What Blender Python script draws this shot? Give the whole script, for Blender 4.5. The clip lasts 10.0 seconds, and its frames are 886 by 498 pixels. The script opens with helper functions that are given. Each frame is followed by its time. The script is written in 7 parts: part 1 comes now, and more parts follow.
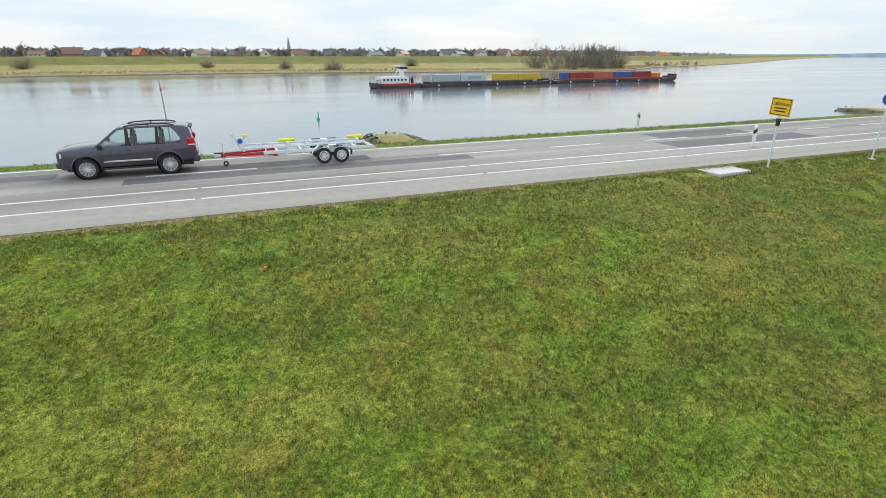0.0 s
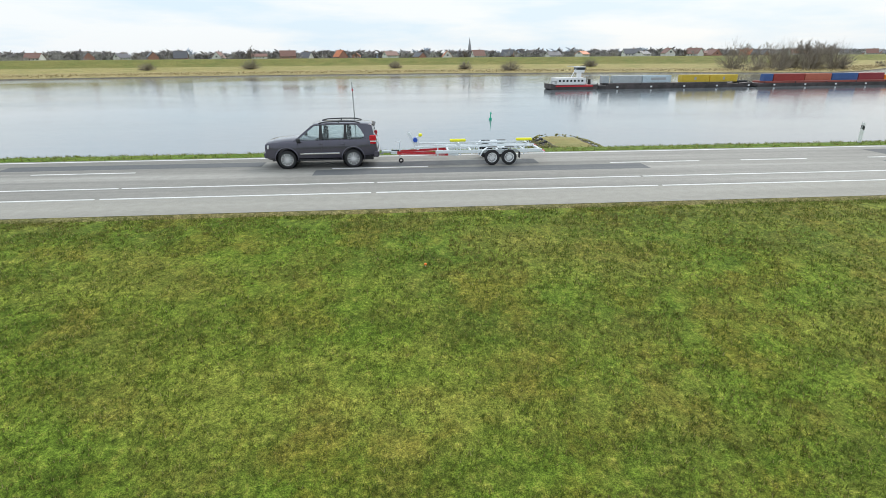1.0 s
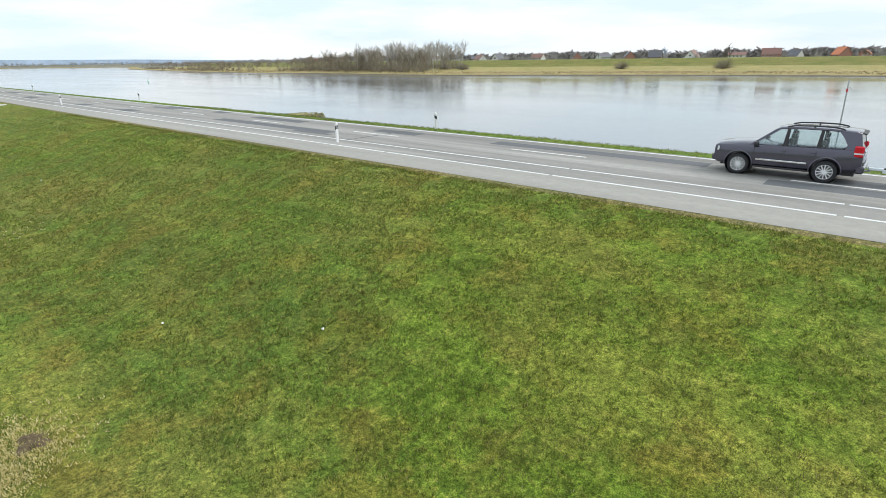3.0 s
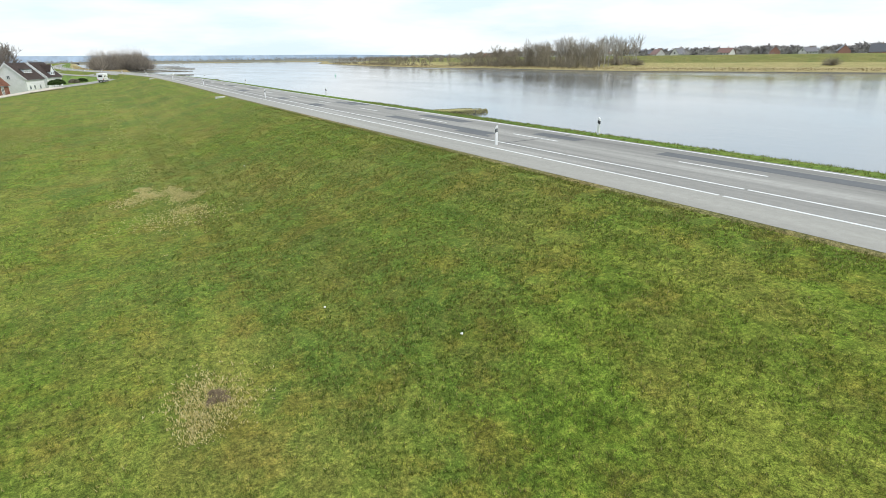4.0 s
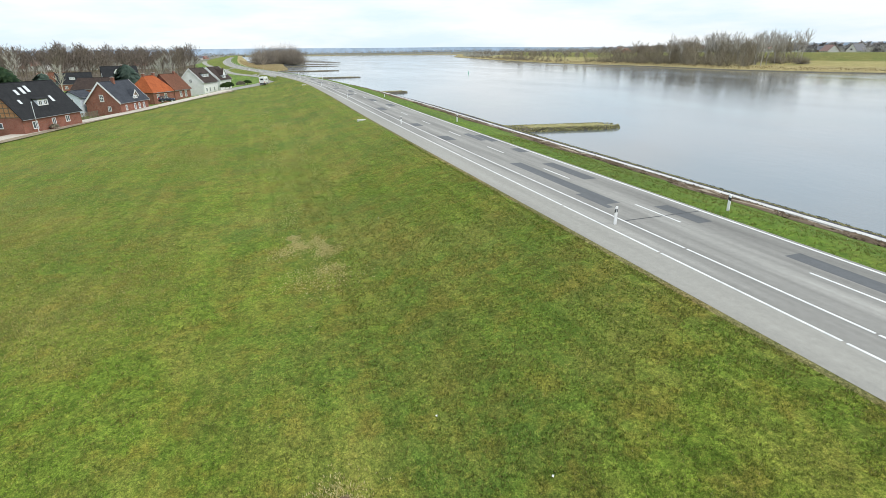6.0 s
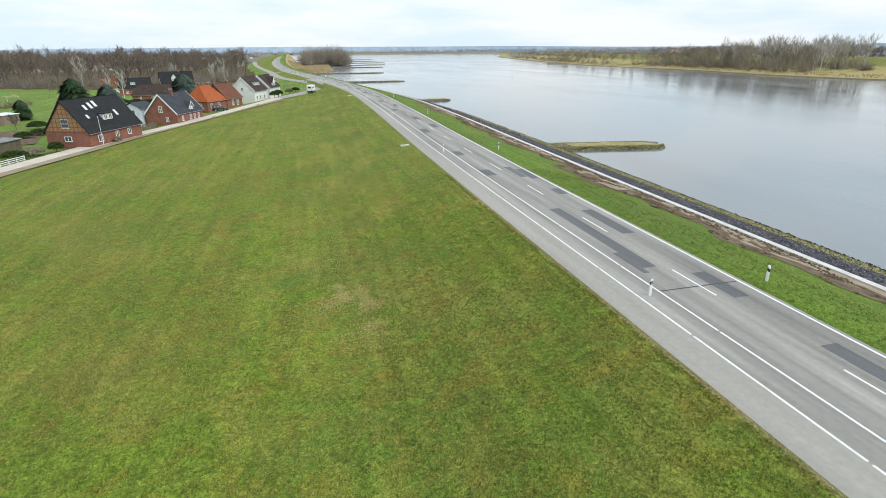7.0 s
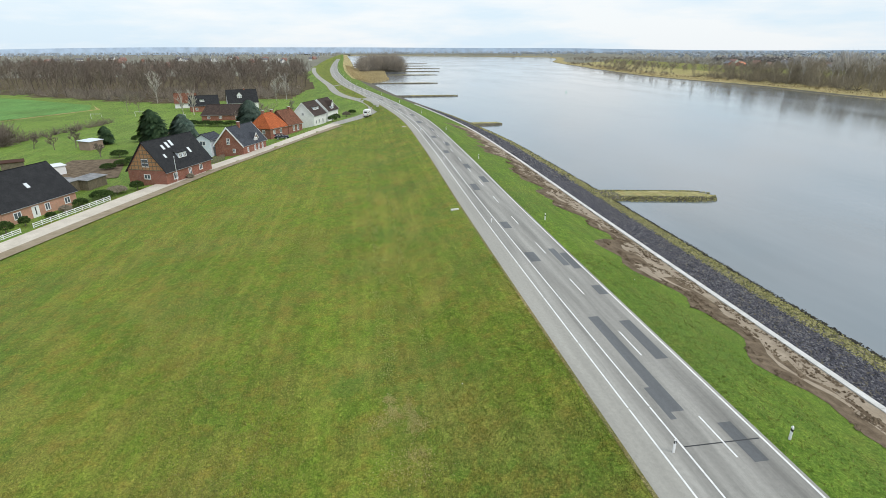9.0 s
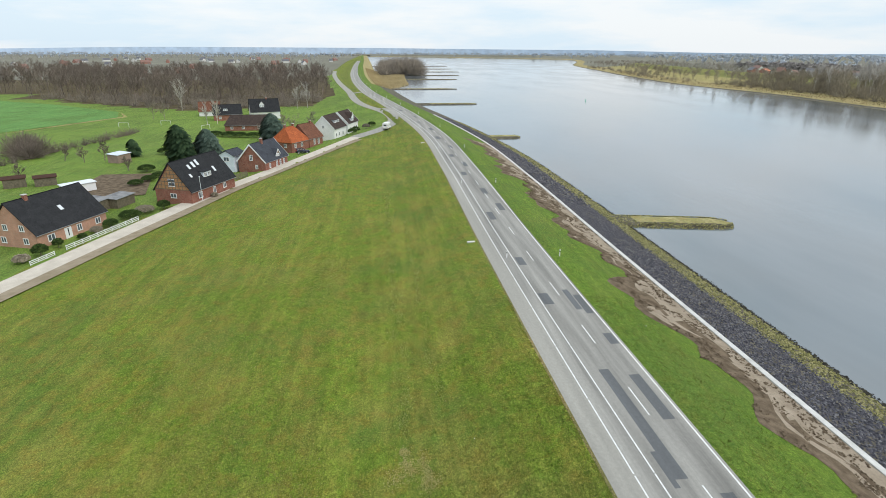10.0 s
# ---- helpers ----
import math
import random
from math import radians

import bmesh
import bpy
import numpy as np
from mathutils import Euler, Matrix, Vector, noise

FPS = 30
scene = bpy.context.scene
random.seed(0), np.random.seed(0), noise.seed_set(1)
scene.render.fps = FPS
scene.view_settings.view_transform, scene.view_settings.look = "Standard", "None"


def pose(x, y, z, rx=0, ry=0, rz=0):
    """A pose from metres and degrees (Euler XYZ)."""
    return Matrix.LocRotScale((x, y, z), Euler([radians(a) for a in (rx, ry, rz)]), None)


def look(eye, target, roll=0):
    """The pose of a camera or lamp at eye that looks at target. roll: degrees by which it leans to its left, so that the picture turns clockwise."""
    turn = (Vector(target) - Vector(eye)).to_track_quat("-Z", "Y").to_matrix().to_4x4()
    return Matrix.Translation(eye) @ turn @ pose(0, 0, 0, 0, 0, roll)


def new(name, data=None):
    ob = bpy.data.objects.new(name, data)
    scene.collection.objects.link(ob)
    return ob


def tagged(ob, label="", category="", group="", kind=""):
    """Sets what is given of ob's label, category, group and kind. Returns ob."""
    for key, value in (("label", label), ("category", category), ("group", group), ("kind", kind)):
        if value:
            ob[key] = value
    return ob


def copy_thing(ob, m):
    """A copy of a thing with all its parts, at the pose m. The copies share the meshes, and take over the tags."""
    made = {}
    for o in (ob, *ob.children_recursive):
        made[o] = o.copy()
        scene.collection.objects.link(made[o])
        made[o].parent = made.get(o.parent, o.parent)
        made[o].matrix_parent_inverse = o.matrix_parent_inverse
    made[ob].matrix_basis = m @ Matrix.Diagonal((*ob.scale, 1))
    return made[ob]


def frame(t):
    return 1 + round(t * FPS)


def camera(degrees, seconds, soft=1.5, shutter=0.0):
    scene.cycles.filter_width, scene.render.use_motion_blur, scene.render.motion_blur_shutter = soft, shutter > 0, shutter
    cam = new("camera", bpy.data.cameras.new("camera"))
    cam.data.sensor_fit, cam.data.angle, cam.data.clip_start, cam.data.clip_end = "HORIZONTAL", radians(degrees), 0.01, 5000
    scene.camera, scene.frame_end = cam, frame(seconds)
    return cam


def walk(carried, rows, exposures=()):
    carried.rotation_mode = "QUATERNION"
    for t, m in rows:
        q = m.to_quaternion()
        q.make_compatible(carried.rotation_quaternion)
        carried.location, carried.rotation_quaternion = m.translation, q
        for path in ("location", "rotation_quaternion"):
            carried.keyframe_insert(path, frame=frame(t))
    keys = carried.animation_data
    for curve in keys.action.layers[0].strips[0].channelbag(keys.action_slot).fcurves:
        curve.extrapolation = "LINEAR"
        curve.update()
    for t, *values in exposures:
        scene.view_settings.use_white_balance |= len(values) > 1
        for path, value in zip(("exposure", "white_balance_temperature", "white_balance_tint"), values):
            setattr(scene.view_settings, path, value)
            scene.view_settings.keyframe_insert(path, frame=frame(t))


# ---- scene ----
cam = camera(79.51, 10.0, 0.7)
ROWS = [
    (0.0, 0.015, 0.296, 4.404, 70.004, 0.009, -22.462),
    (0.5, -0.018, 0.366, 4.426, 70.068, 0.159, -15.943),
    (1.0, 0.075, 0.512, 4.496, 70.104, 0.364, -4.627),
    (1.5, 0.174, 0.514, 4.459, 70.245, 0.611, 7.643),
    (2.0, 0.255, 0.409, 4.394, 70.279, 0.824, 20.349),
    (2.5, 0.200, 0.476, 4.321, 70.440, 0.741, 30.657),
    (3.0, 0.084, 0.582, 4.307, 70.454, 0.677, 40.744),
    (4.5, 0.304, 0.656, 5.614, 69.990, 0.729, 63.181),
    (5.0, 0.446, 0.649, 6.821, 69.826, 0.686, 66.282),
    (5.5, 0.611, 0.729, 8.005, 69.674, 0.803, 68.642),
    (7.0, 0.545, 0.785, 13.819, 69.443, 0.624, 75.689),
    (7.5, 0.533, 0.907, 16.094, 69.495, 0.598, 76.920),
    (8.0, 0.623, 0.988, 18.767, 69.539, 0.461, 78.673),
    (8.5, 0.722, 0.878, 21.425, 69.506, 0.345, 80.436),
    (9.0, 0.691, 0.833, 24.270, 69.480, 0.139, 81.201),
    (9.5, 0.648, 0.730, 26.797, 69.503, -0.065, 81.955),
    (10.0, 0.686, 0.826, 29.743, 69.517, -0.201, 83.192),
]
walk(cam, [(t, pose(x, y, z, rx, ry, rz)) for t, x, y, z, rx, ry, rz in ROWS], [(0.0, -0.02), (1.0, 0.0), (2.5, 0.1), (5.0, 0.1), (7.0, 0.03), (10.0, -0.07)])

# ---- sky, sun ----
world = bpy.data.worlds.new("sky")
scene.world = world
world.use_nodes = True
wn, wl = world.node_tree.nodes, world.node_tree.links
wn.clear()
w_out = wn.new("ShaderNodeOutputWorld")
w_bg = wn.new("ShaderNodeBackground")
w_sky = wn.new("ShaderNodeTexSky")
w_sky.sky_type = "NISHITA"
w_sky.sun_disc = False
w_sky.sun_elevation = radians(40)
w_sky.sun_rotation = radians(40)
w_sky.dust_density = 2.0
w_gain = wn.new("ShaderNodeVectorMath")
w_gain.operation = "MULTIPLY"
w_gain.inputs[1].default_value = (0.13, 0.13, 0.13)
w_co = wn.new("ShaderNodeTexCoord")
w_map = wn.new("ShaderNodeMapping")
w_map.inputs["Scale"].default_value = (1.6, 1.6, 9.0)
w_noise = wn.new("ShaderNodeTexNoise")
w_noise.inputs["Scale"].default_value = 1.9
w_noise.inputs["Detail"].default_value = 6.0
w_noise.inputs["Roughness"].default_value = 0.55
w_ramp = wn.new("ShaderNodeValToRGB")
w_ramp.color_ramp.elements[0].position, w_ramp.color_ramp.elements[0].color = 0.4, (0.74, 0.885, 1.0, 1)
w_ramp.color_ramp.elements[1].position, w_ramp.color_ramp.elements[1].color = 0.58, (0.93, 0.972, 1.0, 1)
w_mix = wn.new("ShaderNodeMix")
w_mix.data_type = "RGBA"
w_mix.inputs[0].default_value = 0.9
# an overcast sky is brighter overhead than at the horizon
w_sep = wn.new("ShaderNodeSeparateXYZ")
w_up = wn.new("ShaderNodeMapRange")
w_up.inputs["From Min"].default_value, w_up.inputs["From Max"].default_value = 0.12, 1.0
w_up.inputs["To Min"].default_value, w_up.inputs["To Max"].default_value = 1.02, 1.4
wl.new(w_sky.outputs[0], w_gain.inputs[0])
wl.new(w_co.outputs["Generated"], w_map.inputs[0])
wl.new(w_co.outputs["Generated"], w_sep.inputs[0])
wl.new(w_sep.outputs["Z"], w_up.inputs["Value"])
wl.new(w_map.outputs[0], w_noise.inputs["Vector"])
wl.new(w_noise.outputs[0], w_ramp.inputs[0])
wl.new(w_gain.outputs[0], w_mix.inputs[6])
wl.new(w_ramp.outputs[0], w_mix.inputs[7])
wl.new(w_mix.outputs[2], w_bg.inputs[0])
# the cloud is thinner, and brighter, upriver
w_thin = wn.new("ShaderNodeMapRange")
w_thin.inputs["From Min"].default_value, w_thin.inputs["From Max"].default_value = -1.0, 1.0
w_thin.inputs["To Min"].default_value, w_thin.inputs["To Max"].default_value = 1.07, 0.95
w_str = wn.new("ShaderNodeMath")
w_str.operation = "MULTIPLY"
wl.new(w_sep.outputs["X"], w_thin.inputs["Value"])
wl.new(w_up.outputs[0], w_str.inputs[0])
wl.new(w_thin.outputs[0], w_str.inputs[1])
wl.new(w_str.outputs[0], w_bg.inputs[1])
wl.new(w_bg.outputs[0], w_out.inputs[0])

sun = new("sun", bpy.data.lights.new("sun", "SUN"))
sun.data.energy = 1.45
sun.data.angle = radians(28)
sun.data.color = (1.0, 0.96, 0.9)
sun.matrix_world = look((0, 0, 100), (-75, -90, 0))

# ---- materials ----
def mat(name, rough=0.8, metal=0.0, spec=0.5):
    m = bpy.data.materials.new(name)
    m.use_nodes = True
    b = m.node_tree.nodes["Principled BSDF"]
    b.inputs["Roughness"].default_value = rough
    b.inputs["Metallic"].default_value = metal
    b.inputs["Specular IOR Level"].default_value = spec
    return m, m.node_tree.nodes, m.node_tree.links, b


def noise_tex(n, l, vec, scale, detail=4.0, rough=0.55, stretch=None):
    t = n.new("ShaderNodeTexNoise")
    t.inputs["Scale"].default_value = scale
    t.inputs["Detail"].default_value = detail
    t.inputs["Roughness"].default_value = rough
    if stretch:
        mp = n.new("ShaderNodeMapping")
        mp.inputs["Scale"].default_value = stretch
        l.new(vec, mp.inputs[0])
        vec = mp.outputs[0]
    l.new(vec, t.inputs["Vector"])
    return t.outputs[0]


def ramp(n, l, fac, stops):
    r = n.new("ShaderNodeValToRGB")
    e = r.color_ramp.elements
    while len(e) < len(stops):
        e.new(0.5)
    for k, (p, c) in enumerate(stops):
        e[k].position = p
        e[k].color = (*c, 1) if len(c) == 3 else c
    l.new(fac, r.inputs[0])
    return r.outputs[0]


def mix(n, l, fac, a, b, mode="MIX"):
    m = n.new("ShaderNodeMix")
    m.data_type = "RGBA"
    m.blend_type = mode
    for sock, v in ((m.inputs[0], fac), (m.inputs[6], a), (m.inputs[7], b)):
        if isinstance(v, (int, float)):
            sock.default_value = v
        elif isinstance(v, tuple):
            sock.default_value = (*v, 1) if len(v) == 3 else v
        else:
            l.new(v, sock)
    return m.outputs[2]


def bump(n, l, b, height, strength=0.4, dist=0.02):
    k = n.new("ShaderNodeBump")
    k.inputs["Strength"].default_value = strength
    k.inputs["Distance"].default_value = dist
    l.new(height, k.inputs["Height"])
    l.new(k.outputs[0], b.inputs["Normal"])


def position(n):
    return n.new("ShaderNodeNewGeometry").outputs["Position"]


def island(n):
    return n.new("ShaderNodeNewGeometry").outputs["Random Per Island"]


def objrand(n):
    return n.new("ShaderNodeObjectInfo").outputs["Random"]


def worn(name, c1, c2, scale=6.0, fine=60.0, rough=0.75, metal=0.0, bumps=0.15, spec=0.4, vary=0.0, dist=0.01):
    """Two colours mottled at a coarse and a fine scale, with a fine relief."""
    m, n, l, b = mat(name, rough, metal, spec)
    p = position(n)
    a = noise_tex(n, l, p, scale, 5)
    f = noise_tex(n, l, p, fine, 3)
    c = ramp(n, l, a, [(0.3, c1), (0.7, c2)])
    c = mix(n, l, 0.35, c, ramp(n, l, f, [(0.3, (0.55, 0.55, 0.55)), (0.7, (1.35, 1.35, 1.35))]), "MULTIPLY")
    if vary:
        c = mix(n, l, vary, c, ramp(n, l, objrand(n), [(0, (0.6, 0.6, 0.6)), (1, (1.35, 1.3, 1.25))]), "MULTIPLY")
    l.new(c, b.inputs["Base Color"])
    bump(n, l, b, f, bumps, dist)
    return m


def grass_mat(name, dark, mid, straw, strawness, blue=(0.075, 0.125, 0.03), brown=0.0):
    m, n, l, b = mat(name, 0.85, 0, 0.12)
    p = position(n)
    big = noise_tex(n, l, p, 0.06, 4, 0.6)
    band = noise_tex(n, l, p, 0.2, 6, 0.7, (0.45, 1.0, 1.0))
    tan = noise_tex(n, l, p, 0.45, 7, 0.72)
    med = noise_tex(n, l, p, 1.3, 7, 0.75)
    clump = noise_tex(n, l, p, 5.0, 5, 0.7)
    fine = noise_tex(n, l, p, 13.0, 4, 0.75)
    blade = noise_tex(n, l, p, 42.0, 3, 0.8)
    c = ramp(n, l, med, [(0.36, dark), (0.6, mid)])
    c = mix(n, l, ramp(n, l, big, [(0.45, (0, 0, 0)), (0.62, (0.5, 0.5, 0.5))]), c, blue)
    c = mix(n, l, ramp(n, l, band, [(0.5 - 0.08 * strawness, (0, 0, 0)), (0.7, (strawness,) * 3)]), c, straw)
    c = mix(n, l, ramp(n, l, tan, [(0.49, (0, 0, 0)), (0.62, (strawness * 0.85,) * 3)]), c, tuple(v * k for v, k in zip(straw, (0.68, 0.56, 0.42))))
    if brown:
        dull = noise_tex(n, l, p, 0.3, 7, 0.75)
        c = mix(n, l, ramp(n, l, dull, [(0.47, (0, 0, 0)), (0.6, (brown,) * 3)]), c, (0.15, 0.118, 0.035))
    mow = noise_tex(n, l, p, 0.75, 5, 0.65, (0.03, 1.0, 0.3))
    c = mix(n, l, 0.36, c, ramp(n, l, mow, [(0.38, (0.7, 0.74, 0.7)), (0.62, (1.34, 1.28, 1.28))]), "MULTIPLY")
    c = mix(n, l, ramp(n, l, clump, [(0.54, (0, 0, 0)), (0.72, (0.35, 0.35, 0.35))]), c, straw)
    c = mix(n, l, 0.8, c, ramp(n, l, clump, [(0.34, (0.58, 0.61, 0.56)), (0.62, (1.32, 1.3, 1.24))]), "MULTIPLY")
    c = mix(n, l, 0.8, c, ramp(n, l, fine, [(0.34, (0.36, 0.4, 0.36)), (0.64, (1.6, 1.55, 1.5))]), "MULTIPLY")
    c = mix(n, l, 0.85, c, ramp(n, l, blade, [(0.34, (0.25, 0.28, 0.25)), (0.64, (1.8, 1.75, 1.65))]), "MULTIPLY")
    l.new(c, b.inputs["Base Color"])
    add = n.new("ShaderNodeMath")
    l.new(fine, add.inputs[0])
    l.new(clump, add.inputs[1])
    bump(n, l, b, add.outputs[0], 0.55, 0.07)
    return m


def asphalt_mat(name, base, streak=0.35):
    m, n, l, b = mat(name, 0.82, 0, 0.35)
    p = position(n)
    a = noise_tex(n, l, p, 0.5, 5, 0.6, (0.06, 1.4, 1))
    g = noise_tex(n, l, p, 3.0, 5, 0.6)
    f = noise_tex(n, l, p, 120.0, 2, 0.7)
    c = ramp(n, l, a, [(0.3, tuple(v * (1 - streak) for v in base)), (0.7, tuple(v * (1 + streak) for v in base))])
    c = mix(n, l, 0.3, c, ramp(n, l, g, [(0.3, (0.7, 0.7, 0.7)), (0.7, (1.25, 1.25, 1.25))]), "MULTIPLY")
    c = mix(n, l, 0.5, c, ramp(n, l, f, [(0.3, (0.6, 0.6, 0.6)), (0.7, (1.4, 1.4, 1.4))]), "MULTIPLY")
    l.new(c, b.inputs["Base Color"])
    bump(n, l, b, f, 0.25, 0.004)
    return m


def plain(name, c, rough=0.5, metal=0.0, spec=0.5, coat=0.0):
    m, n, l, b = mat(name, rough, metal, spec)
    p = position(n)
    f = noise_tex(n, l, p, 14.0, 4)
    l.new(mix(n, l, 0.25, c, ramp(n, l, f, [(0.3, (0.75, 0.75, 0.75)), (0.7, (1.2, 1.2, 1.2))]), "MULTIPLY"), b.inputs["Base Color"])
    l.new(ramp(n, l, f, [(0.3, (rough * 0.8,) * 3), (0.7, (min(1, rough * 1.25),) * 3)]), b.inputs["Roughness"])
    b.inputs["Coat Weight"].default_value = coat
    b.inputs["Coat Roughness"].default_value = 0.06
    return m


M_GRASS = grass_mat("dike_grass", (0.072, 0.116, 0.013), (0.136, 0.203, 0.026), (0.29, 0.245, 0.068), 0.5, brown=0.32)
M_VERGE = grass_mat("verge_grass", (0.065, 0.125, 0.018), (0.12, 0.195, 0.028), (0.2, 0.2, 0.06), 0.25)
M_MEADOW = grass_mat("meadow_grass", (0.1, 0.17, 0.03), (0.155, 0.245, 0.05), (0.22, 0.25, 0.085), 0.3)
M_CROP = grass_mat("young_crop", (0.085, 0.2, 0.05), (0.125, 0.265, 0.08), (0.18, 0.26, 0.1), 0.2)
M_FARDIKE = grass_mat("far_dike_grass", (0.13, 0.14, 0.045), (0.19, 0.19, 0.065), (0.27, 0.24, 0.1), 0.5)
M_FARMEADOW = grass_mat("pale_river_meadow", (0.22, 0.21, 0.085), (0.32, 0.28, 0.13), (0.42, 0.35, 0.19), 0.6, (0.2, 0.22, 0.075))
# distant brownish land, with the haze before it mixed into the colour
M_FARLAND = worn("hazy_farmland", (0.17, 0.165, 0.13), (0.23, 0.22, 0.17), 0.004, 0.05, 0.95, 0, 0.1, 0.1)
M_STRAW = grass_mat("dry_reed_grass", (0.22, 0.18, 0.085), (0.36, 0.3, 0.16), (0.42, 0.36, 0.22), 0.6, (0.2, 0.2, 0.09))
M_BANKMUD = worn("bank_stones_and_mud", (0.05, 0.045, 0.035), (0.17, 0.15, 0.11), 0.4, 5.0, 0.9, 0, 0.5, 0.2, 0, 0.1)
M_SAND = worn("river_sand", (0.36, 0.29, 0.21), (0.45, 0.38, 0.3), 0.2, 4.0, 0.9, 0, 0.2, 0.2)
M_FLOOR = worn("woodland_floor", (0.07, 0.055, 0.03), (0.14, 0.11, 0.06), 0.15, 3.0, 0.95, 0, 0.4, 0.1)
M_DIRT = worn("turned_soil", (0.085, 0.062, 0.04), (0.21, 0.16, 0.11), 0.9, 9.0, 0.95, 0, 0.8, 0.1, 0, 0.08)
M_TRACK = worn("sandy_track", (0.25, 0.2, 0.13), (0.36, 0.3, 0.22), 0.5, 12.0, 0.95, 0, 0.4, 0.1, 0, 0.03)
M_ASPHALT = asphalt_mat("grey_asphalt", (0.272, 0.262, 0.238))
M_BIKEPATH = asphalt_mat("cycle_lane_asphalt", (0.32, 0.307, 0.272), 0.12)
M_PATCH = asphalt_mat("dark_asphalt_patch", (0.125, 0.13, 0.134), 0.2)
M_STREET = worn("pale_concrete_street", (0.5, 0.445, 0.37), (0.62, 0.56, 0.475), 0.5, 9.0, 0.9, 0, 0.15, 0.2)
M_PAINT = worn("white_road_paint", (0.62, 0.62, 0.6), (0.8, 0.8, 0.78), 2.0, 30.0, 0.7)
M_CONCRETE = worn("pale_concrete", (0.5, 0.49, 0.46), (0.66, 0.65, 0.62), 0.9, 20.0, 0.85)
M_WHITE = plain("white_plastic", (0.8, 0.8, 0.8), 0.5)
M_BLACK = plain("black_plastic", (0.02, 0.02, 0.022), 0.55)
M_GALV = plain("galvanised_steel", (0.78, 0.83, 0.86), 0.45, 0.2)
M_STEEL = plain("grey_painted_steel", (0.4, 0.41, 0.42), 0.5, 0.3)
M_YELLOW = plain("yellow_plastic", (0.85, 0.8, 0.02), 0.5)
M_SIGN = plain("yellow_sign_face", (0.9, 0.55, 0.01), 0.45)
M_REDP = plain("red_plastic", (0.55, 0.02, 0.03), 0.4)
M_BLUE = plain("blue_plastic", (0.02, 0.09, 0.5), 0.45)
M_ORANGE = plain("orange_plastic", (0.85, 0.2, 0.02), 0.5)
M_GREENP = plain("green_buoy_paint", (0.0, 0.46, 0.27), 0.45)
M_RUBBER = plain("tyre_rubber", (0.022, 0.022, 0.024), 0.85)
M_ALLOY = plain("alloy_wheel", (0.85, 0.86, 0.87), 0.35, 0.3)


def water_mat():
    m, n, l, b = mat("river_water", 0.08, 0, 0.5)
    p = position(n)
    b.inputs["IOR"].default_value = 1.7
    b.inputs["Specular IOR Level"].default_value = 0.75
    big = noise_tex(n, l, p, 0.018, 5, 0.6, (0.4, 1.3, 1))
    mid = noise_tex(n, l, p, 0.35, 5, 0.65, (0.45, 1.3, 1))
    fine = noise_tex(n, l, p, 2.2, 4, 0.65, (0.55, 1.2, 1))
    l.new(ramp(n, l, big, [(0.35, (0.112, 0.134, 0.146)), (0.65, (0.172, 0.198, 0.216))]), b.inputs["Base Color"])
    l.new(ramp(n, l, big, [(0.35, (0.05, 0.05, 0.05)), (0.7, (0.16, 0.16, 0.16))]), b.inputs["Roughness"])
    a = n.new("ShaderNodeMath")
    a.operation = "MULTIPLY_ADD"
    l.new(mid, a.inputs[0])
    a.inputs[1].default_value = 2.2
    l.new(fine, a.inputs[2])
    k = n.new("ShaderNodeMath")
    k.operation = "MULTIPLY"
    l.new(a.outputs[0], k.inputs[0])
    l.new(ramp(n, l, big, [(0.3, (0.35, 0.35, 0.35)), (0.7, (1, 1, 1))]), k.inputs[1])
    bump(n, l, b, k.outputs[0], 0.11, 0.14)
    return m


M_WATER = water_mat()


def rock_mat(name, stops):
    m, n, l, b = mat(name, 0.85, 0, 0.3)
    p = position(n)
    c = ramp(n, l, island(n), stops)
    f = noise_tex(n, l, p, 8.0, 4)
    l.new(mix(n, l, 0.5, c, ramp(n, l, f, [(0.3, (0.5, 0.5, 0.5)), (0.7, (1.4, 1.4, 1.4))]), "MULTIPLY"), b.inputs["Base Color"])
    return m


M_ROCK = rock_mat("dark_slag_stones", [(0, (0.035, 0.035, 0.045)), (0.7, (0.1, 0.098, 0.115)), (1, (0.2, 0.195, 0.2))])
M_ROCKMOSS = rock_mat("lichen_covered_stones", [(0, (0.06, 0.06, 0.03)), (0.5, (0.22, 0.21, 0.07)), (1, (0.36, 0.33, 0.16))])
M_ROCKWET = rock_mat("wet_shore_stones", [(0, (0.015, 0.015, 0.013)), (1, (0.06, 0.055, 0.04))])

# ---- building helpers ----
def part(name, bm, material, parent=None, label="", smooth=False):
    """Links a bmesh (or a mesh) as one object, under a thing or a part."""
    if isinstance(bm, bmesh.types.BMesh):
        me = bpy.data.meshes.new(name)
        bm.to_mesh(me)
        bm.free()
    else:
        me = bm
    for k in (material if isinstance(material, (list, tuple)) else [material]):
        me.materials.append(k)
    if smooth:
        me.shade_smooth()
    ob = new(name, me)
    if parent:
        ob.parent = parent
    if label:
        ob["label"] = label
    return ob


def raw(name, verts, faces, material, parent=None, label="", smooth=False, slots=None):
    me = bpy.data.meshes.new(name)
    me.from_pydata(verts, [], faces)
    ob = part(name, me, material, parent, label, smooth)
    if slots is not None:
        me.polygons.foreach_set("material_index", slots)
    me.update()
    return ob


def empty(name, m, label, category, group="", kind=""):
    ob = new(name)
    ob.empty_display_size = 0.2
    ob.matrix_basis = m
    return tagged(ob, label, category, group, kind)


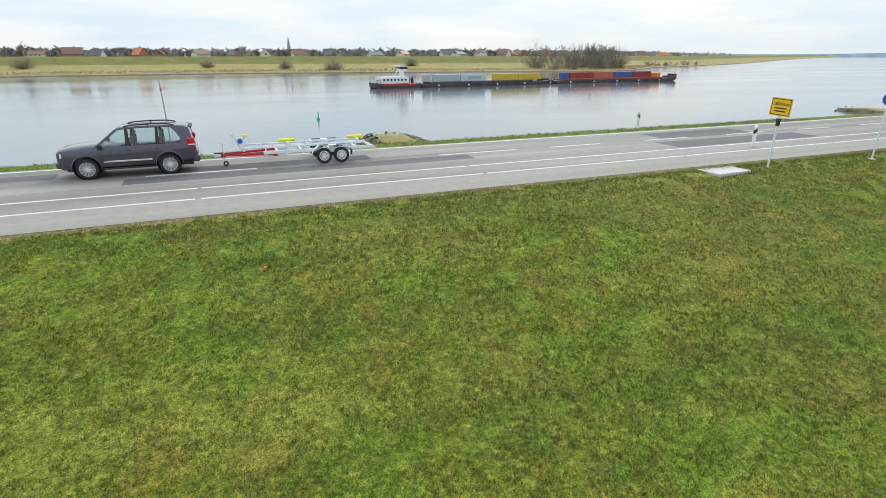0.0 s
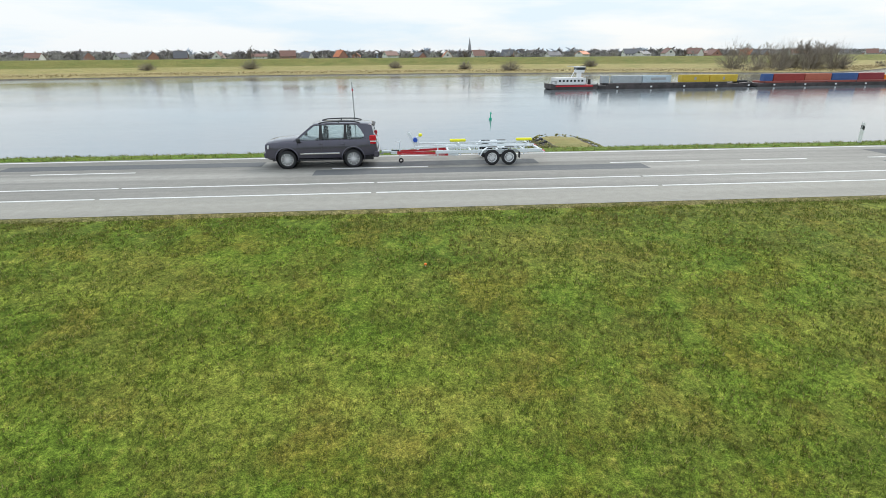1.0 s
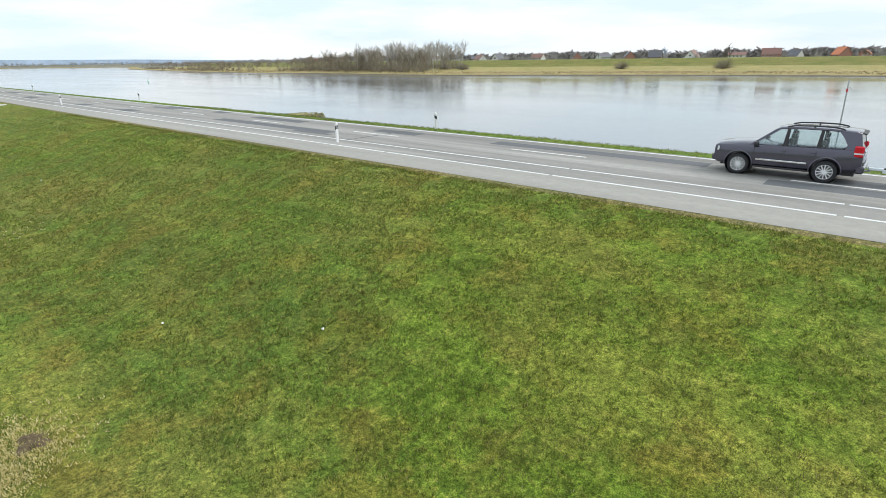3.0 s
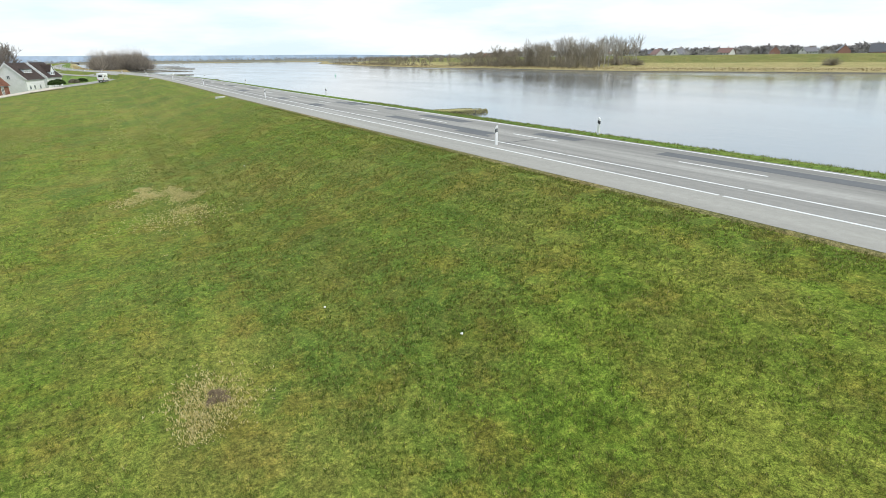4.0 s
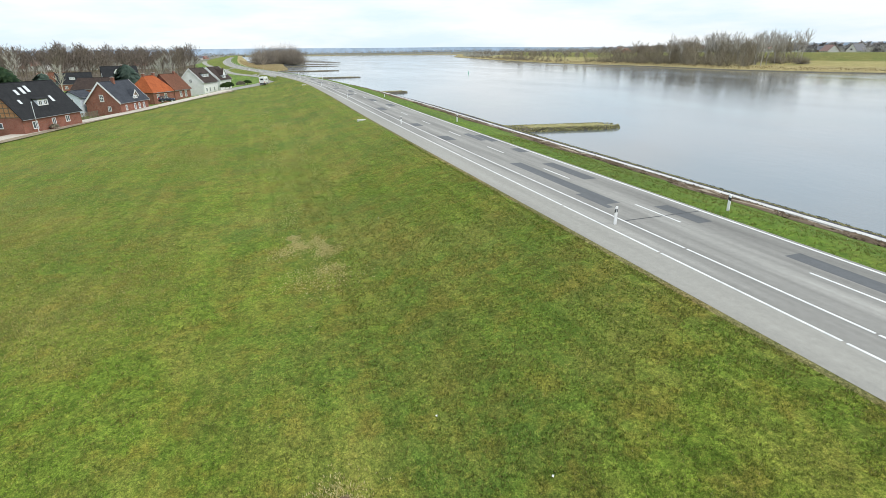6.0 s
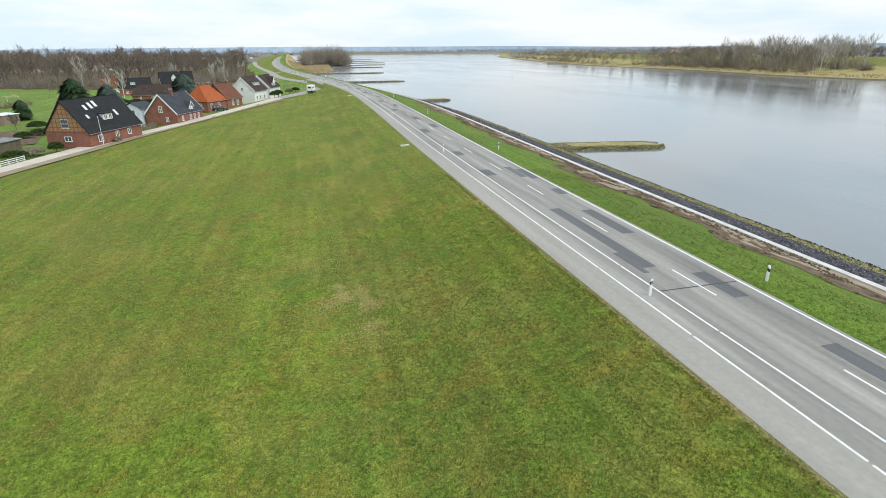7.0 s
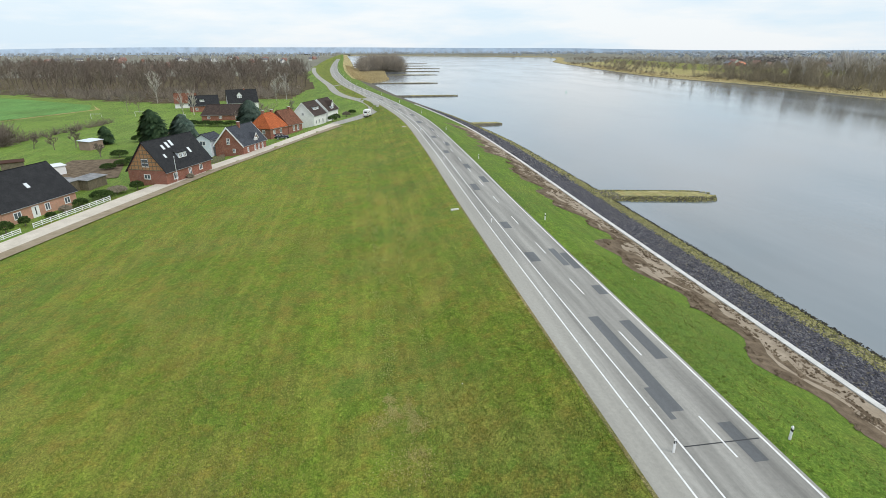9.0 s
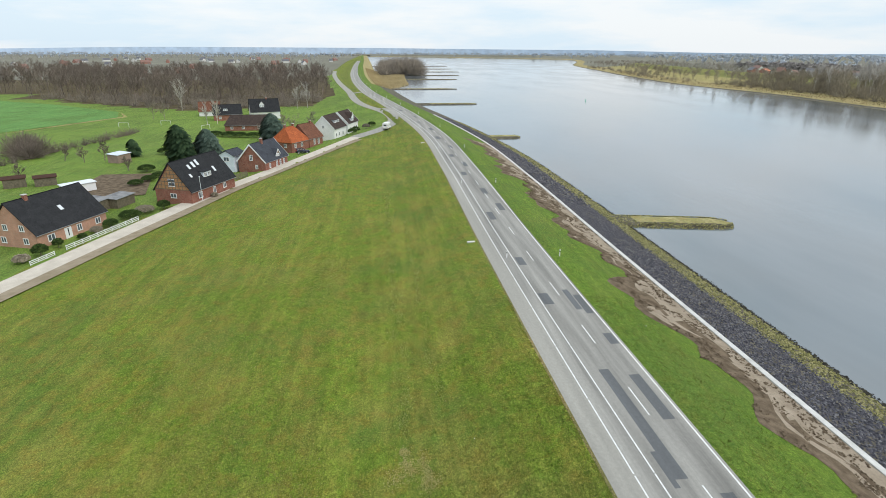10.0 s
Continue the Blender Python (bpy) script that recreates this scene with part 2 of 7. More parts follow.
def box(bm, x0, x1, y0, y1, z0, z1, bev=0.0, m=None):
    r = bmesh.ops.create_cube(bm, size=1.0)
    vs = r["verts"]
    for v in vs:
        v.co = Vector((x0 + (v.co.x + 0.5) * (x1 - x0), y0 + (v.co.y + 0.5) * (y1 - y0), z0 + (v.co.z + 0.5) * (z1 - z0)))
    if bev:
        es = list({e for v in vs for e in v.link_edges})
        vs = list({v for f in bmesh.ops.bevel(bm, geom=es, offset=bev, segments=1, affect="EDGES")["faces"] for v in f.verts})
    if m is not None:
        bmesh.ops.transform(bm, matrix=m, verts=vs)
    return bm


def boxm(*a, **k):
    return box(bmesh.new(), *a, **k)


def tube(bm, p, q, r0, r1=None, seg=10):
    p, q = Vector(p), Vector(q)
    d = q - p
    m = Matrix.Translation((p + q) / 2) @ d.to_track_quat("Z", "Y").to_matrix().to_4x4()
    bmesh.ops.create_cone(bm, cap_ends=True, segments=seg, radius1=r0, radius2=r0 if r1 is None else r1, depth=d.length, matrix=m)
    return bm


def ease(x, xs, ys):
    """Smooth interpolation through stations."""
    x = np.asarray(x, float)
    xs, ys = np.asarray(xs, float), np.asarray(ys, float)
    d = np.gradient(ys, xs)
    k = np.clip(np.searchsorted(xs, x) - 1, 0, len(xs) - 2)
    h = xs[k + 1] - xs[k]
    t = np.clip((x - xs[k]) / h, 0, 1)
    return ((2 * t**3 - 3 * t**2 + 1) * ys[k] + (t**3 - 2 * t**2 + t) * h * d[k] + (3 * t**2 - 2 * t**3) * ys[k + 1] + (t**3 - t**2) * h * d[k + 1])


def bend(x):
    """Sideways offset of the road, the dike and the shore along the river."""
    return ease(x, [-5000, -1600, -1000, -680, -500, -400, -330, -258, -195, -145, -80, 0, 60, 400, 5000],
                [-140, -68, -57, -46.5, -35, -25, -15, -5.5, 0.0, 0.6, 0, 0, 0, 20, 900])


WATER = -8.0


def far_bank(x):
    return ease(x, [-6000, -3500, -3100, -2600, -1800, -1500, -1100, -840, -620, -470, -330, -150, 0, 190, 290, 345, 420, 580, 1500, 6000],
                [-300, -60, 300, 760, 660, 540, 448, 394, 361, 366, 354, 400, 418, 392, 365, 390, 450, 530, 1100, 3600])


def street_y(x):
    """Centre line of the village street at the dike's foot."""
    return ease(x, [-5000, -1000, -820, -560, -440, -326, -288, -258, -240, -229, -215, -200, -165, -140, -120, -104, -80, -40, 400],
                [-70, -62, -58, -36, -21, -6, 5.5, 8, 5.0, 0.5, -8, -15.0, -30.5, -41.0, -47.5, -52.5, -59.5, -72, -200])


def street_z(x):
    return ease(x, [-5000, -500, -326, -258, -229, -200, -165, -120, 400], [-0.8, -0.8, -1.3, -1.8, -2.2, -3.4, -4.6, -5.1, -5.1])


def dike_z(x, u):
    """Height of the ground, u: metres from the road's line."""
    z = np.interp(u, [-400, -120, -70, -42, -15, 0, 4, 7, 9, 11, 13.5, 15.5, 16.7, 26.5, 28.5, 31, 42.2, 42.9, 57.3, 62, 70],
                  [-5.6, -5.5, -5.3, -4.8, -3.0, -2.62, -2.45, -2.1, -1.62, -1.1, -0.5, -0.14, -0.05, -0.05, -0.1, -0.72, -3.85, -3.95, -8.1, -9.6, -10.5])
    return z


def height(x, y):
    x, y = np.asarray(x, float), np.asarray(y, float)
    u = y - bend(x)
    z = dike_z(x, u)
    # the street and what lies behind it
    sd = y - street_y(x)
    sz = street_z(x)
    w = np.clip((9.0 - sd) / 9.0, 0, 1)
    w = w * w * (3 - 2 * w)
    low = np.where(sd < -3, np.interp(sd, [-60, -12, -3], [-5.6, -5.4, 0]) * 0 + np.maximum(-5.5, sz - np.clip(-sd - 3, 0, 40) * 0.18), sz)
    z = np.where(u < 14, z * (1 - w) + np.minimum(low, z * 0 + low) * w, z)
    # the far bank
    v = y - far_bank(x)
    zf = np.interp(v, [-14, 0, 5, 30, 95, 118, 124, 150, 220], [-10.5, -8.1, -7.0, -6.0, -2.4, 3.2, 3.4, -3.0, -3.5])
    return np.where(v > -14, zf, z)


def sheet(name, xs, us, zlift, material, label, category, kind="structure", parent=None):
    """A strip that follows the road's bend."""
    xs, us = np.asarray(xs, float), np.asarray(us, float)
    X, U = np.meshgrid(xs, us, indexing="ij")
    Y = U + bend(X)
    Z = height(X, Y) + zlift
    v = np.stack([X, Y, Z], -1).reshape(-1, 3)
    n = len(us)
    f = [(i * n + j, (i + 1) * n + j, (i + 1) * n + j + 1, i * n + j + 1) for i in range(len(xs) - 1) for j in range(n - 1)]
    ob = raw(name, v.tolist(), f, material, parent, "", True)
    return tagged(ob, label, category, "", kind) if not parent else ob


def stations(*spans):
    return np.unique(np.concatenate([np.arange(a, b + 1e-6, s) for a, b, s in spans]))


GX = stations((-6000, -1600, 200), (-1600, -600, 40), (-600, -260, 10), (-260, 60, 4), (60, 300, 15), (300, 900, 40), (900, 6000, 300))
near_u = stations((-5000, -1000, 250), (-1000, -200, 40), (-200, -80, 8), (-80, 0, 2.5), (0, 16, 1.0), (16, 17, 0.35), (17, 26, 3), (26, 45, 0.7), (45, 75, 3))
far_v = [-14, -6, 0, 3, 6, 14, 30, 45, 62, 76, 90, 95, 102, 110, 118, 121, 124, 137, 150, 220, 400, 900, 2000, 4500]
X, U = np.meshgrid(GX, near_u, indexing="ij")
Y1 = U + bend(X)
FB = far_bank(GX)[:, None] + np.array(far_v)[None, :]
Y = np.concatenate([Y1, FB], 1)
XX = np.repeat(GX[:, None], Y.shape[1], 1)
Z = height(XX, Y)


def uneven(x, y):
    """Unevenness of turf and fields."""
    u = y - bend(x)
    return np.where((np.abs(y) < 400) & ((u < 14) | (u > 45)), 0.05 * np.sin(x * 0.31 + np.sin(y * 0.23) * 2.0) * np.sin(y * 0.41 + 1.3), 0.0)


Z = Z + uneven(XX, Y)
n_row = Y.shape[1]
verts = np.stack([XX, Y, Z], -1).reshape(-1, 3)
faces, slots = [], []
nn = len(near_u)
for i in range(len(GX) - 1):
    xm = (GX[i] + GX[i + 1]) / 2
    sy = float(street_y(xm))
    bd = float(bend(xm))
    for j in range(n_row - 1):
        faces.append((i * n_row + j, (i + 1) * n_row + j, (i + 1) * n_row + j + 1, i * n_row + j + 1))
        if j < nn - 1:
            u = (near_u[j] + near_u[j + 1]) / 2
            y = u + bd
            s = 0
            if y < sy - 3:
                s = 2
                edge = np.interp(y, [-700, -314, -237, -144, -120, -42, -36], [-640, -506, -430, -365, -352, -372, -420])
                if xm < edge and y < sy - 10:
                    s = 8
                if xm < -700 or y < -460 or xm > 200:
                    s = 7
            if u > 26:
                s = 1
            if u > 43:
                s = 5
            if xm < -560 and u > 36:
                s = 4
        elif j == nn - 1:
            s = 5
        else:
            v = (far_v[j - nn] + far_v[j - nn + 1]) / 2
            s = 5 if v < 4 else 4 if v < 46 else 6 if v < 92 else 3 if v < 160 else 2
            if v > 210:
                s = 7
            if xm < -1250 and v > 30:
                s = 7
        slots.append(s)
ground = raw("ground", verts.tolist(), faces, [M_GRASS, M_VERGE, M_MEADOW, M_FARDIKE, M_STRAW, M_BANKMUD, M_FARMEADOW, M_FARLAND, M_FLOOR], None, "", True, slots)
tagged(ground, "mown green dike grass with straw-coloured patches beside a river", "grass", "", "structure")

water = raw("water", [(x, y, WATER) for x in (-7000, 7000) for y in (-200, 6000)], [(0, 2, 3, 1)], M_WATER)
tagged(water, "wide grey rippled river reflecting the overcast sky", "water", "", "structure")

# ---- road ----
RX = stations((-1640, -560, 20), (-560, -100, 5), (-100, 60, 4), (60, 400, 10))
sheet("road", RX, [18.9, 20.4, 22, 23.4, 25, 26.5], 0.06, M_ASPHALT, "worn grey asphalt two-lane road with darker repair patches on a dike", "road")
sheet("cycle_path", RX, [16.75, 17.2, 18, 18.9], 0.06, M_BIKEPATH, "pale grey asphalt cycle lane beside the road", "path")


M_SHOULDER = grass_mat("thin_shoulder_turf", (0.12, 0.12, 0.045), (0.2, 0.175, 0.085), (0.3, 0.25, 0.14), 0.6)
sheet("path_shoulder", RX, [16.4, 16.6, 16.78], np.array([-0.03, 0.035, 0.056])[None, :], M_SHOULDER, "narrow bare shoulder of soil and dry grass beside the path", "shoulder")


def road_strip(name, x0, x1, u0, u1, lift, material, parent):
    xs = np.unique(np.concatenate([np.arange(x0, x1, 5.0), [x1]]))
    X, U = np.meshgrid(xs, [u0, u1], indexing="ij")
    Y = U + bend(X)
    Zt = height(X, Y) + lift
    v = np.concatenate([np.stack([X, Y, Zt], -1).reshape(-1, 3), np.stack([X, Y, Zt - 0.02], -1).reshape(-1, 3)])
    n = len(xs) * 2
    f = []
    for i in range(len(xs) - 1):
        a = i * 2
        f += [(a, a + 2, a + 3, a + 1), (a, n + a, n + a + 2, a + 2), (a + 1, a + 3, n + a + 3, n + a + 1)]
    f += [(0, 1, n + 1, n), (n - 2, 2 * n - 2, 2 * n - 1, n - 1)]
    return raw(name, v.tolist(), f, material, parent)

# ---- road markings and repairs ----
marks = empty("road_markings", pose(0, 0, 0), "white painted lines on grey asphalt", "road marking", "", "structure")
joints = [-0.9 + 9.3 * k for k in range(-31, 0)] + [-0.9 + 10.4 * k for k in range(13)]
for a, b in zip(joints, joints[1:]):
    road_strip("edge_line", a + 0.06, b - 0.06, 20.44, 20.57, 0.066, M_PAINT, marks)
    road_strip("lane_line", a + 0.08, b - 0.1, 18.84, 18.97, 0.067, M_PAINT, marks)
for a in np.arange(-880, -290, 59.0):
    road_strip("edge_line", a, a + 59.0, 20.44, 20.57, 0.066, M_PAINT, marks)
for a in np.arange(-880, 399, 39.97):
    road_strip("edge_line", a, a + 39.97, 26.12, 26.27, 0.066, M_PAINT, marks)
for k in range(-30, 2):
    road_strip("centre_dash", -2.85 + 12.2 * k, 1.25 + 12.2 * k, 23.33, 23.46, 0.066, M_PAINT, marks)
for k in range(0, 12):
    road_strip("centre_dash", 15.4 + 6.1 * k, 18.5 + 6.1 * k, 23.3, 23.43, 0.066, M_PAINT, marks)
patches = empty("road_repairs", pose(0, 0, 0), "dark rectangular asphalt repair patches in the road", "asphalt patch", "", "structure")
for x0, x1, u0, u1 in ((-42.6, -28.0, 21.7, 22.75), (-31.0, -27.2, 21.25, 21.7), (-41.4, -34.6, 24.3, 25.4), (-60.5, -57.3, 20.7, 22.0), (-61.3, -55.5, 24.2, 25.0),
                       (-59.6, -54.4, 25.1, 26.0), (-49.5, -47.2, 25.0, 26.0), (-26.4, -22.6, 24.2, 25.2), (-73.5, -70.4, 20.8, 22.0), (-3.5, 10.6, 22.05, 23.1),
                       (-1.6, 6.2, 23.6, 24.7), (-17.0, -6.0, 24.2, 25.2), (21.5, 32.0, 20.8, 22.6), (23.0, 30.0, 23.4, 25.4), (-117, -112, 23.0, 24.2),
                       (-98, -93, 21.0, 22.2), (-104, -99, 24.0, 25.2), (-135, -131, 21.0, 22.4), (-148, -142, 23.2, 24.4), (-160, -156, 21.2, 22.6), (-176, -171, 23.0, 24.2),
                       (-196, -190, 21.2, 22.8), (-219, -213, 22.5, 24.0), (-240, -236, 21.2, 22.5), (-262, -255, 23.2, 24.6), (-290, -284, 21.4, 22.8)):
    road_strip("patch", x0, x1, u0, u1, 0.0635, M_PATCH, patches)
road_strip("tar_seam", -24.6, -24.5, 20.6, 26.0, 0.0645, M_BLACK, patches)

# ---- village street, link road, turned soil, shore wall ----
def ribbon(name, pts, halfwidth, lift, material, label, category):
    """A flat way along a centre line given by points (x, y, z or None)."""
    P = [Vector((x, y, 0)) for x, y, _ in pts]
    L, f = [], []
    for i, (x, y, z) in enumerate(pts):
        d = (P[min(i + 1, len(P) - 1)] - P[max(i - 1, 0)]).normalized()
        s = Vector((-d.y, d.x, 0))
        for k in (-1, -0.5, 0, 0.5, 1):
            q = P[i] + s * halfwidth * k
            L.append((q.x, q.y, (float(height(q.x, q.y)) if z is None else z) + lift))
    for i in range(len(pts) - 1):
        for k in range(4):
            a = i * 5 + k
            f.append((a, a + 5, a + 6, a + 1))
    ob = raw(name, L, f, material, None, "", True)
    return tagged(ob, label, category, "", "structure")


SX = stations((-840, -300, 12), (-300, -215, 2.5), (-215, -20, 5))
ribbon("street", [(x, float(street_y(x)), float(street_z(x))) for x in SX if x > -216], 2.3, 0.09, M_STREET, "narrow pale concrete village street at the foot of the dike", "road")
ribbon("lane", [(x, float(street_y(x)), None) for x in SX if x <= -214], 2.6, 0.1, M_BIKEPATH, "grey asphalt lane climbing the dike beside a field", "road")
ribbon("link_road", [(-424 + 1.5 * k, -19 + 2.0 * k, None) for k in range(9)], 2.6, 0.13, M_BIKEPATH, "short grey asphalt lane joining the main road", "road")
ribbon("verge_track", [(x, float(street_y(x)) + 3.8, None) for x in SX if x > -214], 1.6, 0.15, M_TRACK, "bare sandy verge beside a street", "track")

dx = np.arange(-200, 44.0, 1.3)
du = np.linspace(0, 1, 16)
dv, df = [], []
for i, x in enumerate(dx):
    u0 = 35.2 + 1.5 * math.sin(x * 0.23) + 1.1 * math.sin(x * 0.61 + 1) + 0.8 * noise.noise((x * 0.4, 3.1, 0)) + (1.2 if math.sin(x * 0.137) > 0 else -0.6)
    for t in du:
        u = u0 + (42.25 - u0) * t
        lump = 0.42 * max(0, noise.noise((x * 0.55, u * 0.55, 0)) + 0.15) * min(1, t * 6) * (1 if u < 39.2 else 0.15) + 0.14 * noise.noise((x * 1.7, u * 1.7, 5)) * min(1, t * 8)
        y = u + float(bend(x))
        dv.append((x, y, float(height(x, y)) + 0.03 + max(lump, -0.02)))
n_d = len(du)
df = [(i * n_d + j, (i + 1) * n_d + j, (i + 1) * n_d + j + 1, i * n_d + j + 1) for i in range(len(dx) - 1) for j in range(n_d - 1)]
M_LOAM = worn("trodden_loam", (0.25, 0.2, 0.145), (0.36, 0.3, 0.23), 0.6, 8.0, 0.95, 0, 0.5, 0.1, 0, 0.05)
soil = raw("soil_strip", dv, df, [M_DIRT, M_LOAM], None, "", True, [0 if noise.noise((i * 0.16, j * 0.3, 4.0)) + 0.25 > (j / n_d - 0.25) * 1.3 else 1 for i in range(len(dx) - 1) for j in range(n_d - 1)])
tagged(soil, "strip of freshly turned brown soil above the shore wall", "soil", "", "structure")

wall = empty("shore_wall", pose(0, 0, 0), "low pale concrete wall along the top of the stone bank", "wall", "", "structure")
for a in np.arange(-300, 60, 6.0):
    xs = [a + 0.02, a + 2, a + 4, a + 5.98]
    prof = ((42.15, -0.3), (42.15, 0.3), (42.8, 0.3), (42.85, -0.5))
    v = [(x, u + float(bend(x)), -3.95 + dz) for x in xs for u, dz in prof]
    f = [(i * 4 + k, i * 4 + (k + 1) % 4, i * 4 + 4 + (k + 1) % 4, i * 4 + 4 + k) for i in range(3) for k in range(4)] + [(3, 2, 1, 0), (12, 13, 14, 15)]
    raw("wall_block", v, f, M_CONCRETE, wall)

# ---- stone bank and groynes ----
STONE_V = np.array([(1, 0, 0), (-1, 0, 0), (0, 1, 0), (0, -1, 0), (0, 0, 1), (0, 0, -1)], float)
STONE_F = np.array([(0, 2, 4), (2, 1, 4), (1, 3, 4), (3, 0, 4), (2, 0, 5), (1, 2, 5), (3, 1, 5), (0, 3, 5)])
rng = np.random.default_rng(7)


def stones(name, pos, size, material, label, category="stones"):
    """Many loose stones in one mesh. pos: places, size: half sizes."""
    n = len(pos)
    jit = 1.15 + 0.6 * (rng.random((n, len(STONE_V), 1)) - 0.5)
    sc = size[:, None, None] * (0.7 + 0.6 * rng.random((n, 1, 3))) * np.array([1, 1, 0.7])
    v = STONE_V[None] * jit * sc
    a = rng.random(n) * 6.283
    c, s = np.cos(a)[:, None], np.sin(a)[:, None]
    v = np.stack([v[..., 0] * c - v[..., 1] * s, v[..., 0] * s + v[..., 1] * c, v[..., 2]], -1) + pos[:, None, :]
    f = (STONE_F[None] + (np.arange(n) * len(STONE_V))[:, None, None]).reshape(-1, 3)
    ob = raw(name, v.reshape(-1, 3).tolist(), f.tolist(), material)
    return tagged(ob, label, category, "", "stuff")


def bank_points(n, x0, x1, u0, u1):
    x = x0 + (x1 - x0) * rng.random(n)
    u = u0 + (u1 - u0) * rng.random(n)
    y = u + bend(x)
    return np.stack([x, y, height(x, y) + 0.02], -1)


p = np.concatenate([bank_points(24000, -120, 0, 42.9, 52.5), bank_points(7000, -300, -120, 42.9, 52.5), bank_points(1500, 0, 50, 42.9, 52.5)])
stones("bank_stones", p, np.where(p[:, 0] > -120, 0.135, 0.26) * (0.6 + 0.8 * rng.random(len(p))), M_ROCK, "bank of loose dark grey broken stones")
p = np.concatenate([bank_points(9000, -130, 0, 51.6, 56.6), bank_points(1800, -300, -130, 51.6, 56.6)])
stones("lichen_stones", p, np.where(p[:, 0] > -130, 0.15, 0.28) * (0.6 + 0.8 * rng.random(len(p))), M_ROCKMOSS, "band of yellow lichen-covered stones near the waterline")
p = np.concatenate([bank_points(2400, -130, 0, 56.2, 57.8), bank_points(1000, -300, -130, 56.2, 57.8)])
stones("wet_stones", p, 0.18 * (0.6 + 0.8 * rng.random(len(p))), M_ROCKWET, "dark wet stones at the waterline")
p = bank_points(16000, -150, 20, 34.6, 42.0)
p = p[np.array([noise.noise((a * 0.21, b * 0.5, 4.0)) + 0.5 * noise.noise((a * 0.9, b * 0.9, 1.0)) > 0.02 for a, b, _ in p])]
edge = np.array([35.2 + 1.5 * math.sin(x * 0.23) + 1.1 * math.sin(x * 0.61 + 1) + 0.8 * noise.noise((x * 0.4, 3.1, 0)) + (1.2 if math.sin(x * 0.137) > 0 else -0.6) for x in p[:, 0]])
p = p[p[:, 1] > edge - 0.25]
p[:, 2] += 0.1
stones("soil_clods", p, 0.05 + 0.11 * rng.random(len(p)) ** 2, M_DIRT, "clods of turned brown soil above the shore wall", "soil")
M_SPIT = grass_mat("groyne_turf", (0.2, 0.18, 0.08), (0.3, 0.28, 0.13), (0.42, 0.38, 0.24), 0.7, (0.15, 0.17, 0.06))


def groyne(x, length, half, top, stony, skew=0.0):
    """A stone jetty reaching from the bank into the river."""
    y0 = 50.0 + float(bend(x))
    n, m = 28, 11
    v = []
    for i in range(n):
        t = i / (n - 1)
        w = half * (1.25 - 0.25 * min(1, t * 4)) * math.sqrt(max(0.02, 1 - max(0, (t - 0.86) / 0.14) ** 2)) + 0.6 * noise.noise((x, t * 7, 0))
        for j in range(m):
            s = j / (m - 1) * 2 - 1
            h = top - (top - WATER + 0.8) * max(0, (abs(s) - 0.42) / 0.58) ** 1.3 - 0.35 * max(0, (t - 0.85) / 0.15)
            h = max(h, WATER - 0.8) + 0.1 * noise.noise((i * 0.9, j * 0.9, x))
            v.append((x + s * w * 1.25 + skew * t * length, y0 + t * length, h))
    f = [(i * m + j, (i + 1) * m + j, (i + 1) * m + j + 1, i * m + j + 1) for i in range(n - 1) for j in range(m - 1)]
    sl = [0 if 3 <= j < m - 4 and i > n * 0.25 else 1 for i in range(n - 1) for j in range(m - 1)]
    thing = empty("groyne", pose(0, 0, 0), "stone groyne with dry turf on top, reaching into the river", "groyne", "groynes along the river")
    raw("mound", v, f, [M_SPIT, M_BANKMUD], thing, "", True, sl)
    k = int(length * half * stony)
    if k > 20:
        t = rng.random(k) * 1.0
        s = np.sign(rng.random(k) - 0.5) * (0.4 + 0.55 * rng.random(k))
        s = np.where(t < 0.3, (rng.random(k) * 2 - 1) * 0.95, s)
        w = half * 1.2 * np.sqrt(np.maximum(0.02, 1 - np.maximum(0, (t - 0.86) / 0.14) ** 2))
        h = top - (top - WATER + 0.8) * np.maximum(0, (np.abs(s) - 0.42) / 0.58) ** 1.3
        P = np.stack([x + s * w * 1.25 + skew * t * length, y0 + t * length, h], -1)
        nn_ = len(P)
        jit = 1 + 0.35 * (rng.random((nn_, len(STONE_V), 1)) - 0.5)
        vv = STONE_V[None] * jit * (0.1 + 0.16 * rng.random((nn_, 1, 1))) * np.array([1, 1, 0.7]) + P[:, None, :]
        ff = (STONE_F[None] + (np.arange(nn_) * len(STONE_V))[:, None, None]).reshape(-1, 3)
        raw("stone_cover", vv.reshape(-1, 3).tolist(), ff.tolist(), M_ROCKMOSS, thing)["kind"] = "stuff"
    return thing


groyne(-115.0, 31.0, 4.4, -7.3, 16, 0.2)
groyne(23.5, 33, 4.9, -7.0, 7)
for gx, gl in ((-243, 20), (-404, 50), (-566, 73), (-755, 110), (-880, 135), (-1020, 160), (-1180, 170), (-1380, 190), (139, 34), (290, 32)):
    groyne(gx, gl, 4.5 if gx > -600 else 6.5, -7.2, 0.9 if gx > -450 else 0)

# ---- vehicles ----
def paint_mat(name, c, flake=0.3):
    m, n, l, b = mat(name, 0.26, 0.55, 0.5)
    f = noise_tex(n, l, position(n), 3.0, 4)
    l.new(mix(n, l, flake, c, ramp(n, l, f, [(0.3, (0.7, 0.7, 0.7)), (0.7, (1.3, 1.3, 1.3))]), "MULTIPLY"), b.inputs["Base Color"])
    b.inputs["Coat Weight"].default_value = 0.7
    b.inputs["Coat Roughness"].default_value = 0.05
    return m


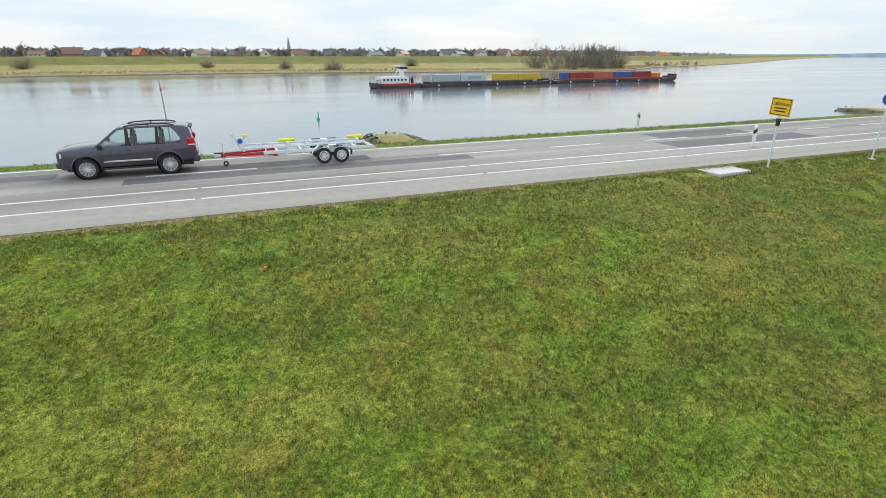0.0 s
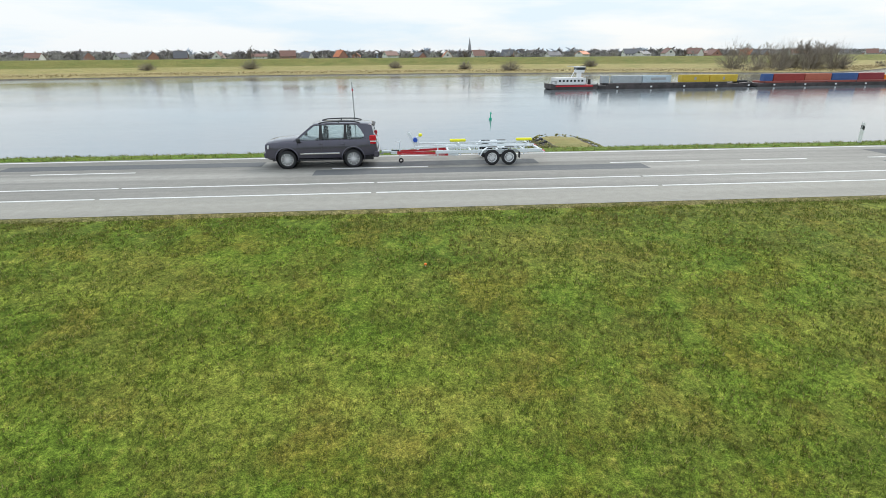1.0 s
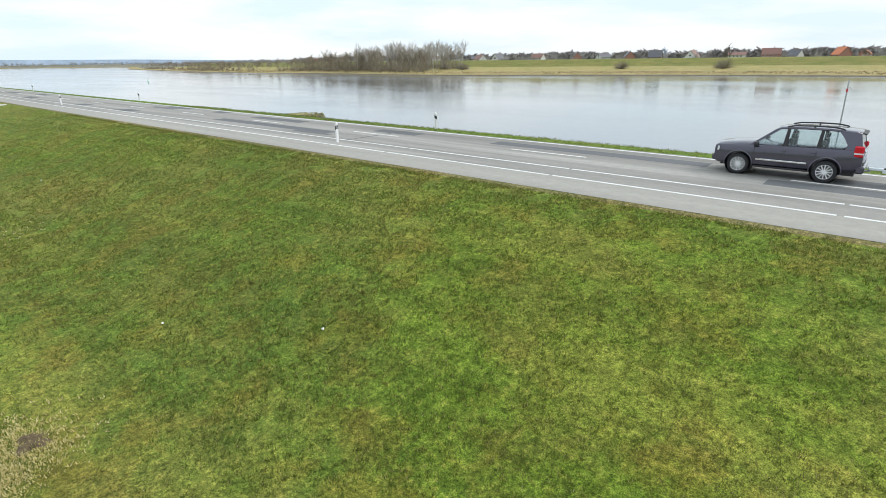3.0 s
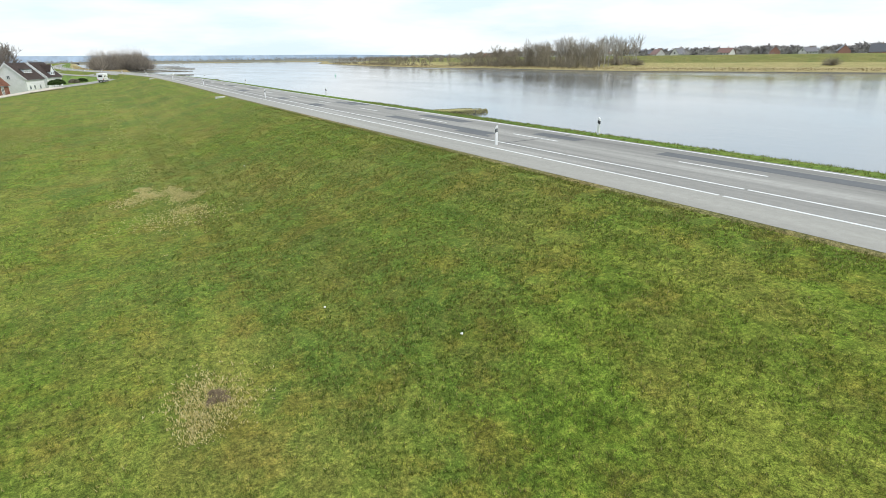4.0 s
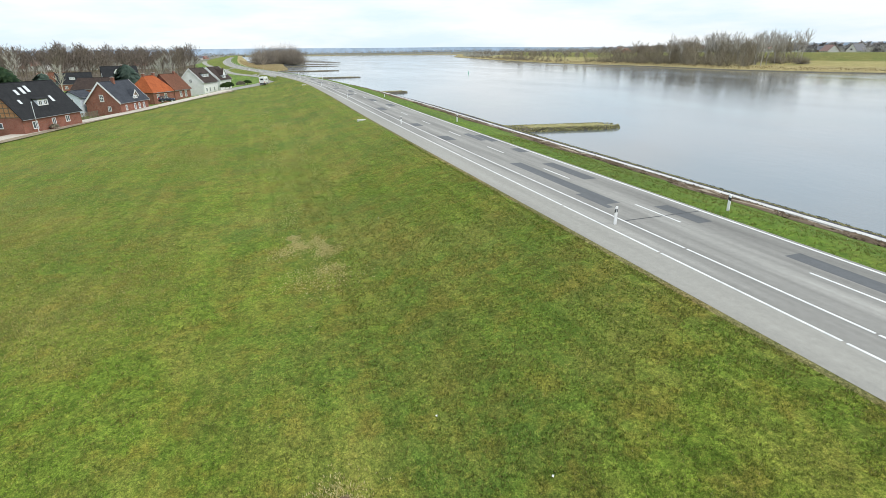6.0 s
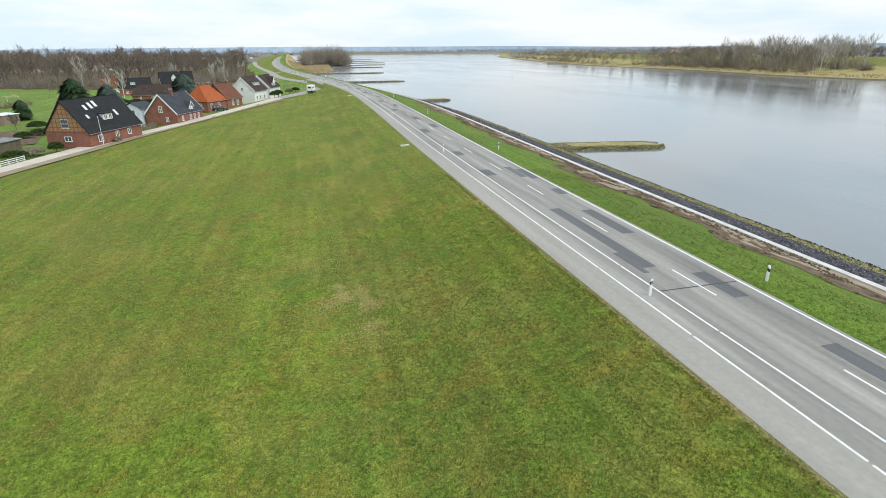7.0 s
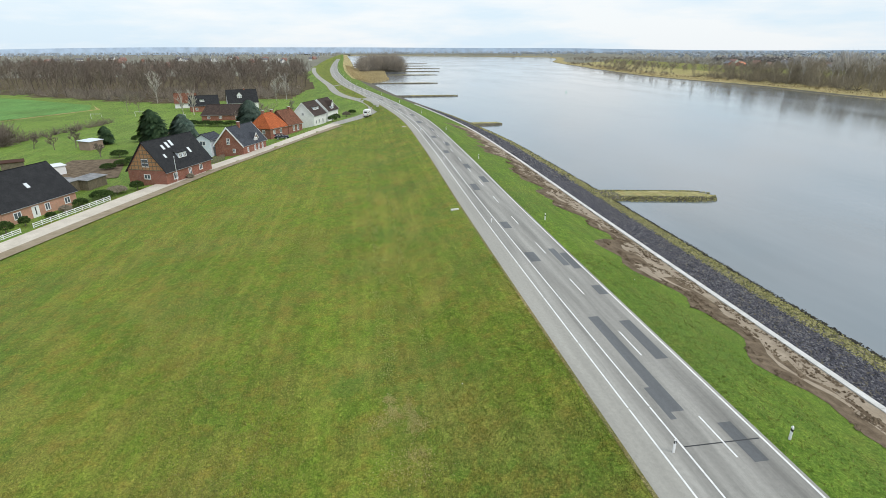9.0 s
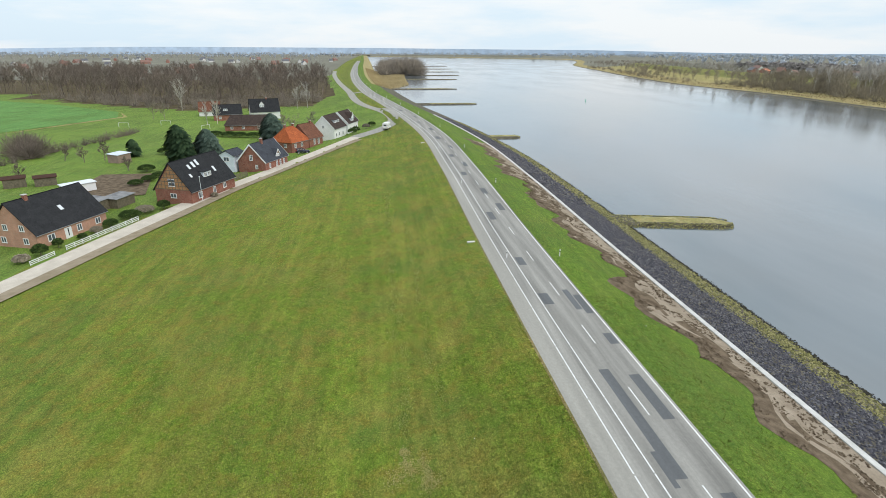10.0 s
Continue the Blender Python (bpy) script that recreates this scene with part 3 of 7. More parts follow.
def glass_mat(name, tint, rough=0.03):
    m, n, l, b = mat(name, rough, 0, 0.5)
    b.inputs["Base Color"].default_value = (*tint, 1)
    b.inputs["Transmission Weight"].default_value = 0.95
    b.inputs["IOR"].default_value = 1.28
    return m


M_CARPAINT = paint_mat("dark_grey_metallic_paint", (0.075, 0.07, 0.095))
M_CARBLUE = paint_mat("dark_blue_paint", (0.02, 0.025, 0.05))
M_CARGLASS = glass_mat("tinted_car_glass", (0.84, 0.92, 0.92))
M_DARKGLASS = plain("dark_glass", (0.03, 0.035, 0.04), 0.06, 0, 0.6)
M_TAIL = plain("red_lamp_lens", (0.55, 0.012, 0.025), 0.15)
M_LENS = plain("clear_lamp_lens", (0.75, 0.78, 0.8), 0.1, 0.2)
M_CHROME = plain("chrome", (0.78, 0.78, 0.78), 0.12, 1.0)
M_SEAT = plain("dark_upholstery", (0.05, 0.05, 0.052), 0.85)
M_PLATE = plain("white_plate", (0.8, 0.8, 0.78), 0.5)


def loft(bm, rings, close=True):
    """Skins closed rings of equal length, with caps."""
    R = [[bm.verts.new(p) for p in r] for r in rings]
    n = len(R[0])
    for a, b in zip(R, R[1:]):
        for i in range(n):
            bm.faces.new((a[i], a[(i + 1) % n], b[(i + 1) % n], b[i]))
    if close:
        bm.faces.new(R[0][::-1])
        bm.faces.new(R[-1])
    bmesh.ops.recalc_face_normals(bm, faces=bm.faces)
    return bm


def lathe(bm, profile, seg=28, m=None):
    """Turns (radius, y) points about the y axis."""
    vs = [[bm.verts.new((r * math.cos(6.28319 * k / seg), y, r * math.sin(6.28319 * k / seg))) for r, y in profile] for k in range(seg)]
    for k in range(seg):
        a, b = vs[k], vs[(k + 1) % seg]
        for i in range(len(profile) - 1):
            bm.faces.new((a[i], a[i + 1], b[i + 1], b[i]))
    if m is not None:
        bmesh.ops.transform(bm, matrix=m, verts=[v for r in vs for v in r])
    return bm


def slab(bm, outline, inward):
    """A thin panel: an outline of points and the same one moved inward."""
    a = [bm.verts.new(p) for p in outline]
    b = [bm.verts.new(Vector(p) + Vector(inward)) for p in outline]
    n = len(a)
    bm.faces.new(a)
    bm.faces.new(b[::-1])
    for i in range(n):
        bm.faces.new((a[i], b[i], b[(i + 1) % n], a[(i + 1) % n]))
    bmesh.ops.recalc_face_normals(bm, faces=bm.faces)
    return bm


def cut_holes(bm, cutter):
    """The bmesh less the cutter's shape, as a new mesh."""
    out = []
    for name, q in (("cut_body", bm), ("cut_tool", cutter)):
        me = bpy.data.meshes.new(name)
        q.to_mesh(me)
        q.free()
        out.append(new(name, me))
    mod = out[0].modifiers.new("cut", "BOOLEAN")
    mod.object, mod.operation, mod.solver = out[1], "DIFFERENCE", "EXACT"
    me = bpy.data.meshes.new_from_object(out[0].evaluated_get(bpy.context.evaluated_depsgraph_get()))
    for ob in out:
        bpy.data.objects.remove(ob)
    return me


def wheel(parent, x, y, r, width, side, spokes=12, rim_r=0.71):
    """Tyre and spoked rim; side: +1 or -1, the outer face."""
    w = width / 2
    tyre = part("wheel", lathe(bmesh.new(), [(r * 0.64, -w * 0.8), (r * 0.72, -w), (r * 0.92, -w), (r * 0.985, -w * 0.75), (r, -w * 0.4), (r, w * 0.4), (r * 0.985, w * 0.75), (r * 0.92, w), (r * 0.72, w), (r * 0.64, w * 0.8), (r * 0.64, -w * 0.8)], 36),
                M_RUBBER, parent, "black rubber tyre", True)
    tyre.location = (x, y, r)
    bm = bmesh.new()
    q = r * rim_r
    lathe(bm, [(q, -w * 0.7), (q * 1.0, w * 0.86 * side), (q * 0.9, w * 0.9 * side), (q * 0.88, w * 0.6 * side)], 30)
    lathe(bm, [(0.0, w * 0.82 * side), (q * 0.2, w * 0.82 * side), (q * 0.24, w * 0.5 * side)], 16)
    for k in range(spokes):
        m = Matrix.Rotation(6.28319 * k / spokes, 4, "Y")
        box(bm, q * 0.16, q * 0.93, min(w * 0.5 * side, w * 0.78 * side), max(w * 0.5 * side, w * 0.78 * side), -q * 0.055, q * 0.055, 0, m)
    part("rim", bm, M_ALLOY, tyre, "bright silver alloy rim")
    part("brake_drum", lathe(bmesh.new(), [(0.0, w * 0.2 * side), (q * 0.86, w * 0.2 * side), (q * 0.86, -w * 0.3 * side)], 20), M_BLACK, tyre)
    return tyre


def side_y(z):
    return 0.885 - max(0.0, z - 1.12) * 0.235


def suv(m, label, paint, group=""):
    """A large five-door off-road estate car; front towards +x."""
    car = empty("car", m, label, "car", group)
    secs = []
    # x, half width factor, underside, belt height, top height
    for x, wf, z0, zb, zt in ((2.36, 0.7, 0.5, 0.86, 0.92), (2.33, 0.82, 0.42, 1.0, 1.06), (2.2, 0.9, 0.36, 1.07, 1.13), (1.9, 0.965, 0.34, 1.09, 1.18), (1.45, 0.99, 0.34, 1.1, 1.22), (1.0, 1.0, 0.34, 1.11, 1.25),
                              (0.4, 1.0, 0.34, 1.16, 1.24), (-0.6, 1.0, 0.34, 1.18, 1.24), (-1.4, 1.0, 0.36, 1.19, 1.25), (-1.95, 0.985, 0.42, 1.2, 1.25), (-2.25, 0.94, 0.46, 1.2, 1.25), (-2.36, 0.88, 0.5, 1.12, 1.17), (-2.4, 0.8, 0.55, 0.78, 0.84)):
        w = 0.935 * wf
        half = [(w * 0.8, z0), (w * 0.965, z0 + 0.1), (w * 0.985, z0 + 0.22), (w, (z0 + zb) * 0.5 + 0.05), (w * 0.985, zb - 0.08), (w * 0.955, zb), (w * 0.84, (zb + zt * 2) / 3), (w * 0.45, zt)]
        secs.append([(x, y, z) for y, z in half] + [(x, -y, z) for y, z in half[::-1]])
    bm = loft(bmesh.new(), secs)
    tool = bmesh.new()
    for ax in (1.42, -1.37):
        for sy in (-1, 1):
            tube(tool, (ax, sy * 0.6, 0.42), (ax, sy * 1.1, 0.42), 0.46, None, 28)
    me = cut_holes(bm, tool)
    body = part("body", me, paint, car)
    for poly in me.polygons:
        poly.use_smooth = True
    me.set_sharp_from_angle(angle=radians(32))
    # wheel-arch lips and liners
    for ax in (1.42, -1.37):
        for sy in (-1, 1):
            bm = bmesh.new()
            pts = [(ax + 0.47 * math.cos(a), 0.42 + 0.47 * math.sin(a)) for a in [radians(-8 + 196 * k / 16) for k in range(17)]]
            out = [(ax + 0.5 * math.cos(a), 0.42 + 0.5 * math.sin(a)) for a in [radians(-8 + 196 * k / 16) for k in range(17)]]
            for k in range(16):
                q = [(pts[k][0], sy * 0.955, pts[k][1]), (pts[k + 1][0], sy * 0.955, pts[k + 1][1]), (out[k + 1][0], sy * 0.94, out[k + 1][1]), (out[k][0], sy * 0.94, out[k][1])]
                slab(bm, q, (0, -sy * 0.06, 0))
            part("wheel_arch", bm, paint, car)
            bm = bmesh.new()
            lathe(bm, [(0.459, -0.3), (0.459, 0.3)], 20, Matrix.Translation((ax, sy * 0.62, 0.42)))
            part("arch_liner", bm, M_BLACK, car)
            wheel(car, ax, sy * 0.8, 0.385, 0.265, sy)
    # roof and pillars
    rf = []
    for x, z, h in ((0.32, 1.775, 0.02), (0.2, 1.815, 0.03), (-0.5, 1.855, 0.05), (-1.4, 1.845, 0.05), (-2.0, 1.8, 0.04), (-2.18, 1.775, 0.02)):
        w = side_y(z) - 0.02
        half = [(w, z - 0.05), (w * 0.96, z - 0.005), (w * 0.7, z + 0.02), (0.0, z + 0.03), (-w * 0.7, z + 0.02), (-w * 0.96, z - 0.005), (-w, z - 0.05), (-w * 0.9, z - 0.07), (w * 0.9, z - 0.07)]
        rf.append([(x, y, zz) for y, zz in half])
    part("roof", loft(bmesh.new(), rf), paint, car, "", True)
    for sy in (-1, 1):
        for name, o in (("front_pillar", ((1.12, 1.14), (1.0, 1.14), (0.22, 1.77), (0.34, 1.77))), ("middle_pillar", ((0.05, 1.14), (-0.1, 1.14), (-0.1, 1.8), (0.0, 1.8))),
                        ("middle_pillar", ((-0.98, 1.14), (-1.1, 1.14), (-1.13, 1.8), (-1.03, 1.8))), ("rear_quarter", ((-1.78, 1.14), (-2.33, 1.14), (-2.18, 1.77), (-1.55, 1.79), (-1.72, 1.6), (-1.86, 1.35)))):
            q = [(x, sy * (side_y(z) - 0.012), z) for x, z in o]
            part(name, slab(bmesh.new(), q, (0, -sy * 0.05, 0)), M_BLACK if name == "middle_pillar" else paint, car)
        for o in (((0.95, 1.19), (0.06, 1.19), (0.02, 1.77), (0.25, 1.77)), ((-0.11, 1.2), (-0.97, 1.2), (-1.02, 1.78), (-0.09, 1.785)), ((-1.11, 1.21), (-1.78, 1.21), (-1.84, 1.35), (-1.7, 1.6), (-1.55, 1.76), (-1.13, 1.775))):
            q = [(x, sy * (side_y(z) - 0.03), z) for x, z in o]
            part("side_window", slab(bmesh.new(), q, (0, -sy * 0.008, 0)), M_CARGLASS, car)
        bm = bmesh.new()
        pts = [(0.02, 1.85), (-0.2, 1.9), (-0.8, 1.925), (-1.4, 1.915), (-1.68, 1.86)]
        for (xa, za), (xb, zb) in zip(pts, pts[1:]):
            tube(bm, (xa, sy * 0.62, za), (xb, sy * 0.62, zb), 0.026)
        for x in (0.02, -0.8, -1.68):
            tube(bm, (x, sy * 0.62, 1.8), (x, sy * 0.62, 1.9 if x == -0.8 else 1.855), 0.03)
        part("roof_rail", bm, M_BLACK, car)
        part("side_step", boxm(-0.85, 0.9, sy * 0.86 - 0.09, sy * 0.86 + 0.09, 0.33, 0.39, 0.02), M_BLACK, car)
        part("door_trim", boxm(-0.8, 0.85, sy * 0.945 - 0.015, sy * 0.945 + 0.015, 0.6, 0.66, 0.008), M_CHROME, car, "bright side moulding")
        for x in (-0.02, -0.95):
            part("door_handle", boxm(x - 0.1, x + 0.1, sy * 0.925 - 0.03, sy * 0.925 + 0.03, 1.0, 1.035, 0.01), paint, car)
        for x in (0.93, -0.05, -1.02):
            part("door_gap", boxm(x - 0.006, x + 0.006, sy * 0.915 - 0.021, sy * 0.915 + 0.021, 0.45, 1.1), M_BLACK, car)
        bm = bmesh.new()
        box(bm, 0.8, 0.95, sy * 1.0 - 0.1, sy * 1.0 + 0.1, 1.12, 1.28, 0.03)
        box(bm, 0.82, 0.9, sy * 0.9 - 0.06, sy * 0.9 + 0.06, 1.12, 1.17)
        part("wing_mirror", bm, M_BLACK, car)
        part("headlamp", slab(bmesh.new(), [(2.2, sy * 0.86, 1.0), (2.33, sy * 0.62, 0.97), (2.36, sy * 0.55, 0.84), (2.22, sy * 0.85, 0.84)], (-0.06, 0, 0)), M_LENS, car, "clear headlamp")
        bm = bmesh.new()
        box(bm, -2.36, -2.08, min(sy * 0.76, sy * 0.91), max(sy * 0.76, sy * 0.91), 0.98, 1.36, 0.04)
        part("tail_lamp", bm, M_TAIL, car, "red tail lamp")
        part("tail_lamp_clear", boxm(-2.37, -2.1, min(sy * 0.77, sy * 0.915), max(sy * 0.77, sy * 0.915), 1.08, 1.13), M_LENS, car)
    part("windscreen", slab(bmesh.new(), [(1.06, 0.8, 1.2), (1.06, -0.8, 1.2), (0.3, -0.68, 1.765), (0.3, 0.68, 1.765)], (-0.008, 0, -0.005)), M_CARGLASS, car)
    part("rear_window", slab(bmesh.new(), [(-2.3, 0.72, 1.24), (-2.3, -0.72, 1.24), (-2.17, -0.66, 1.74), (-2.17, 0.66, 1.74)], (0.012, 0, 0)), M_DARKGLASS, car)
    part("spoiler", slab(bmesh.new(), [(-2.1, 0.64, 1.8), (-2.1, -0.64, 1.8), (-2.31, -0.58, 1.75), (-2.31, 0.58, 1.75)], (0, 0, -0.04)), M_BLACK, car)
    part("tailgate", boxm(-2.375, -2.3, -0.74, 0.74, 0.66, 1.22, 0.02), paint, car)
    part("rear_bumper", boxm(-2.47, -2.2, -0.86, 0.86, 0.42, 0.68, 0.05), paint, car)
    part("number_plate", boxm(-2.386, -2.37, -0.26, 0.26, 0.9, 1.01), M_PLATE, car)
    part("plate_bars", boxm(-2.39, -2.384, -0.2, 0.2, 0.935, 0.975), M_BLACK, car)
    part("badge_strip", boxm(-2.39, -2.37, -0.35, 0.35, 1.08, 1.12), M_CHROME, car)
    part("grille", boxm(2.3, 2.375, -0.45, 0.45, 0.72, 0.95, 0.02), M_CHROME, car)
    part("front_bumper", boxm(2.2, 2.42, -0.72, 0.72, 0.42, 0.66, 0.05), paint, car)
    part("underbody", boxm(-2.2, 2.1, -0.62, 0.62, 0.28, 0.5), M_BLACK, car)
    for x in (0.15, -0.85):
        for y in (-0.4, 0.4):
            bm = bmesh.new()
            box(bm, x - 0.25, x + 0.25, y - 0.24, y + 0.24, 0.8, 1.0, 0.05)
            box(bm, x - 0.36, x - 0.22, y - 0.23, y + 0.23, 0.95, 1.45, 0.05)
            box(bm, x - 0.37, x - 0.27, y - 0.13, y + 0.13, 1.44, 1.62, 0.04)
            part("seat", bm, M_SEAT, car)
    part("dashboard", boxm(0.7, 1.0, -0.75, 0.75, 1.0, 1.2, 0.05), M_SEAT, car)
    bm = bmesh.new()
    tube(bm, (-2.35, 0, 0.42), (-2.62, 0, 0.42), 0.03)
    tube(bm, (-2.6, 0, 0.4), (-2.6, 0, 0.5), 0.028)
    part("tow_bar", bm, M_STEEL, car)
    return car


def trailer(m):
    """A tandem-axle boat trailer; drawbar towards +x, coupling at x = 0."""
    t = empty("boat_trailer", m, "galvanised tandem-axle boat trailer with yellow pads and red front panels", "trailer")
    for sy in (-1, 1):
        part("side_rail", boxm(-7.0, -2.3, sy * 0.78 - 0.03, sy * 0.78 + 0.03, 0.5, 0.64, 0.008), M_GALV, t)
        bm = bmesh.new()
        a, b = Vector((-0.35, sy * 0.06, 0.46)), Vector((-3.3, sy * 0.78, 0.46))
        d = b - a
        mm = Matrix.Translation((a + b) / 2) @ d.to_track_quat("X", "Z").to_matrix().to_4x4()
        box(bm, -d.length / 2, d.length / 2, -0.03, 0.03, -0.06, 0.06, 0.008, mm)
        part("drawbar_beam", bm, M_GALV, t)
        bm = bmesh.new()
        box(bm, -d.length / 2 + 0.3, d.length / 2 - 0.45, -0.036, 0.036, -0.07, 0.06, 0, mm)
        part("side_panel", bm, M_REDP, t, "red reflective side panel")
        bm = bmesh.new()
        box(bm, -d.length / 2 + 0.5, d.length / 2 - 0.6, -0.039, 0.039, -0.046, -0.03, 0, mm)
        part("panel_bars", bm, M_WHITE, t)
        part("upper_rail", boxm(-6.6, -1.4, sy * 0.5 - 0.025, sy * 0.5 + 0.025, 0.72, 0.79, 0.008), M_GALV, t)
        for x in (-2.4, -3.4, -4.2, -6.2):
            part("upright", boxm(x - 0.025, x + 0.025, sy * 0.74 - 0.025, sy * 0.74 + 0.025, 0.4, 0.74), M_GALV, t)
        for x in (-3.35, -6.35):
            part("support_post", boxm(x - 0.03, x + 0.03, sy * 0.5 - 0.03, sy * 0.5 + 0.03, 0.74, 0.9), M_GALV, t)
            if sy > 0:
                part("bolster", boxm(x - 0.03, x + 0.03, -0.55, 0.55, 0.84, 0.89), M_GALV, t)
                part("pad", boxm(x - 0.36, x + 0.36, -0.09, 0.09, 0.888, 1.0, 0.03), M_YELLOW, t, "yellow keel pad")
        for x in (-4.75, -5.5):
            wheel(t, x, sy * 0.98, 0.33, 0.19, sy, 20, 0.64)
        bm = bmesh.new()
        prof = [(-6.02, 0.42), (-5.92, 0.62), (-5.72, 0.77), (-4.53, 0.77), (-4.33, 0.62), (-4.23, 0.42)]
        for (xa, za), (xb, zb) in zip(prof, prof[1:]):
            slab(bm, [(xa, sy * 0.85, za), (xb, sy * 0.85, zb), (xb, sy * 1.1, zb), (xa, sy * 1.1, za)], (0, 0, -0.014))
        part("mudguard", bm, M_GALV, t)
        for x in (-5.5, -4.75):
            part("fender_step", boxm(x - 0.2, x + 0.2, sy * 0.98 - 0.09, sy * 0.98 + 0.09, 0.775, 0.79), M_BLACK, t)
        part("mudguard_brace", boxm(-5.2, -5.05, sy * 0.86 - 0.02, sy * 0.86 + 0.02, 0.45, 0.77), M_GALV, t)
        part("mud_flap", boxm(-5.96, -5.93, sy * 0.98 - 0.1, sy * 0.98 + 0.1, 0.3, 0.56), M_BLACK, t)
        part("tail_lamp", boxm(-7.1, -7.04, sy * 0.8 - 0.16, sy * 0.8 + 0.16, 0.48, 0.58, 0.01), M_TAIL, t, "red tail lamp")
        part("reflector", slab(bmesh.new(), [(-7.105, sy * 0.62 - 0.08, 0.47), (-7.105, sy * 0.62 + 0.08, 0.47), (-7.105, sy * 0.62, 0.6)], (0.02, 0, 0)), M_TAIL, t)
        bm = bmesh.new()
        tube(bm, (-6.95, sy * 0.4, 0.78), (-7.25, sy * 0.4, 0.86), 0.03)
        tube(bm, (-7.25, sy * 0.25, 0.88), (-7.25, sy * 0.55, 0.88), 0.055)
        part("roller", bm, M_BLACK, t)
    for x in (-2.9, -3.9, -5.12, -6.3, -7.0):
        part("cross_member", boxm(x - 0.04, x + 0.04, -0.8, 0.8, 0.47, 0.56, 0.008), M_GALV, t)
    part("axle", tube(bmesh.new(), (-4.75, -0.9, 0.36), (-4.75, 0.9, 0.36), 0.04), M_GALV, t)
    part("axle", tube(bmesh.new(), (-5.5, -0.9, 0.36), (-5.5, 0.9, 0.36), 0.04), M_GALV, t)
    part("light_board", boxm(-7.08, -7.02, -1.0, 1.0, 0.5, 0.56), M_WHITE, t)
    part("coupling", boxm(-0.42, 0.06, -0.05, 0.05, 0.46, 0.56, 0.02), M_GALV, t)
    part("overrun_gaiter", tube(bmesh.new(), (-0.75, 0, 0.52), (-0.38, 0, 0.52), 0.055), M_BLACK, t)
    bm = bmesh.new()
    tube(bm, (-0.75, 0.12, 0.25), (-0.75, 0.12, 0.95), 0.028)
    tube(bm, (-0.75, 0.12, 0.95), (-0.62, 0.12, 0.97), 0.015)
    jock = part("jockey_wheel", bm, M_GALV, t)
    part("small_tyre", lathe(bmesh.new(), [(0.05, -0.035), (0.1, -0.035), (0.11, 0), (0.1, 0.035), (0.05, 0.035)], 18, Matrix.Translation((-0.8, 0.12, 0.12))), M_RUBBER, jock)
    bm = bmesh.new()
    box(bm, -1.62, -1.5, -0.05, 0.05, 0.55, 1.15, 0.01)
    box(bm, -0.06, 0.06, -0.04, 0.04, 0.0, 0.75, 0.01, pose(-1.5, 0, 0.66, 0, 28, 0))
    stand = part("bow_stand", bm, M_GALV, t)
    part("winch", tube(bmesh.new(), (-1.45, -0.1, 1.0), (-1.45, 0.1, 1.0), 0.1), M_BLUE, stand, "blue winch drum")
    part("bow_stop", boxm(-1.75, -1.6, -0.12, 0.12, 1.15, 1.27, 0.03), M_YELLOW, stand, "yellow bow stop")
    return t


ROADZ = 0.012
suv(pose(-3.3, 24.45, ROADZ, 0, 0, 180), "dark grey metallic off-road estate car towing a trailer", M_CARPAINT)
trailer(pose(-0.7, 24.45, ROADZ, 0, 0, 180))

# ---- roadside things ----
def gz(x, y):
    return float(height(x, y))


def delineator():
    """A white roadside post with a slanting black band and a reflector."""
    p = empty("roadside_post", pose(0, 0, 0), "white plastic roadside post with a black band", "post", "roadside posts")
    sec = [(-0.075, -0.06), (0.075, -0.06), (0.035, 0.075), (-0.035, 0.075)]
    def ring(z, s=1.0, slope=0.0):
        return [(x * s, y * s, z + slope * (0.06 - y)) for x, y in sec]
    part("shaft", loft(bmesh.new(), [ring(-0.3), ring(0.66, 1, 0.6)]), M_WHITE, p)
    part("black_band", loft(bmesh.new(), [ring(0.661, 1.02, 0.6), ring(0.86, 1.02, 0.6)]), M_BLACK, p, "black band")
    part("cap", loft(bmesh.new(), [ring(0.861, 1, 0.6), ring(1.0, 1, 0.6), ring(1.02, 0.6, 0.6)]), M_WHITE, p)
    part("reflector", boxm(-0.025, 0.025, -0.067, -0.06, 0.74, 0.9, 0.004), M_LENS, p)
    return p


first = delineator()
for k in range(-16, 7):
    x = -24.2 + 49.3 * k
    for u in (19.62, 28.0):
        y = u + float(bend(x))
        mm = pose(x, y, gz(x, y) + (0.06 if u < 20 else 0), 0, 0, 90 if u < 20 else -90)
        if first is not None:
            first.matrix_basis = mm
            source, first = first, None
        else:
            copy_thing(source, mm)


def words(name, text, size, m, material, parent, thick=0.004):
    """Lettering as a mesh, from the built-in font."""
    cu = bpy.data.curves.new(name, "FONT")
    cu.body, cu.size, cu.extrude, cu.align_x, cu.align_y = text, size, thick, "CENTER", "CENTER"
    ob = new(name, cu)
    me = bpy.data.meshes.new_from_object(ob.evaluated_get(bpy.context.evaluated_depsgraph_get()))
    bpy.data.objects.remove(ob)
    me.transform(m)
    return part(name, me, material, parent)


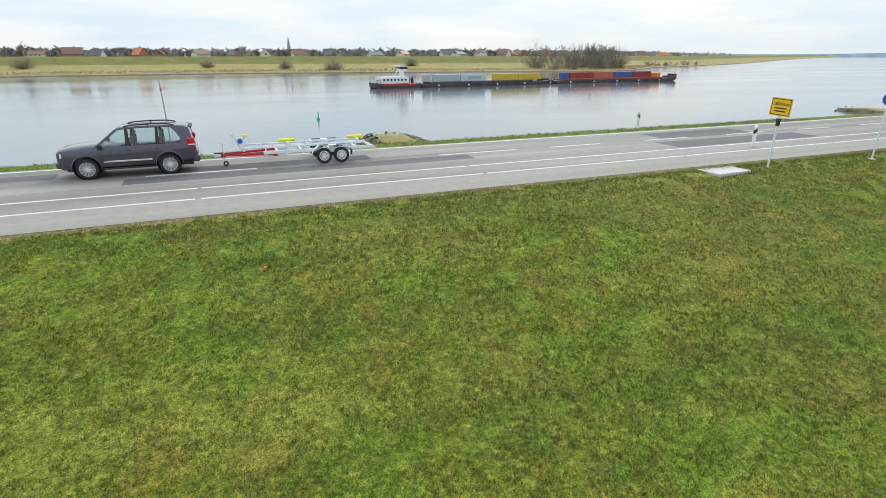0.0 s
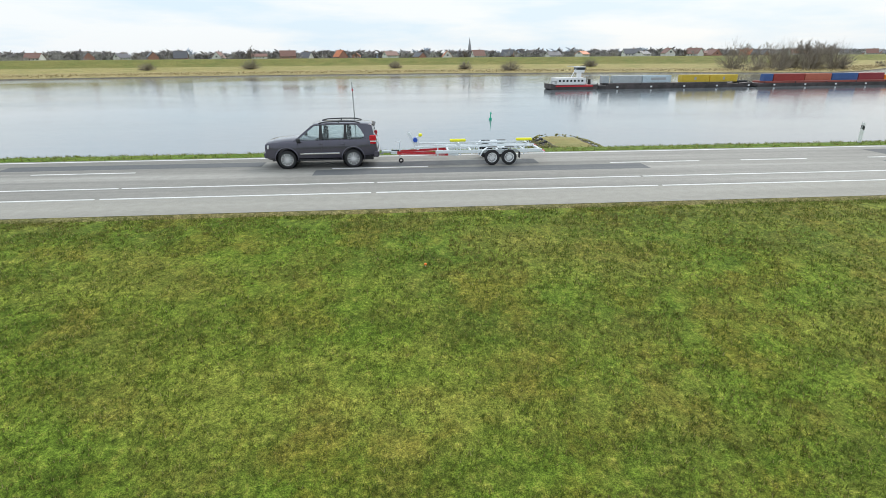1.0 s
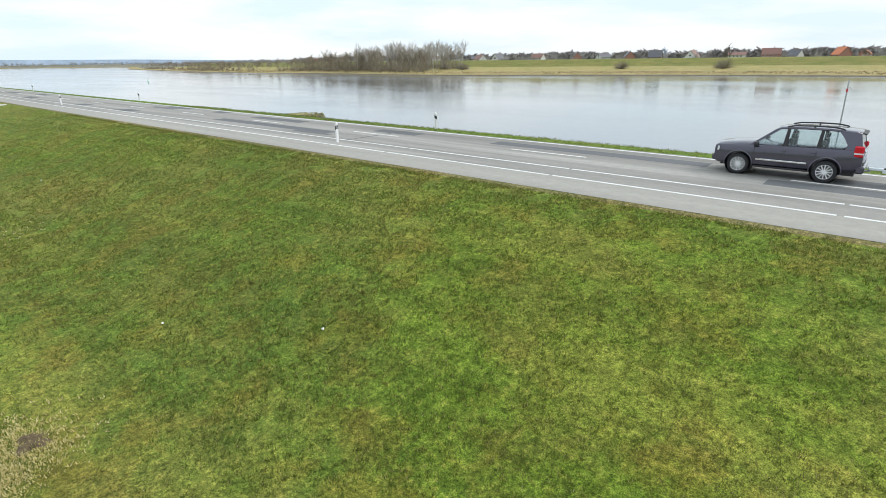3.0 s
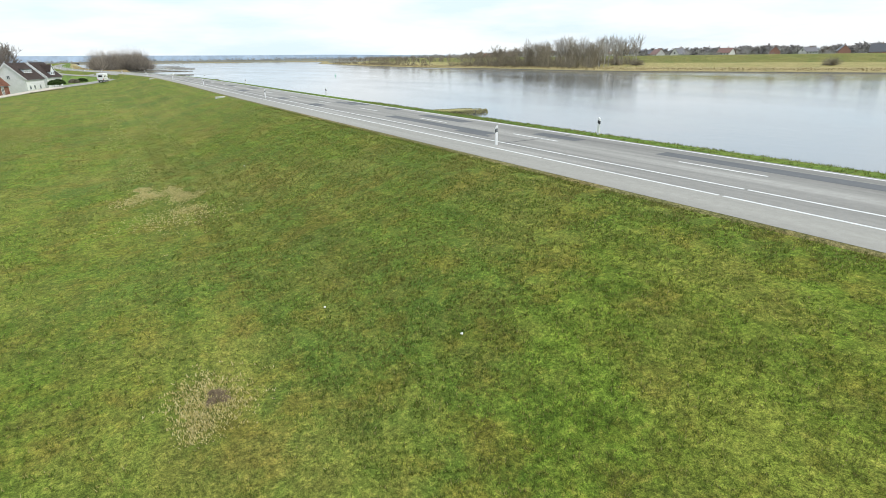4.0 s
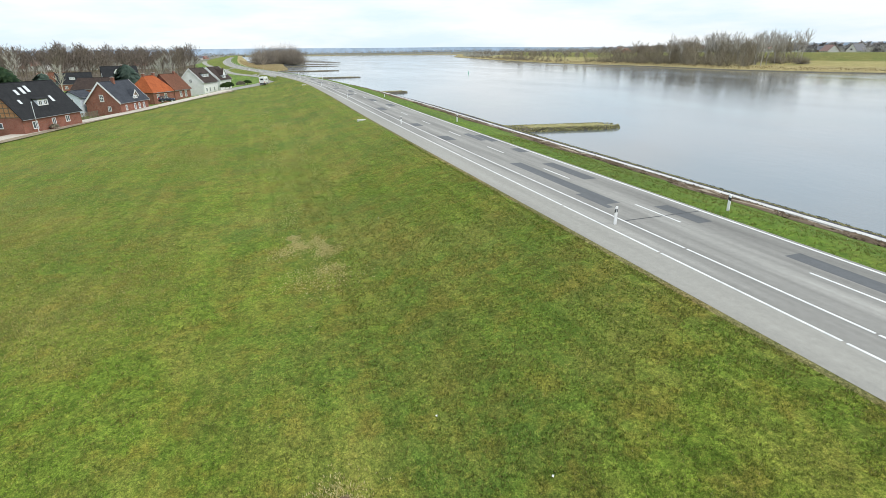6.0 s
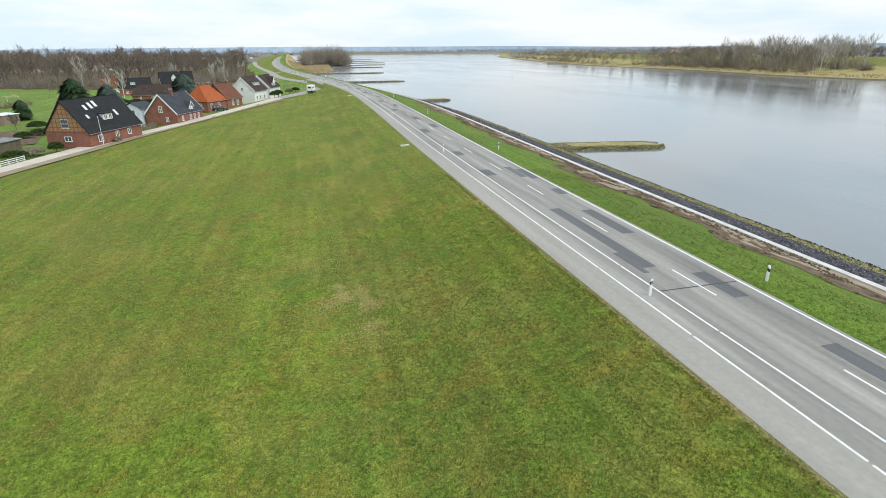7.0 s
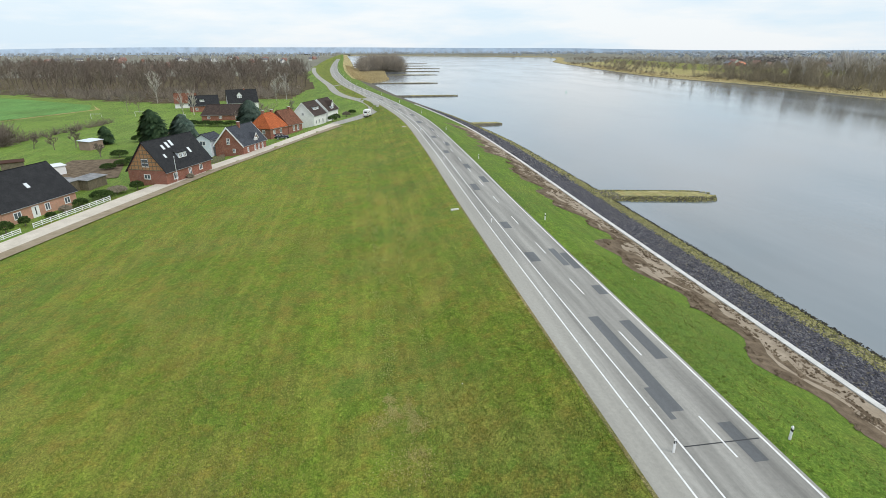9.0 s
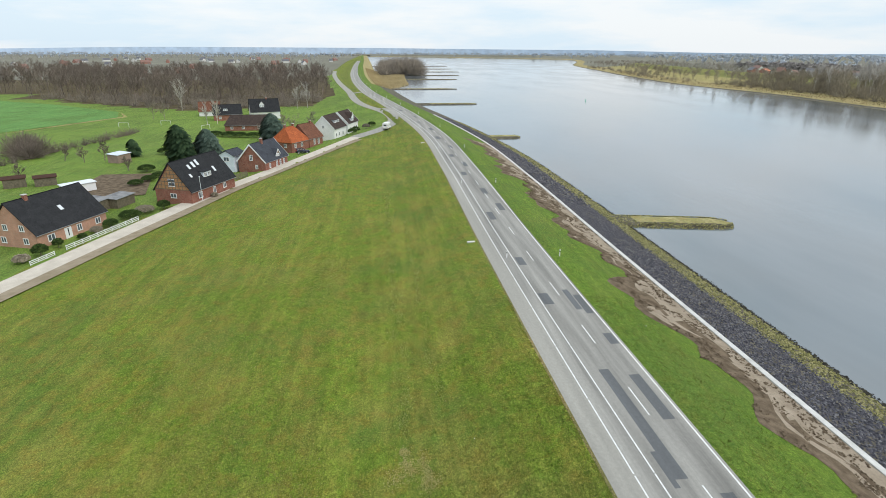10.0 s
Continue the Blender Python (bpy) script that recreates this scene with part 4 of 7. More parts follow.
def town_sign(m):
    s = empty("town_sign", m, "yellow town entrance sign on a leaning grey steel pole", "sign")
    part("pole", tube(bmesh.new(), (0, 0, -0.3), (0, 0, 2.9), 0.04, None, 14), M_GALV, s)
    part("face", boxm(-0.5, 0.5, -0.055, -0.035, 2.15, 2.87, 0.03), M_SIGN, s, "yellow sign face")
    bm = bmesh.new()
    for a in ((-0.465, 0.465, 2.19, 2.215), (-0.465, 0.465, 2.805, 2.83), (-0.465, -0.445, 2.19, 2.83), (0.445, 0.465, 2.19, 2.83)):
        box(bm, a[0], a[1], -0.06, -0.054, a[2], a[3])
    part("border", bm, M_BLACK, s)
    words("lettering", "Laßrönne", 0.21, pose(0, -0.058, 2.64, 90, 0, 0), M_BLACK, s)
    for z, w in ((2.46, 0.3), (2.34, 0.27)):
        part("text_bars", boxm(-w, w, -0.06, -0.055, z - 0.025, z + 0.025), M_BLACK, s)
    part("small_box", boxm(-0.06, 0.06, -0.07, 0.05, 1.75, 2.05, 0.01), M_BLACK, s)
    for z in (2.3, 2.7):
        part("clamp", boxm(-0.06, 0.06, -0.04, 0.05, z - 0.02, z + 0.02), M_STEEL, s)
    return s


town_sign(pose(21.5, 15.9, gz(21.5, 15.9), 0, 2, -98))

cs = empty("cycle_sign", pose(27.85, 15.5, gz(27.85, 15.5), 0, 1, -35), "round blue cycle path sign on a grey pole", "sign")
part("pole", tube(bmesh.new(), (0, 0, -0.3), (0, 0, 3.0), 0.038, None, 14), M_GALV, cs)
part("disc", tube(bmesh.new(), (0, -0.06, 2.7), (0, -0.04, 2.7), 0.3, None, 32), M_BLUE, cs, "blue disc")
part("rim", lathe(bmesh.new(), [(0.28, -0.062), (0.3, -0.062), (0.3, -0.066), (0.28, -0.066), (0.28, -0.062)], 32, Matrix.Translation((0, 0, 2.7))), M_WHITE, cs)
part("symbol_bar", boxm(-0.15, 0.15, -0.066, -0.061, 2.62, 2.66), M_WHITE, cs)
part("foot", boxm(-0.12, 0.12, -0.12, 0.12, -0.1, 0.03, 0.02), M_CONCRETE, cs)

slab_thing = empty("concrete_slab", pose(19.05, 16.15, gz(19.05, 16.15), 0, 0, 4), "pale square concrete cover slab in the grass", "slab")
part("cover", boxm(-0.95, 0.05, -0.7, 0.7, -0.2, 0.045, 0.012), M_CONCRETE, slab_thing)
part("cover", boxm(0.07, 0.95, -0.7, 0.7, -0.2, 0.04, 0.012), M_CONCRETE, slab_thing)

# tall slender post on the river side, with a ring at its top
tp = empty("shore_marker", pose(-2.1, 27.9, gz(-2.1, 27.9), 0, -1.2, 0), "tall thin weathered marker post with a red and white ring", "marker post")
part("pole", tube(bmesh.new(), (0, 0, -0.3), (0, 0, 3.45), 0.035, 0.025, 10), M_STEEL, tp)
bm = bmesh.new()
lathe(bm, [(0.06, -0.01), (0.08, -0.01), (0.08, 0.01), (0.06, 0.01), (0.06, -0.01)], 20, Matrix.Translation((0.06, 0, 3.1)))
part("ring", bm, M_STEEL, tp)
part("red_collar", tube(bmesh.new(), (0, 0, 3.0), (0, 0, 3.12), 0.037), M_REDP, tp, "red collar")

for x, y, mt, lab in ((0.62, 13.2, M_ORANGE, "small orange survey peg in the grass"),):
    peg = empty("survey_peg", pose(x, y, gz(x, y)), lab, "peg")
    part("stake", boxm(-0.012, 0.012, -0.012, 0.012, -0.2, 0.06), M_WHITE, peg)
    part("head", boxm(-0.035, 0.035, -0.035, 0.035, 0.04, 0.09, 0.012), mt, peg)
for x, u in ((-81.5, 16.2), (-183, 16.2), (-287, 16.2)):
    y = u + float(bend(x))
    st = empty("kerb_stone", pose(x, y - 0.7, gz(x, y - 0.7), 0, 0, 3), "flat pale stone marker in the grass beside the road", "stone", "stones beside the road")
    part("top", boxm(-0.25, 0.25, -0.7, 0.6, -0.2, 0.14, 0.03), M_CONCRETE, st)
for x, y in ((-9.9, 7.5), (-36.2, 8.1), (-14.0, 5.3), (-20.0, 33.0), (-52, 31.5)):
    sc = empty("litter", pose(x, y, gz(x, y) + 0.02, 0, 0, 40 * x), "small white scrap of paper lying in the grass", "litter", "scraps in the grass")
    part("scrap", slab(bmesh.new(), [(-0.05, -0.03, 0.03), (0.04, -0.03, 0.05), (0.05, 0.03, 0.03), (-0.03, 0.035, 0.06)], (0, 0, -0.006)), M_WHITE, sc)

# buoys
def buoy(x, y, s=1.0):
    b = empty("buoy", pose(x, y, WATER, 0, 3, 0) @ Matrix.Scale(s, 4), "green conical river buoy floating in the water", "buoy", "river buoys")
    part("float", tube(bmesh.new(), (0, 0, -0.5), (0, 0, 0.45), 0.42, 0.36, 18), M_GREENP, b)
    part("mast", tube(bmesh.new(), (0, 0, 0.45), (0, 0, 1.5), 0.16, 0.12, 12), M_GREENP, b)
    part("topmark", tube(bmesh.new(), (0, 0, 1.5), (0, 0, 2.05), 0.26, 0.02, 12), M_GREENP, b)


buoy(19.0, 113, 0.8)
buoy(-420, 165, 0.9)

# bare and straw-coloured spots of the turf
def turf_spot(x, y, r, material, label, lumps=0.04):
    n = 22
    v = [(x, y, gz(x, y) + 0.03)]
    for ring_r in (0.55, 1.0):
        for k in range(n):
            a = 6.283 * k / n
            q = r * ring_r * (0.75 + 0.5 * noise.noise((math.cos(a) * 1.7 + x, math.sin(a) * 1.7 + y, ring_r)))
            px, py = x + q * math.cos(a) * 1.2, y + q * math.sin(a)
            v.append((px, py, gz(px, py) + (0.03 + lumps * noise.noise((px * 3, py * 3, 0)) if ring_r < 1 else -0.03)))
    f = [(0, 1 + k, 1 + (k + 1) % n) for k in range(n)] + [(1 + k, 1 + n + k, 1 + n + (k + 1) % n, 1 + (k + 1) % n) for k in range(n)]
    return tagged(raw("bare_patch", v, f, material, None, "", True), label, "soil", "", "structure")


M_MOLE = worn("dark_crumbly_soil", (0.07, 0.05, 0.03), (0.2, 0.15, 0.09), 3.0, 16.0, 0.95, 0, 0.9, 0.1, 0, 0.06)
turf_spot(-11.5, 1.75, 0.45, M_MOLE, "small dark patch of crumbly soil in the turf", 0.12)

# ---- village ----
def brick_mat(name, c1, c2, mortar, bw=0.25, bh=0.077):
    m, n, l, b = mat(name, 0.88, 0, 0.25)
    co = n.new("ShaderNodeTexCoord").outputs["UV"]
    t = n.new("ShaderNodeTexBrick")
    l.new(co, t.inputs["Vector"])
    t.inputs["Scale"].default_value = 1.0
    t.inputs["Brick Width"].default_value = bw
    t.inputs["Row Height"].default_value = bh
    t.inputs["Mortar Size"].default_value = 0.006
    t.inputs["Color1"].default_value = (*c1, 1)
    t.inputs["Color2"].default_value = (*c2, 1)
    t.inputs["Mortar"].default_value = (*mortar, 1)
    f = noise_tex(n, l, position(n), 0.7, 4)
    l.new(mix(n, l, 0.6, t.outputs[0], ramp(n, l, f, [(0.3, (0.7, 0.7, 0.7)), (0.7, (1.25, 1.25, 1.25))]), "MULTIPLY"), b.inputs["Base Color"])
    bump(n, l, b, t.outputs[1], -0.3, 0.01)
    return m


def tile_mat(name, c1, c2):
    m, n, l, b = mat(name, 0.8, 0, 0.15)
    co = n.new("ShaderNodeTexCoord").outputs["UV"]
    w = n.new("ShaderNodeTexBrick")
    l.new(co, w.inputs["Vector"])
    w.offset = 0.0
    w.inputs["Brick Width"].default_value = 0.22
    w.inputs["Row Height"].default_value = 0.34
    w.inputs["Mortar Size"].default_value = 0.02
    w.inputs["Color1"].default_value = (*c1, 1)
    w.inputs["Color2"].default_value = (*c2, 1)
    w.inputs["Mortar"].default_value = (*(v * 0.4 for v in c1), 1)
    f = noise_tex(n, l, position(n), 0.8, 5, 0.65)
    l.new(mix(n, l, 0.6, w.outputs[0], ramp(n, l, f, [(0.3, (0.6, 0.6, 0.6)), (0.7, (1.35, 1.35, 1.3))]), "MULTIPLY"), b.inputs["Base Color"])
    bump(n, l, b, w.outputs[1], -0.5, 0.03)
    return m


M_BRICK = brick_mat("red_brick", (0.21, 0.075, 0.05), (0.3, 0.118, 0.08), (0.3, 0.22, 0.18))
M_BRICKPALE = brick_mat("pale_red_brick", (0.46, 0.235, 0.16), (0.54, 0.3, 0.21), (0.4, 0.32, 0.26))
M_INFILL = brick_mat("ochre_brick_infill", (0.36, 0.17, 0.07), (0.44, 0.23, 0.1), (0.35, 0.27, 0.18))
M_RENDERW = worn("white_render", (0.78, 0.78, 0.77), (0.86, 0.86, 0.85), 0.8, 12.0, 0.9)
M_TIMBER = worn("weathered_timber", (0.1, 0.085, 0.06), (0.2, 0.17, 0.12), 2.0, 20.0, 0.85)
M_TILEDARK = tile_mat("anthracite_roof_tiles", (0.026, 0.027, 0.03), (0.045, 0.046, 0.05))
M_TILEBLUE = tile_mat("slate_grey_roof_tiles", (0.055, 0.06, 0.075), (0.08, 0.088, 0.105))
M_TILERED = tile_mat("orange_roof_tiles", (0.4, 0.1, 0.035), (0.5, 0.15, 0.06))
M_TILEBROWN = tile_mat("brown_roof_tiles", (0.16, 0.07, 0.045), (0.24, 0.11, 0.07))
M_TILEDKBROWN = tile_mat("dark_brown_roof_tiles", (0.055, 0.04, 0.036), (0.09, 0.065, 0.055))
M_PANE = plain("window_glass", (0.09, 0.11, 0.13), 0.06, 0, 0.7)
M_FRAME = plain("white_window_frame", (0.8, 0.8, 0.8), 0.45)
M_BOARD = worn("white_boarding", (0.6, 0.66, 0.74), (0.72, 0.77, 0.83), 1.0, 14.0, 0.7)


def uv_planar(ob):
    """Texture coordinates in metres, along each face."""
    me = ob.data
    lay = me.uv_layers.new(name="metres")
    for poly in me.polygons:
        nrm = poly.normal
        a = Vector((-nrm.y, nrm.x, 0))
        a = a.normalized() if a.length > 0.05 else Vector((1, 0, 0))
        b = nrm.cross(a)
        for li in poly.loop_indices:
            co = me.vertices[me.loops[li].vertex_index].co
            lay.data[li].uv = (co.dot(a), co.dot(b))
    return ob


def window(parent, x, y, z, w, h, turn, panes=2, rows=1):
    """A framed window in a wall; turn: degrees of its outward normal from -y."""
    m = pose(x, y, z, 0, 0, turn)
    wi = part("window", boxm(-w / 2, w / 2, -0.03, 0.05, -h / 2, h / 2, 0, m), M_FRAME, parent, "white framed window")
    for i in range(panes):
        for j in range(rows):
            a, b = -w / 2 + 0.15 + i * (w - 0.15) / panes, -w / 2 + (i + 1) * (w - 0.15) / panes
            c, d = -h / 2 + 0.12 + j * (h - 0.12) / rows, -h / 2 + (j + 1) * (h - 0.12) / rows
            part("pane", boxm(a, b, -0.036, -0.02, c, d, 0, m), M_PANE, wi)
    part("sill", boxm(-w / 2 - 0.06, w / 2 + 0.06, -0.09, 0.0, -h / 2 - 0.07, -h / 2 - 0.002, 0, m), M_CONCRETE, wi)
    return wi


def house(x, y, z, heading, length, width, eave, ridge, wall_m, roof_m, label, wins=(), gable_wins=(), skylights=(), dormers=(), chimneys=(), hip=0.0, timber=False, barge=None, door=None, base=1.5, name="house", group="", over=0.4):
    """A pitched-roof house. Its street front runs from its corner along +x (local), the depth goes to +y; the gable at x = 0."""
    h = empty(name, pose(x, y, z, 0, 0, heading), label, "house", group)
    bm = bmesh.new()
    prof = [(0, -base), (width, -base), (width, eave), (width / 2, ridge - 0.12), (0, eave)]
    if hip:
        prof[3] = (width / 2, eave + 0.02)
    a = [bm.verts.new((0, q, r)) for q, r in prof]
    b = [bm.verts.new((length, q, r)) for q, r in prof]
    bm.faces.new(a[::-1])
    bm.faces.new(b)
    for i in range(5):
        bm.faces.new((a[i], a[(i + 1) % 5], b[(i + 1) % 5], b[i]))
    bmesh.ops.recalc_face_normals(bm, faces=bm.faces)
    uv_planar(part("wall", bm, wall_m, h))
    slope = (ridge - eave) / (width / 2)
    for s in (0, 1):
        yo = -over if s == 0 else width + over
        zo = eave - over * slope
        ym = width / 2
        q = [(-0.3 if not hip else -over, yo, zo), (length + (0.3 if not hip else over), yo, zo), (length + 0.3 - hip * 1.0 if hip else length + 0.3, ym, ridge), (-0.3 if not hip else hip - 0.3, ym, ridge)]
        nrm = Vector((0, -slope if s == 0 else slope, 1)).normalized() * 0.16
        uv_planar(part("roof", slab(bmesh.new(), [Vector(p) + nrm for p in q], -nrm), roof_m, h))
        part("gutter", tube(bmesh.new(), (-0.3, yo - (0.06 if s == 0 else -0.06), zo + 0.03), (length + 0.3, yo - (0.06 if s == 0 else -0.06), zo + 0.03), 0.06, None, 8), M_STEEL, h)
    if hip:
        for e in (0, 1):
            xe = -over if e == 0 else length + over
            q = [(xe, -over, eave - over * slope), (xe, width + over, eave - over * slope), (hip - 0.3 if e == 0 else length + 0.3 - hip, width / 2, ridge)]
            nrm = Vector((-1 if e == 0 else 1, 0, 1)).normalized() * 0.16
            uv_planar(part("roof", slab(bmesh.new(), [Vector(p) + nrm for p in q], -nrm), roof_m, h))
    part("ridge_tiles", tube(bmesh.new(), (-0.3 + hip, width / 2, ridge + 0.12), (length + 0.3 - hip, width / 2, ridge + 0.12), 0.13, None, 8), roof_m, h)
    if barge:
        for e in (-0.34, length + 0.34):
            for s in (0, 1):
                p0 = Vector((e, -over if s == 0 else width + over, eave - over * slope + 0.05))
                p1 = Vector((e, width / 2, ridge + 0.05))
                q = [p0 + Vector((0, 0, 0.26)), p1 + Vector((0, 0, 0.26)), p1 - Vector((0, 0, 0.3)), p0 - Vector((0, 0, 0.3))]
                part("bargeboard", slab(bmesh.new(), q, (0.05, 0, 0)), barge, h, "white bargeboard")
    for wx, wz, ww, wh in wins:
        window(h, wx, -0.02, wz, ww, wh, 0)
    for wy, wz, ww, wh in gable_wins:
        window(h, -0.02, wy, wz, ww, wh, -90, 2, 2 if wh > 1.3 else 1)
    for dx_, dz_, dw, dh in (door or ()):
        d = part("door", boxm(dx_ - dw / 2, dx_ + dw / 2, -0.06, 0.06, dz_, dz_ + dh), M_FRAME, h, "white front door")
        part("door_pane", boxm(dx_ - 0.12, dx_ + 0.12, -0.07, -0.05, dz_ + 0.5, dz_ + dh - 0.2), M_DARKGLASS, d)
        part("door_step", boxm(dx_ - dw / 2 - 0.3, dx_ + dw / 2 + 0.3, -1.0, -0.02, dz_ - 0.6, dz_ - 0.05), M_CONCRETE, h)
    ang = math.degrees(math.atan(slope))
    for sx, t, sw, sh in skylights:
        m = pose(sx, width / 2 * t, eave + (ridge - eave) * t + 0.15, ang, 0, 0)
        sk = part("skylight", boxm(-sw / 2, sw / 2, -sh / 2, sh / 2, -0.03, 0.09, 0, m), M_STEEL, h)
        part("pane", boxm(-sw / 2 + 0.07, sw / 2 - 0.07, -sh / 2 + 0.07, sh / 2 - 0.07, 0.085, 0.1, 0, m), M_LENS, sk)
    for sx, t, sw, sh, kind in dormers:
        yb, zb = width / 2 * t, eave + (ridge - eave) * t
        depth = sh / slope + 1.2
        dm = uv_planar(part("dormer", boxm(sx - sw / 2, sx + sw / 2, yb, yb + depth, zb, zb + sh), M_BOARD if kind != "brick" else wall_m, h))
        if kind == "gable":
            g = sw * 0.62
            q = [(sx - sw / 2, yb - 0.02, zb + sh), (sx + sw / 2, yb - 0.02, zb + sh), (sx, yb - 0.02, zb + sh + g)]
            part("dormer_gable", slab(bmesh.new(), q, (0, depth * 0.8, 0)), wall_m, dm)
            for s in (-1, 1):
                q = [(sx + s * (sw / 2 + 0.25), yb - 0.25, zb + sh - 0.25), (sx, yb - 0.25, zb + sh + g + 0.08), (sx, yb + depth + 1.2, zb + sh + g + 0.08), (sx + s * (sw / 2 + 0.25), yb + depth, zb + sh - 0.25)]
                uv_planar(part("dormer_roof", slab(bmesh.new(), q, (0, 0, 0.14)), roof_m, dm))
                q = [(sx + s * (sw / 2 + 0.25), yb - 0.28, zb + sh - 0.1), (sx, yb - 0.28, zb + sh + g + 0.24), (sx, yb - 0.28, zb + sh + g - 0.1), (sx + s * (sw / 2 + 0.25), yb - 0.28, zb + sh - 0.45)]
                part("bargeboard", slab(bmesh.new(), q, (0, 0.04, 0)), M_FRAME, dm)
        else:
            uv_planar(part("dormer_roof", slab(bmesh.new(), [(sx - sw / 2 - 0.25, yb - 0.3, zb + sh), (sx + sw / 2 + 0.25, yb - 0.3, zb + sh), (sx + sw / 2 + 0.25, yb + depth + 0.6, zb + sh + 0.35), (sx - sw / 2 - 0.25, yb + depth + 0.6, zb + sh + 0.35)], (0, 0, 0.12)), roof_m, dm))
        k = max(1, round(sw / 1.3))
        for i in range(k):
            window(h, sx - sw / 2 + (i + 0.5) * sw / k, yb - 0.02, zb + sh * 0.52, sw / k * 0.72, sh * 0.66, 0)
    for cx, t, ch in chimneys:
        zc = eave + (ridge - eave) * t
        ck = uv_planar(part("chimney", boxm(cx - 0.35, cx + 0.35, width / 2 * t - 0.35, width / 2 * t + 0.35, zc - 0.8, zc + ch), M_BRICK, h))
        part("chimney_cap", boxm(cx - 0.42, cx + 0.42, width / 2 * t - 0.42, width / 2 * t + 0.42, zc + ch, zc + ch + 0.1), M_CONCRETE, ck)
    if timber:
        # exposed frame over the ochre infill of the gable
        y0, z0 = width / 2, eave
        tri = [(-0.035, 0.25, z0 - 0.02), (-0.035, width - 0.25, z0 - 0.02), (-0.035, y0, ridge - 0.5)]
        uv_planar(part("infill", slab(bmesh.new(), tri, (0.03, 0, 0)), M_INFILL, h, "ochre brick infill"))
        for k in range(6):
            zz = z0 + 0.02 + k * (ridge - eave - 0.8) / 6
            hw = (width / 2) * (ridge - zz - 0.35) / (ridge - eave)
            part("beam", boxm(-0.075, -0.036, y0 - hw, y0 + hw, zz, zz + 0.15), M_TIMBER, h)
        for k in range(-4, 5):
            yy = y0 + k * width / 10.5
            top = z0 + (ridge - eave) * (1 - abs(yy - y0) / (width / 2)) - 0.45
            if top > z0 + 0.4:
                part("beam", boxm(-0.07, -0.036, yy - 0.07, yy + 0.07, z0, top), M_TIMBER, h)
    return h


def head(dx_, dy_):
    return math.degrees(math.atan2(dy_, dx_))


# the street fronts face +y of the world, so each house is built mirrored along its street
def front(x, y, dx_, dy_):
    """Place and heading of a house whose near front corner is (x, y) and whose front runs along (dx_, dy_), the depth to its left."""
    return x, y, head(dx_, dy_)


hx, hy, ha = front(-101.0, -63.0, -0.95, 0.31)
house(hx, hy, -5.6, ha, 16.5, 10.5, 3.1, 8.6, M_BRICKPALE, M_TILEDARK, "pale brick single-storey house with a dark tiled roof", [(3.0, 1.5, 1.6, 1.3), (9.5, 1.5, 1.2, 1.4), (14.2, 1.5, 1.4, 1.3)],
      [(2.5, 1.5, 1.2, 1.2), (2.8, 4.0, 1.1, 1.2), (6.5, 4.0, 1.1, 1.2), (2.2, -0.6, 0.9, 0.8), (7.5, 1.5, 1.2, 1.2)], [(8.5, 0.45, 0.8, 1.2)], [], [(4.0, 0.95, 1.0)], door=[(6.8, 0.1, 1.6, 2.2)])
hx, hy, ha = front(-128.8, -43.9, -0.937, 0.35)
house(hx, hy, -5.2, ha, 17.2, 10.0, 3.4, 9.7, M_BRICK, M_TILEDARK, "brick house with a half-timbered gable and dark tiled roof", [(3.2, 1.7, 1.5, 1.5), (8.6, 1.6, 1.1, 1.8), (12.8, 1.9, 1.3, 1.3)],
      [(5.0, 5.1, 1.9, 1.8), (5.0, 1.9, 1.7, 1.1), (8.3, -0.4, 0.9, 1.6)], [(4.8, 0.7, 0.8, 1.3), (6.6, 0.74, 0.9, 1.6), (8.2, 0.78, 0.9, 1.6), (12.2, 0.42, 0.8, 1.5), (3.3, 0.42, 0.7, 1.0)], [(8.3, 0.24, 3.0, 1.5, "flat")], [], 0, True)
hx, hy, ha = front(-163.5, -33.3, -0.934, 0.357)
house(hx, hy, -4.9, ha, 13.0, 9.2, 3.0, 7.9, M_BRICK, M_TILEBLUE, "red brick house with white bargeboards and slate-grey roof", [(2.6, 1.4, 0.8, 1.4), (6.5, 1.4, 0.9, 1.5), (8.6, 1.4, 0.9, 1.5), (10.8, 1.4, 0.9, 1.5)],
      [(4.6, 4.0, 1.1, 1.7), (3.0, 1.3, 0.9, 1.2)], [], [(7.8, 0.05, 2.0, 1.0, "gable")], [(5.5, 0.9, 1.6)], 0, False, M_FRAME)
hx, hy, ha = front(-166.5, -43.0, -0.934, 0.357)
house(hx, hy, -4.9, ha, 6.0, 5.2, 4.4, 5.8, M_BOARD, M_TILEBLUE, "white boarded house extension with a slate-grey roof", [], [(2.6, 3.3, 2.0, 1.3)], name="extension")
hx, hy, ha = front(-197.0, -30.3, -0.84, 0.54)
house(hx, hy, -4.5, ha, 9.5, 9.5, 3.0, 7.6, M_BRICK, M_TILERED, "brick house with a bright orange tiled roof", [(2.0, 1.5, 1.1, 1.4), (5.5, 1.5, 1.1, 1.4)], [(3.0, 1.5, 1.2, 1.3)], [], [], [(2.5, 1.0, 0.9), (7.0, 1.0, 0.9)], 2.6)
hx, hy, ha = front(-205.0, -25.0, -0.84, 0.54)
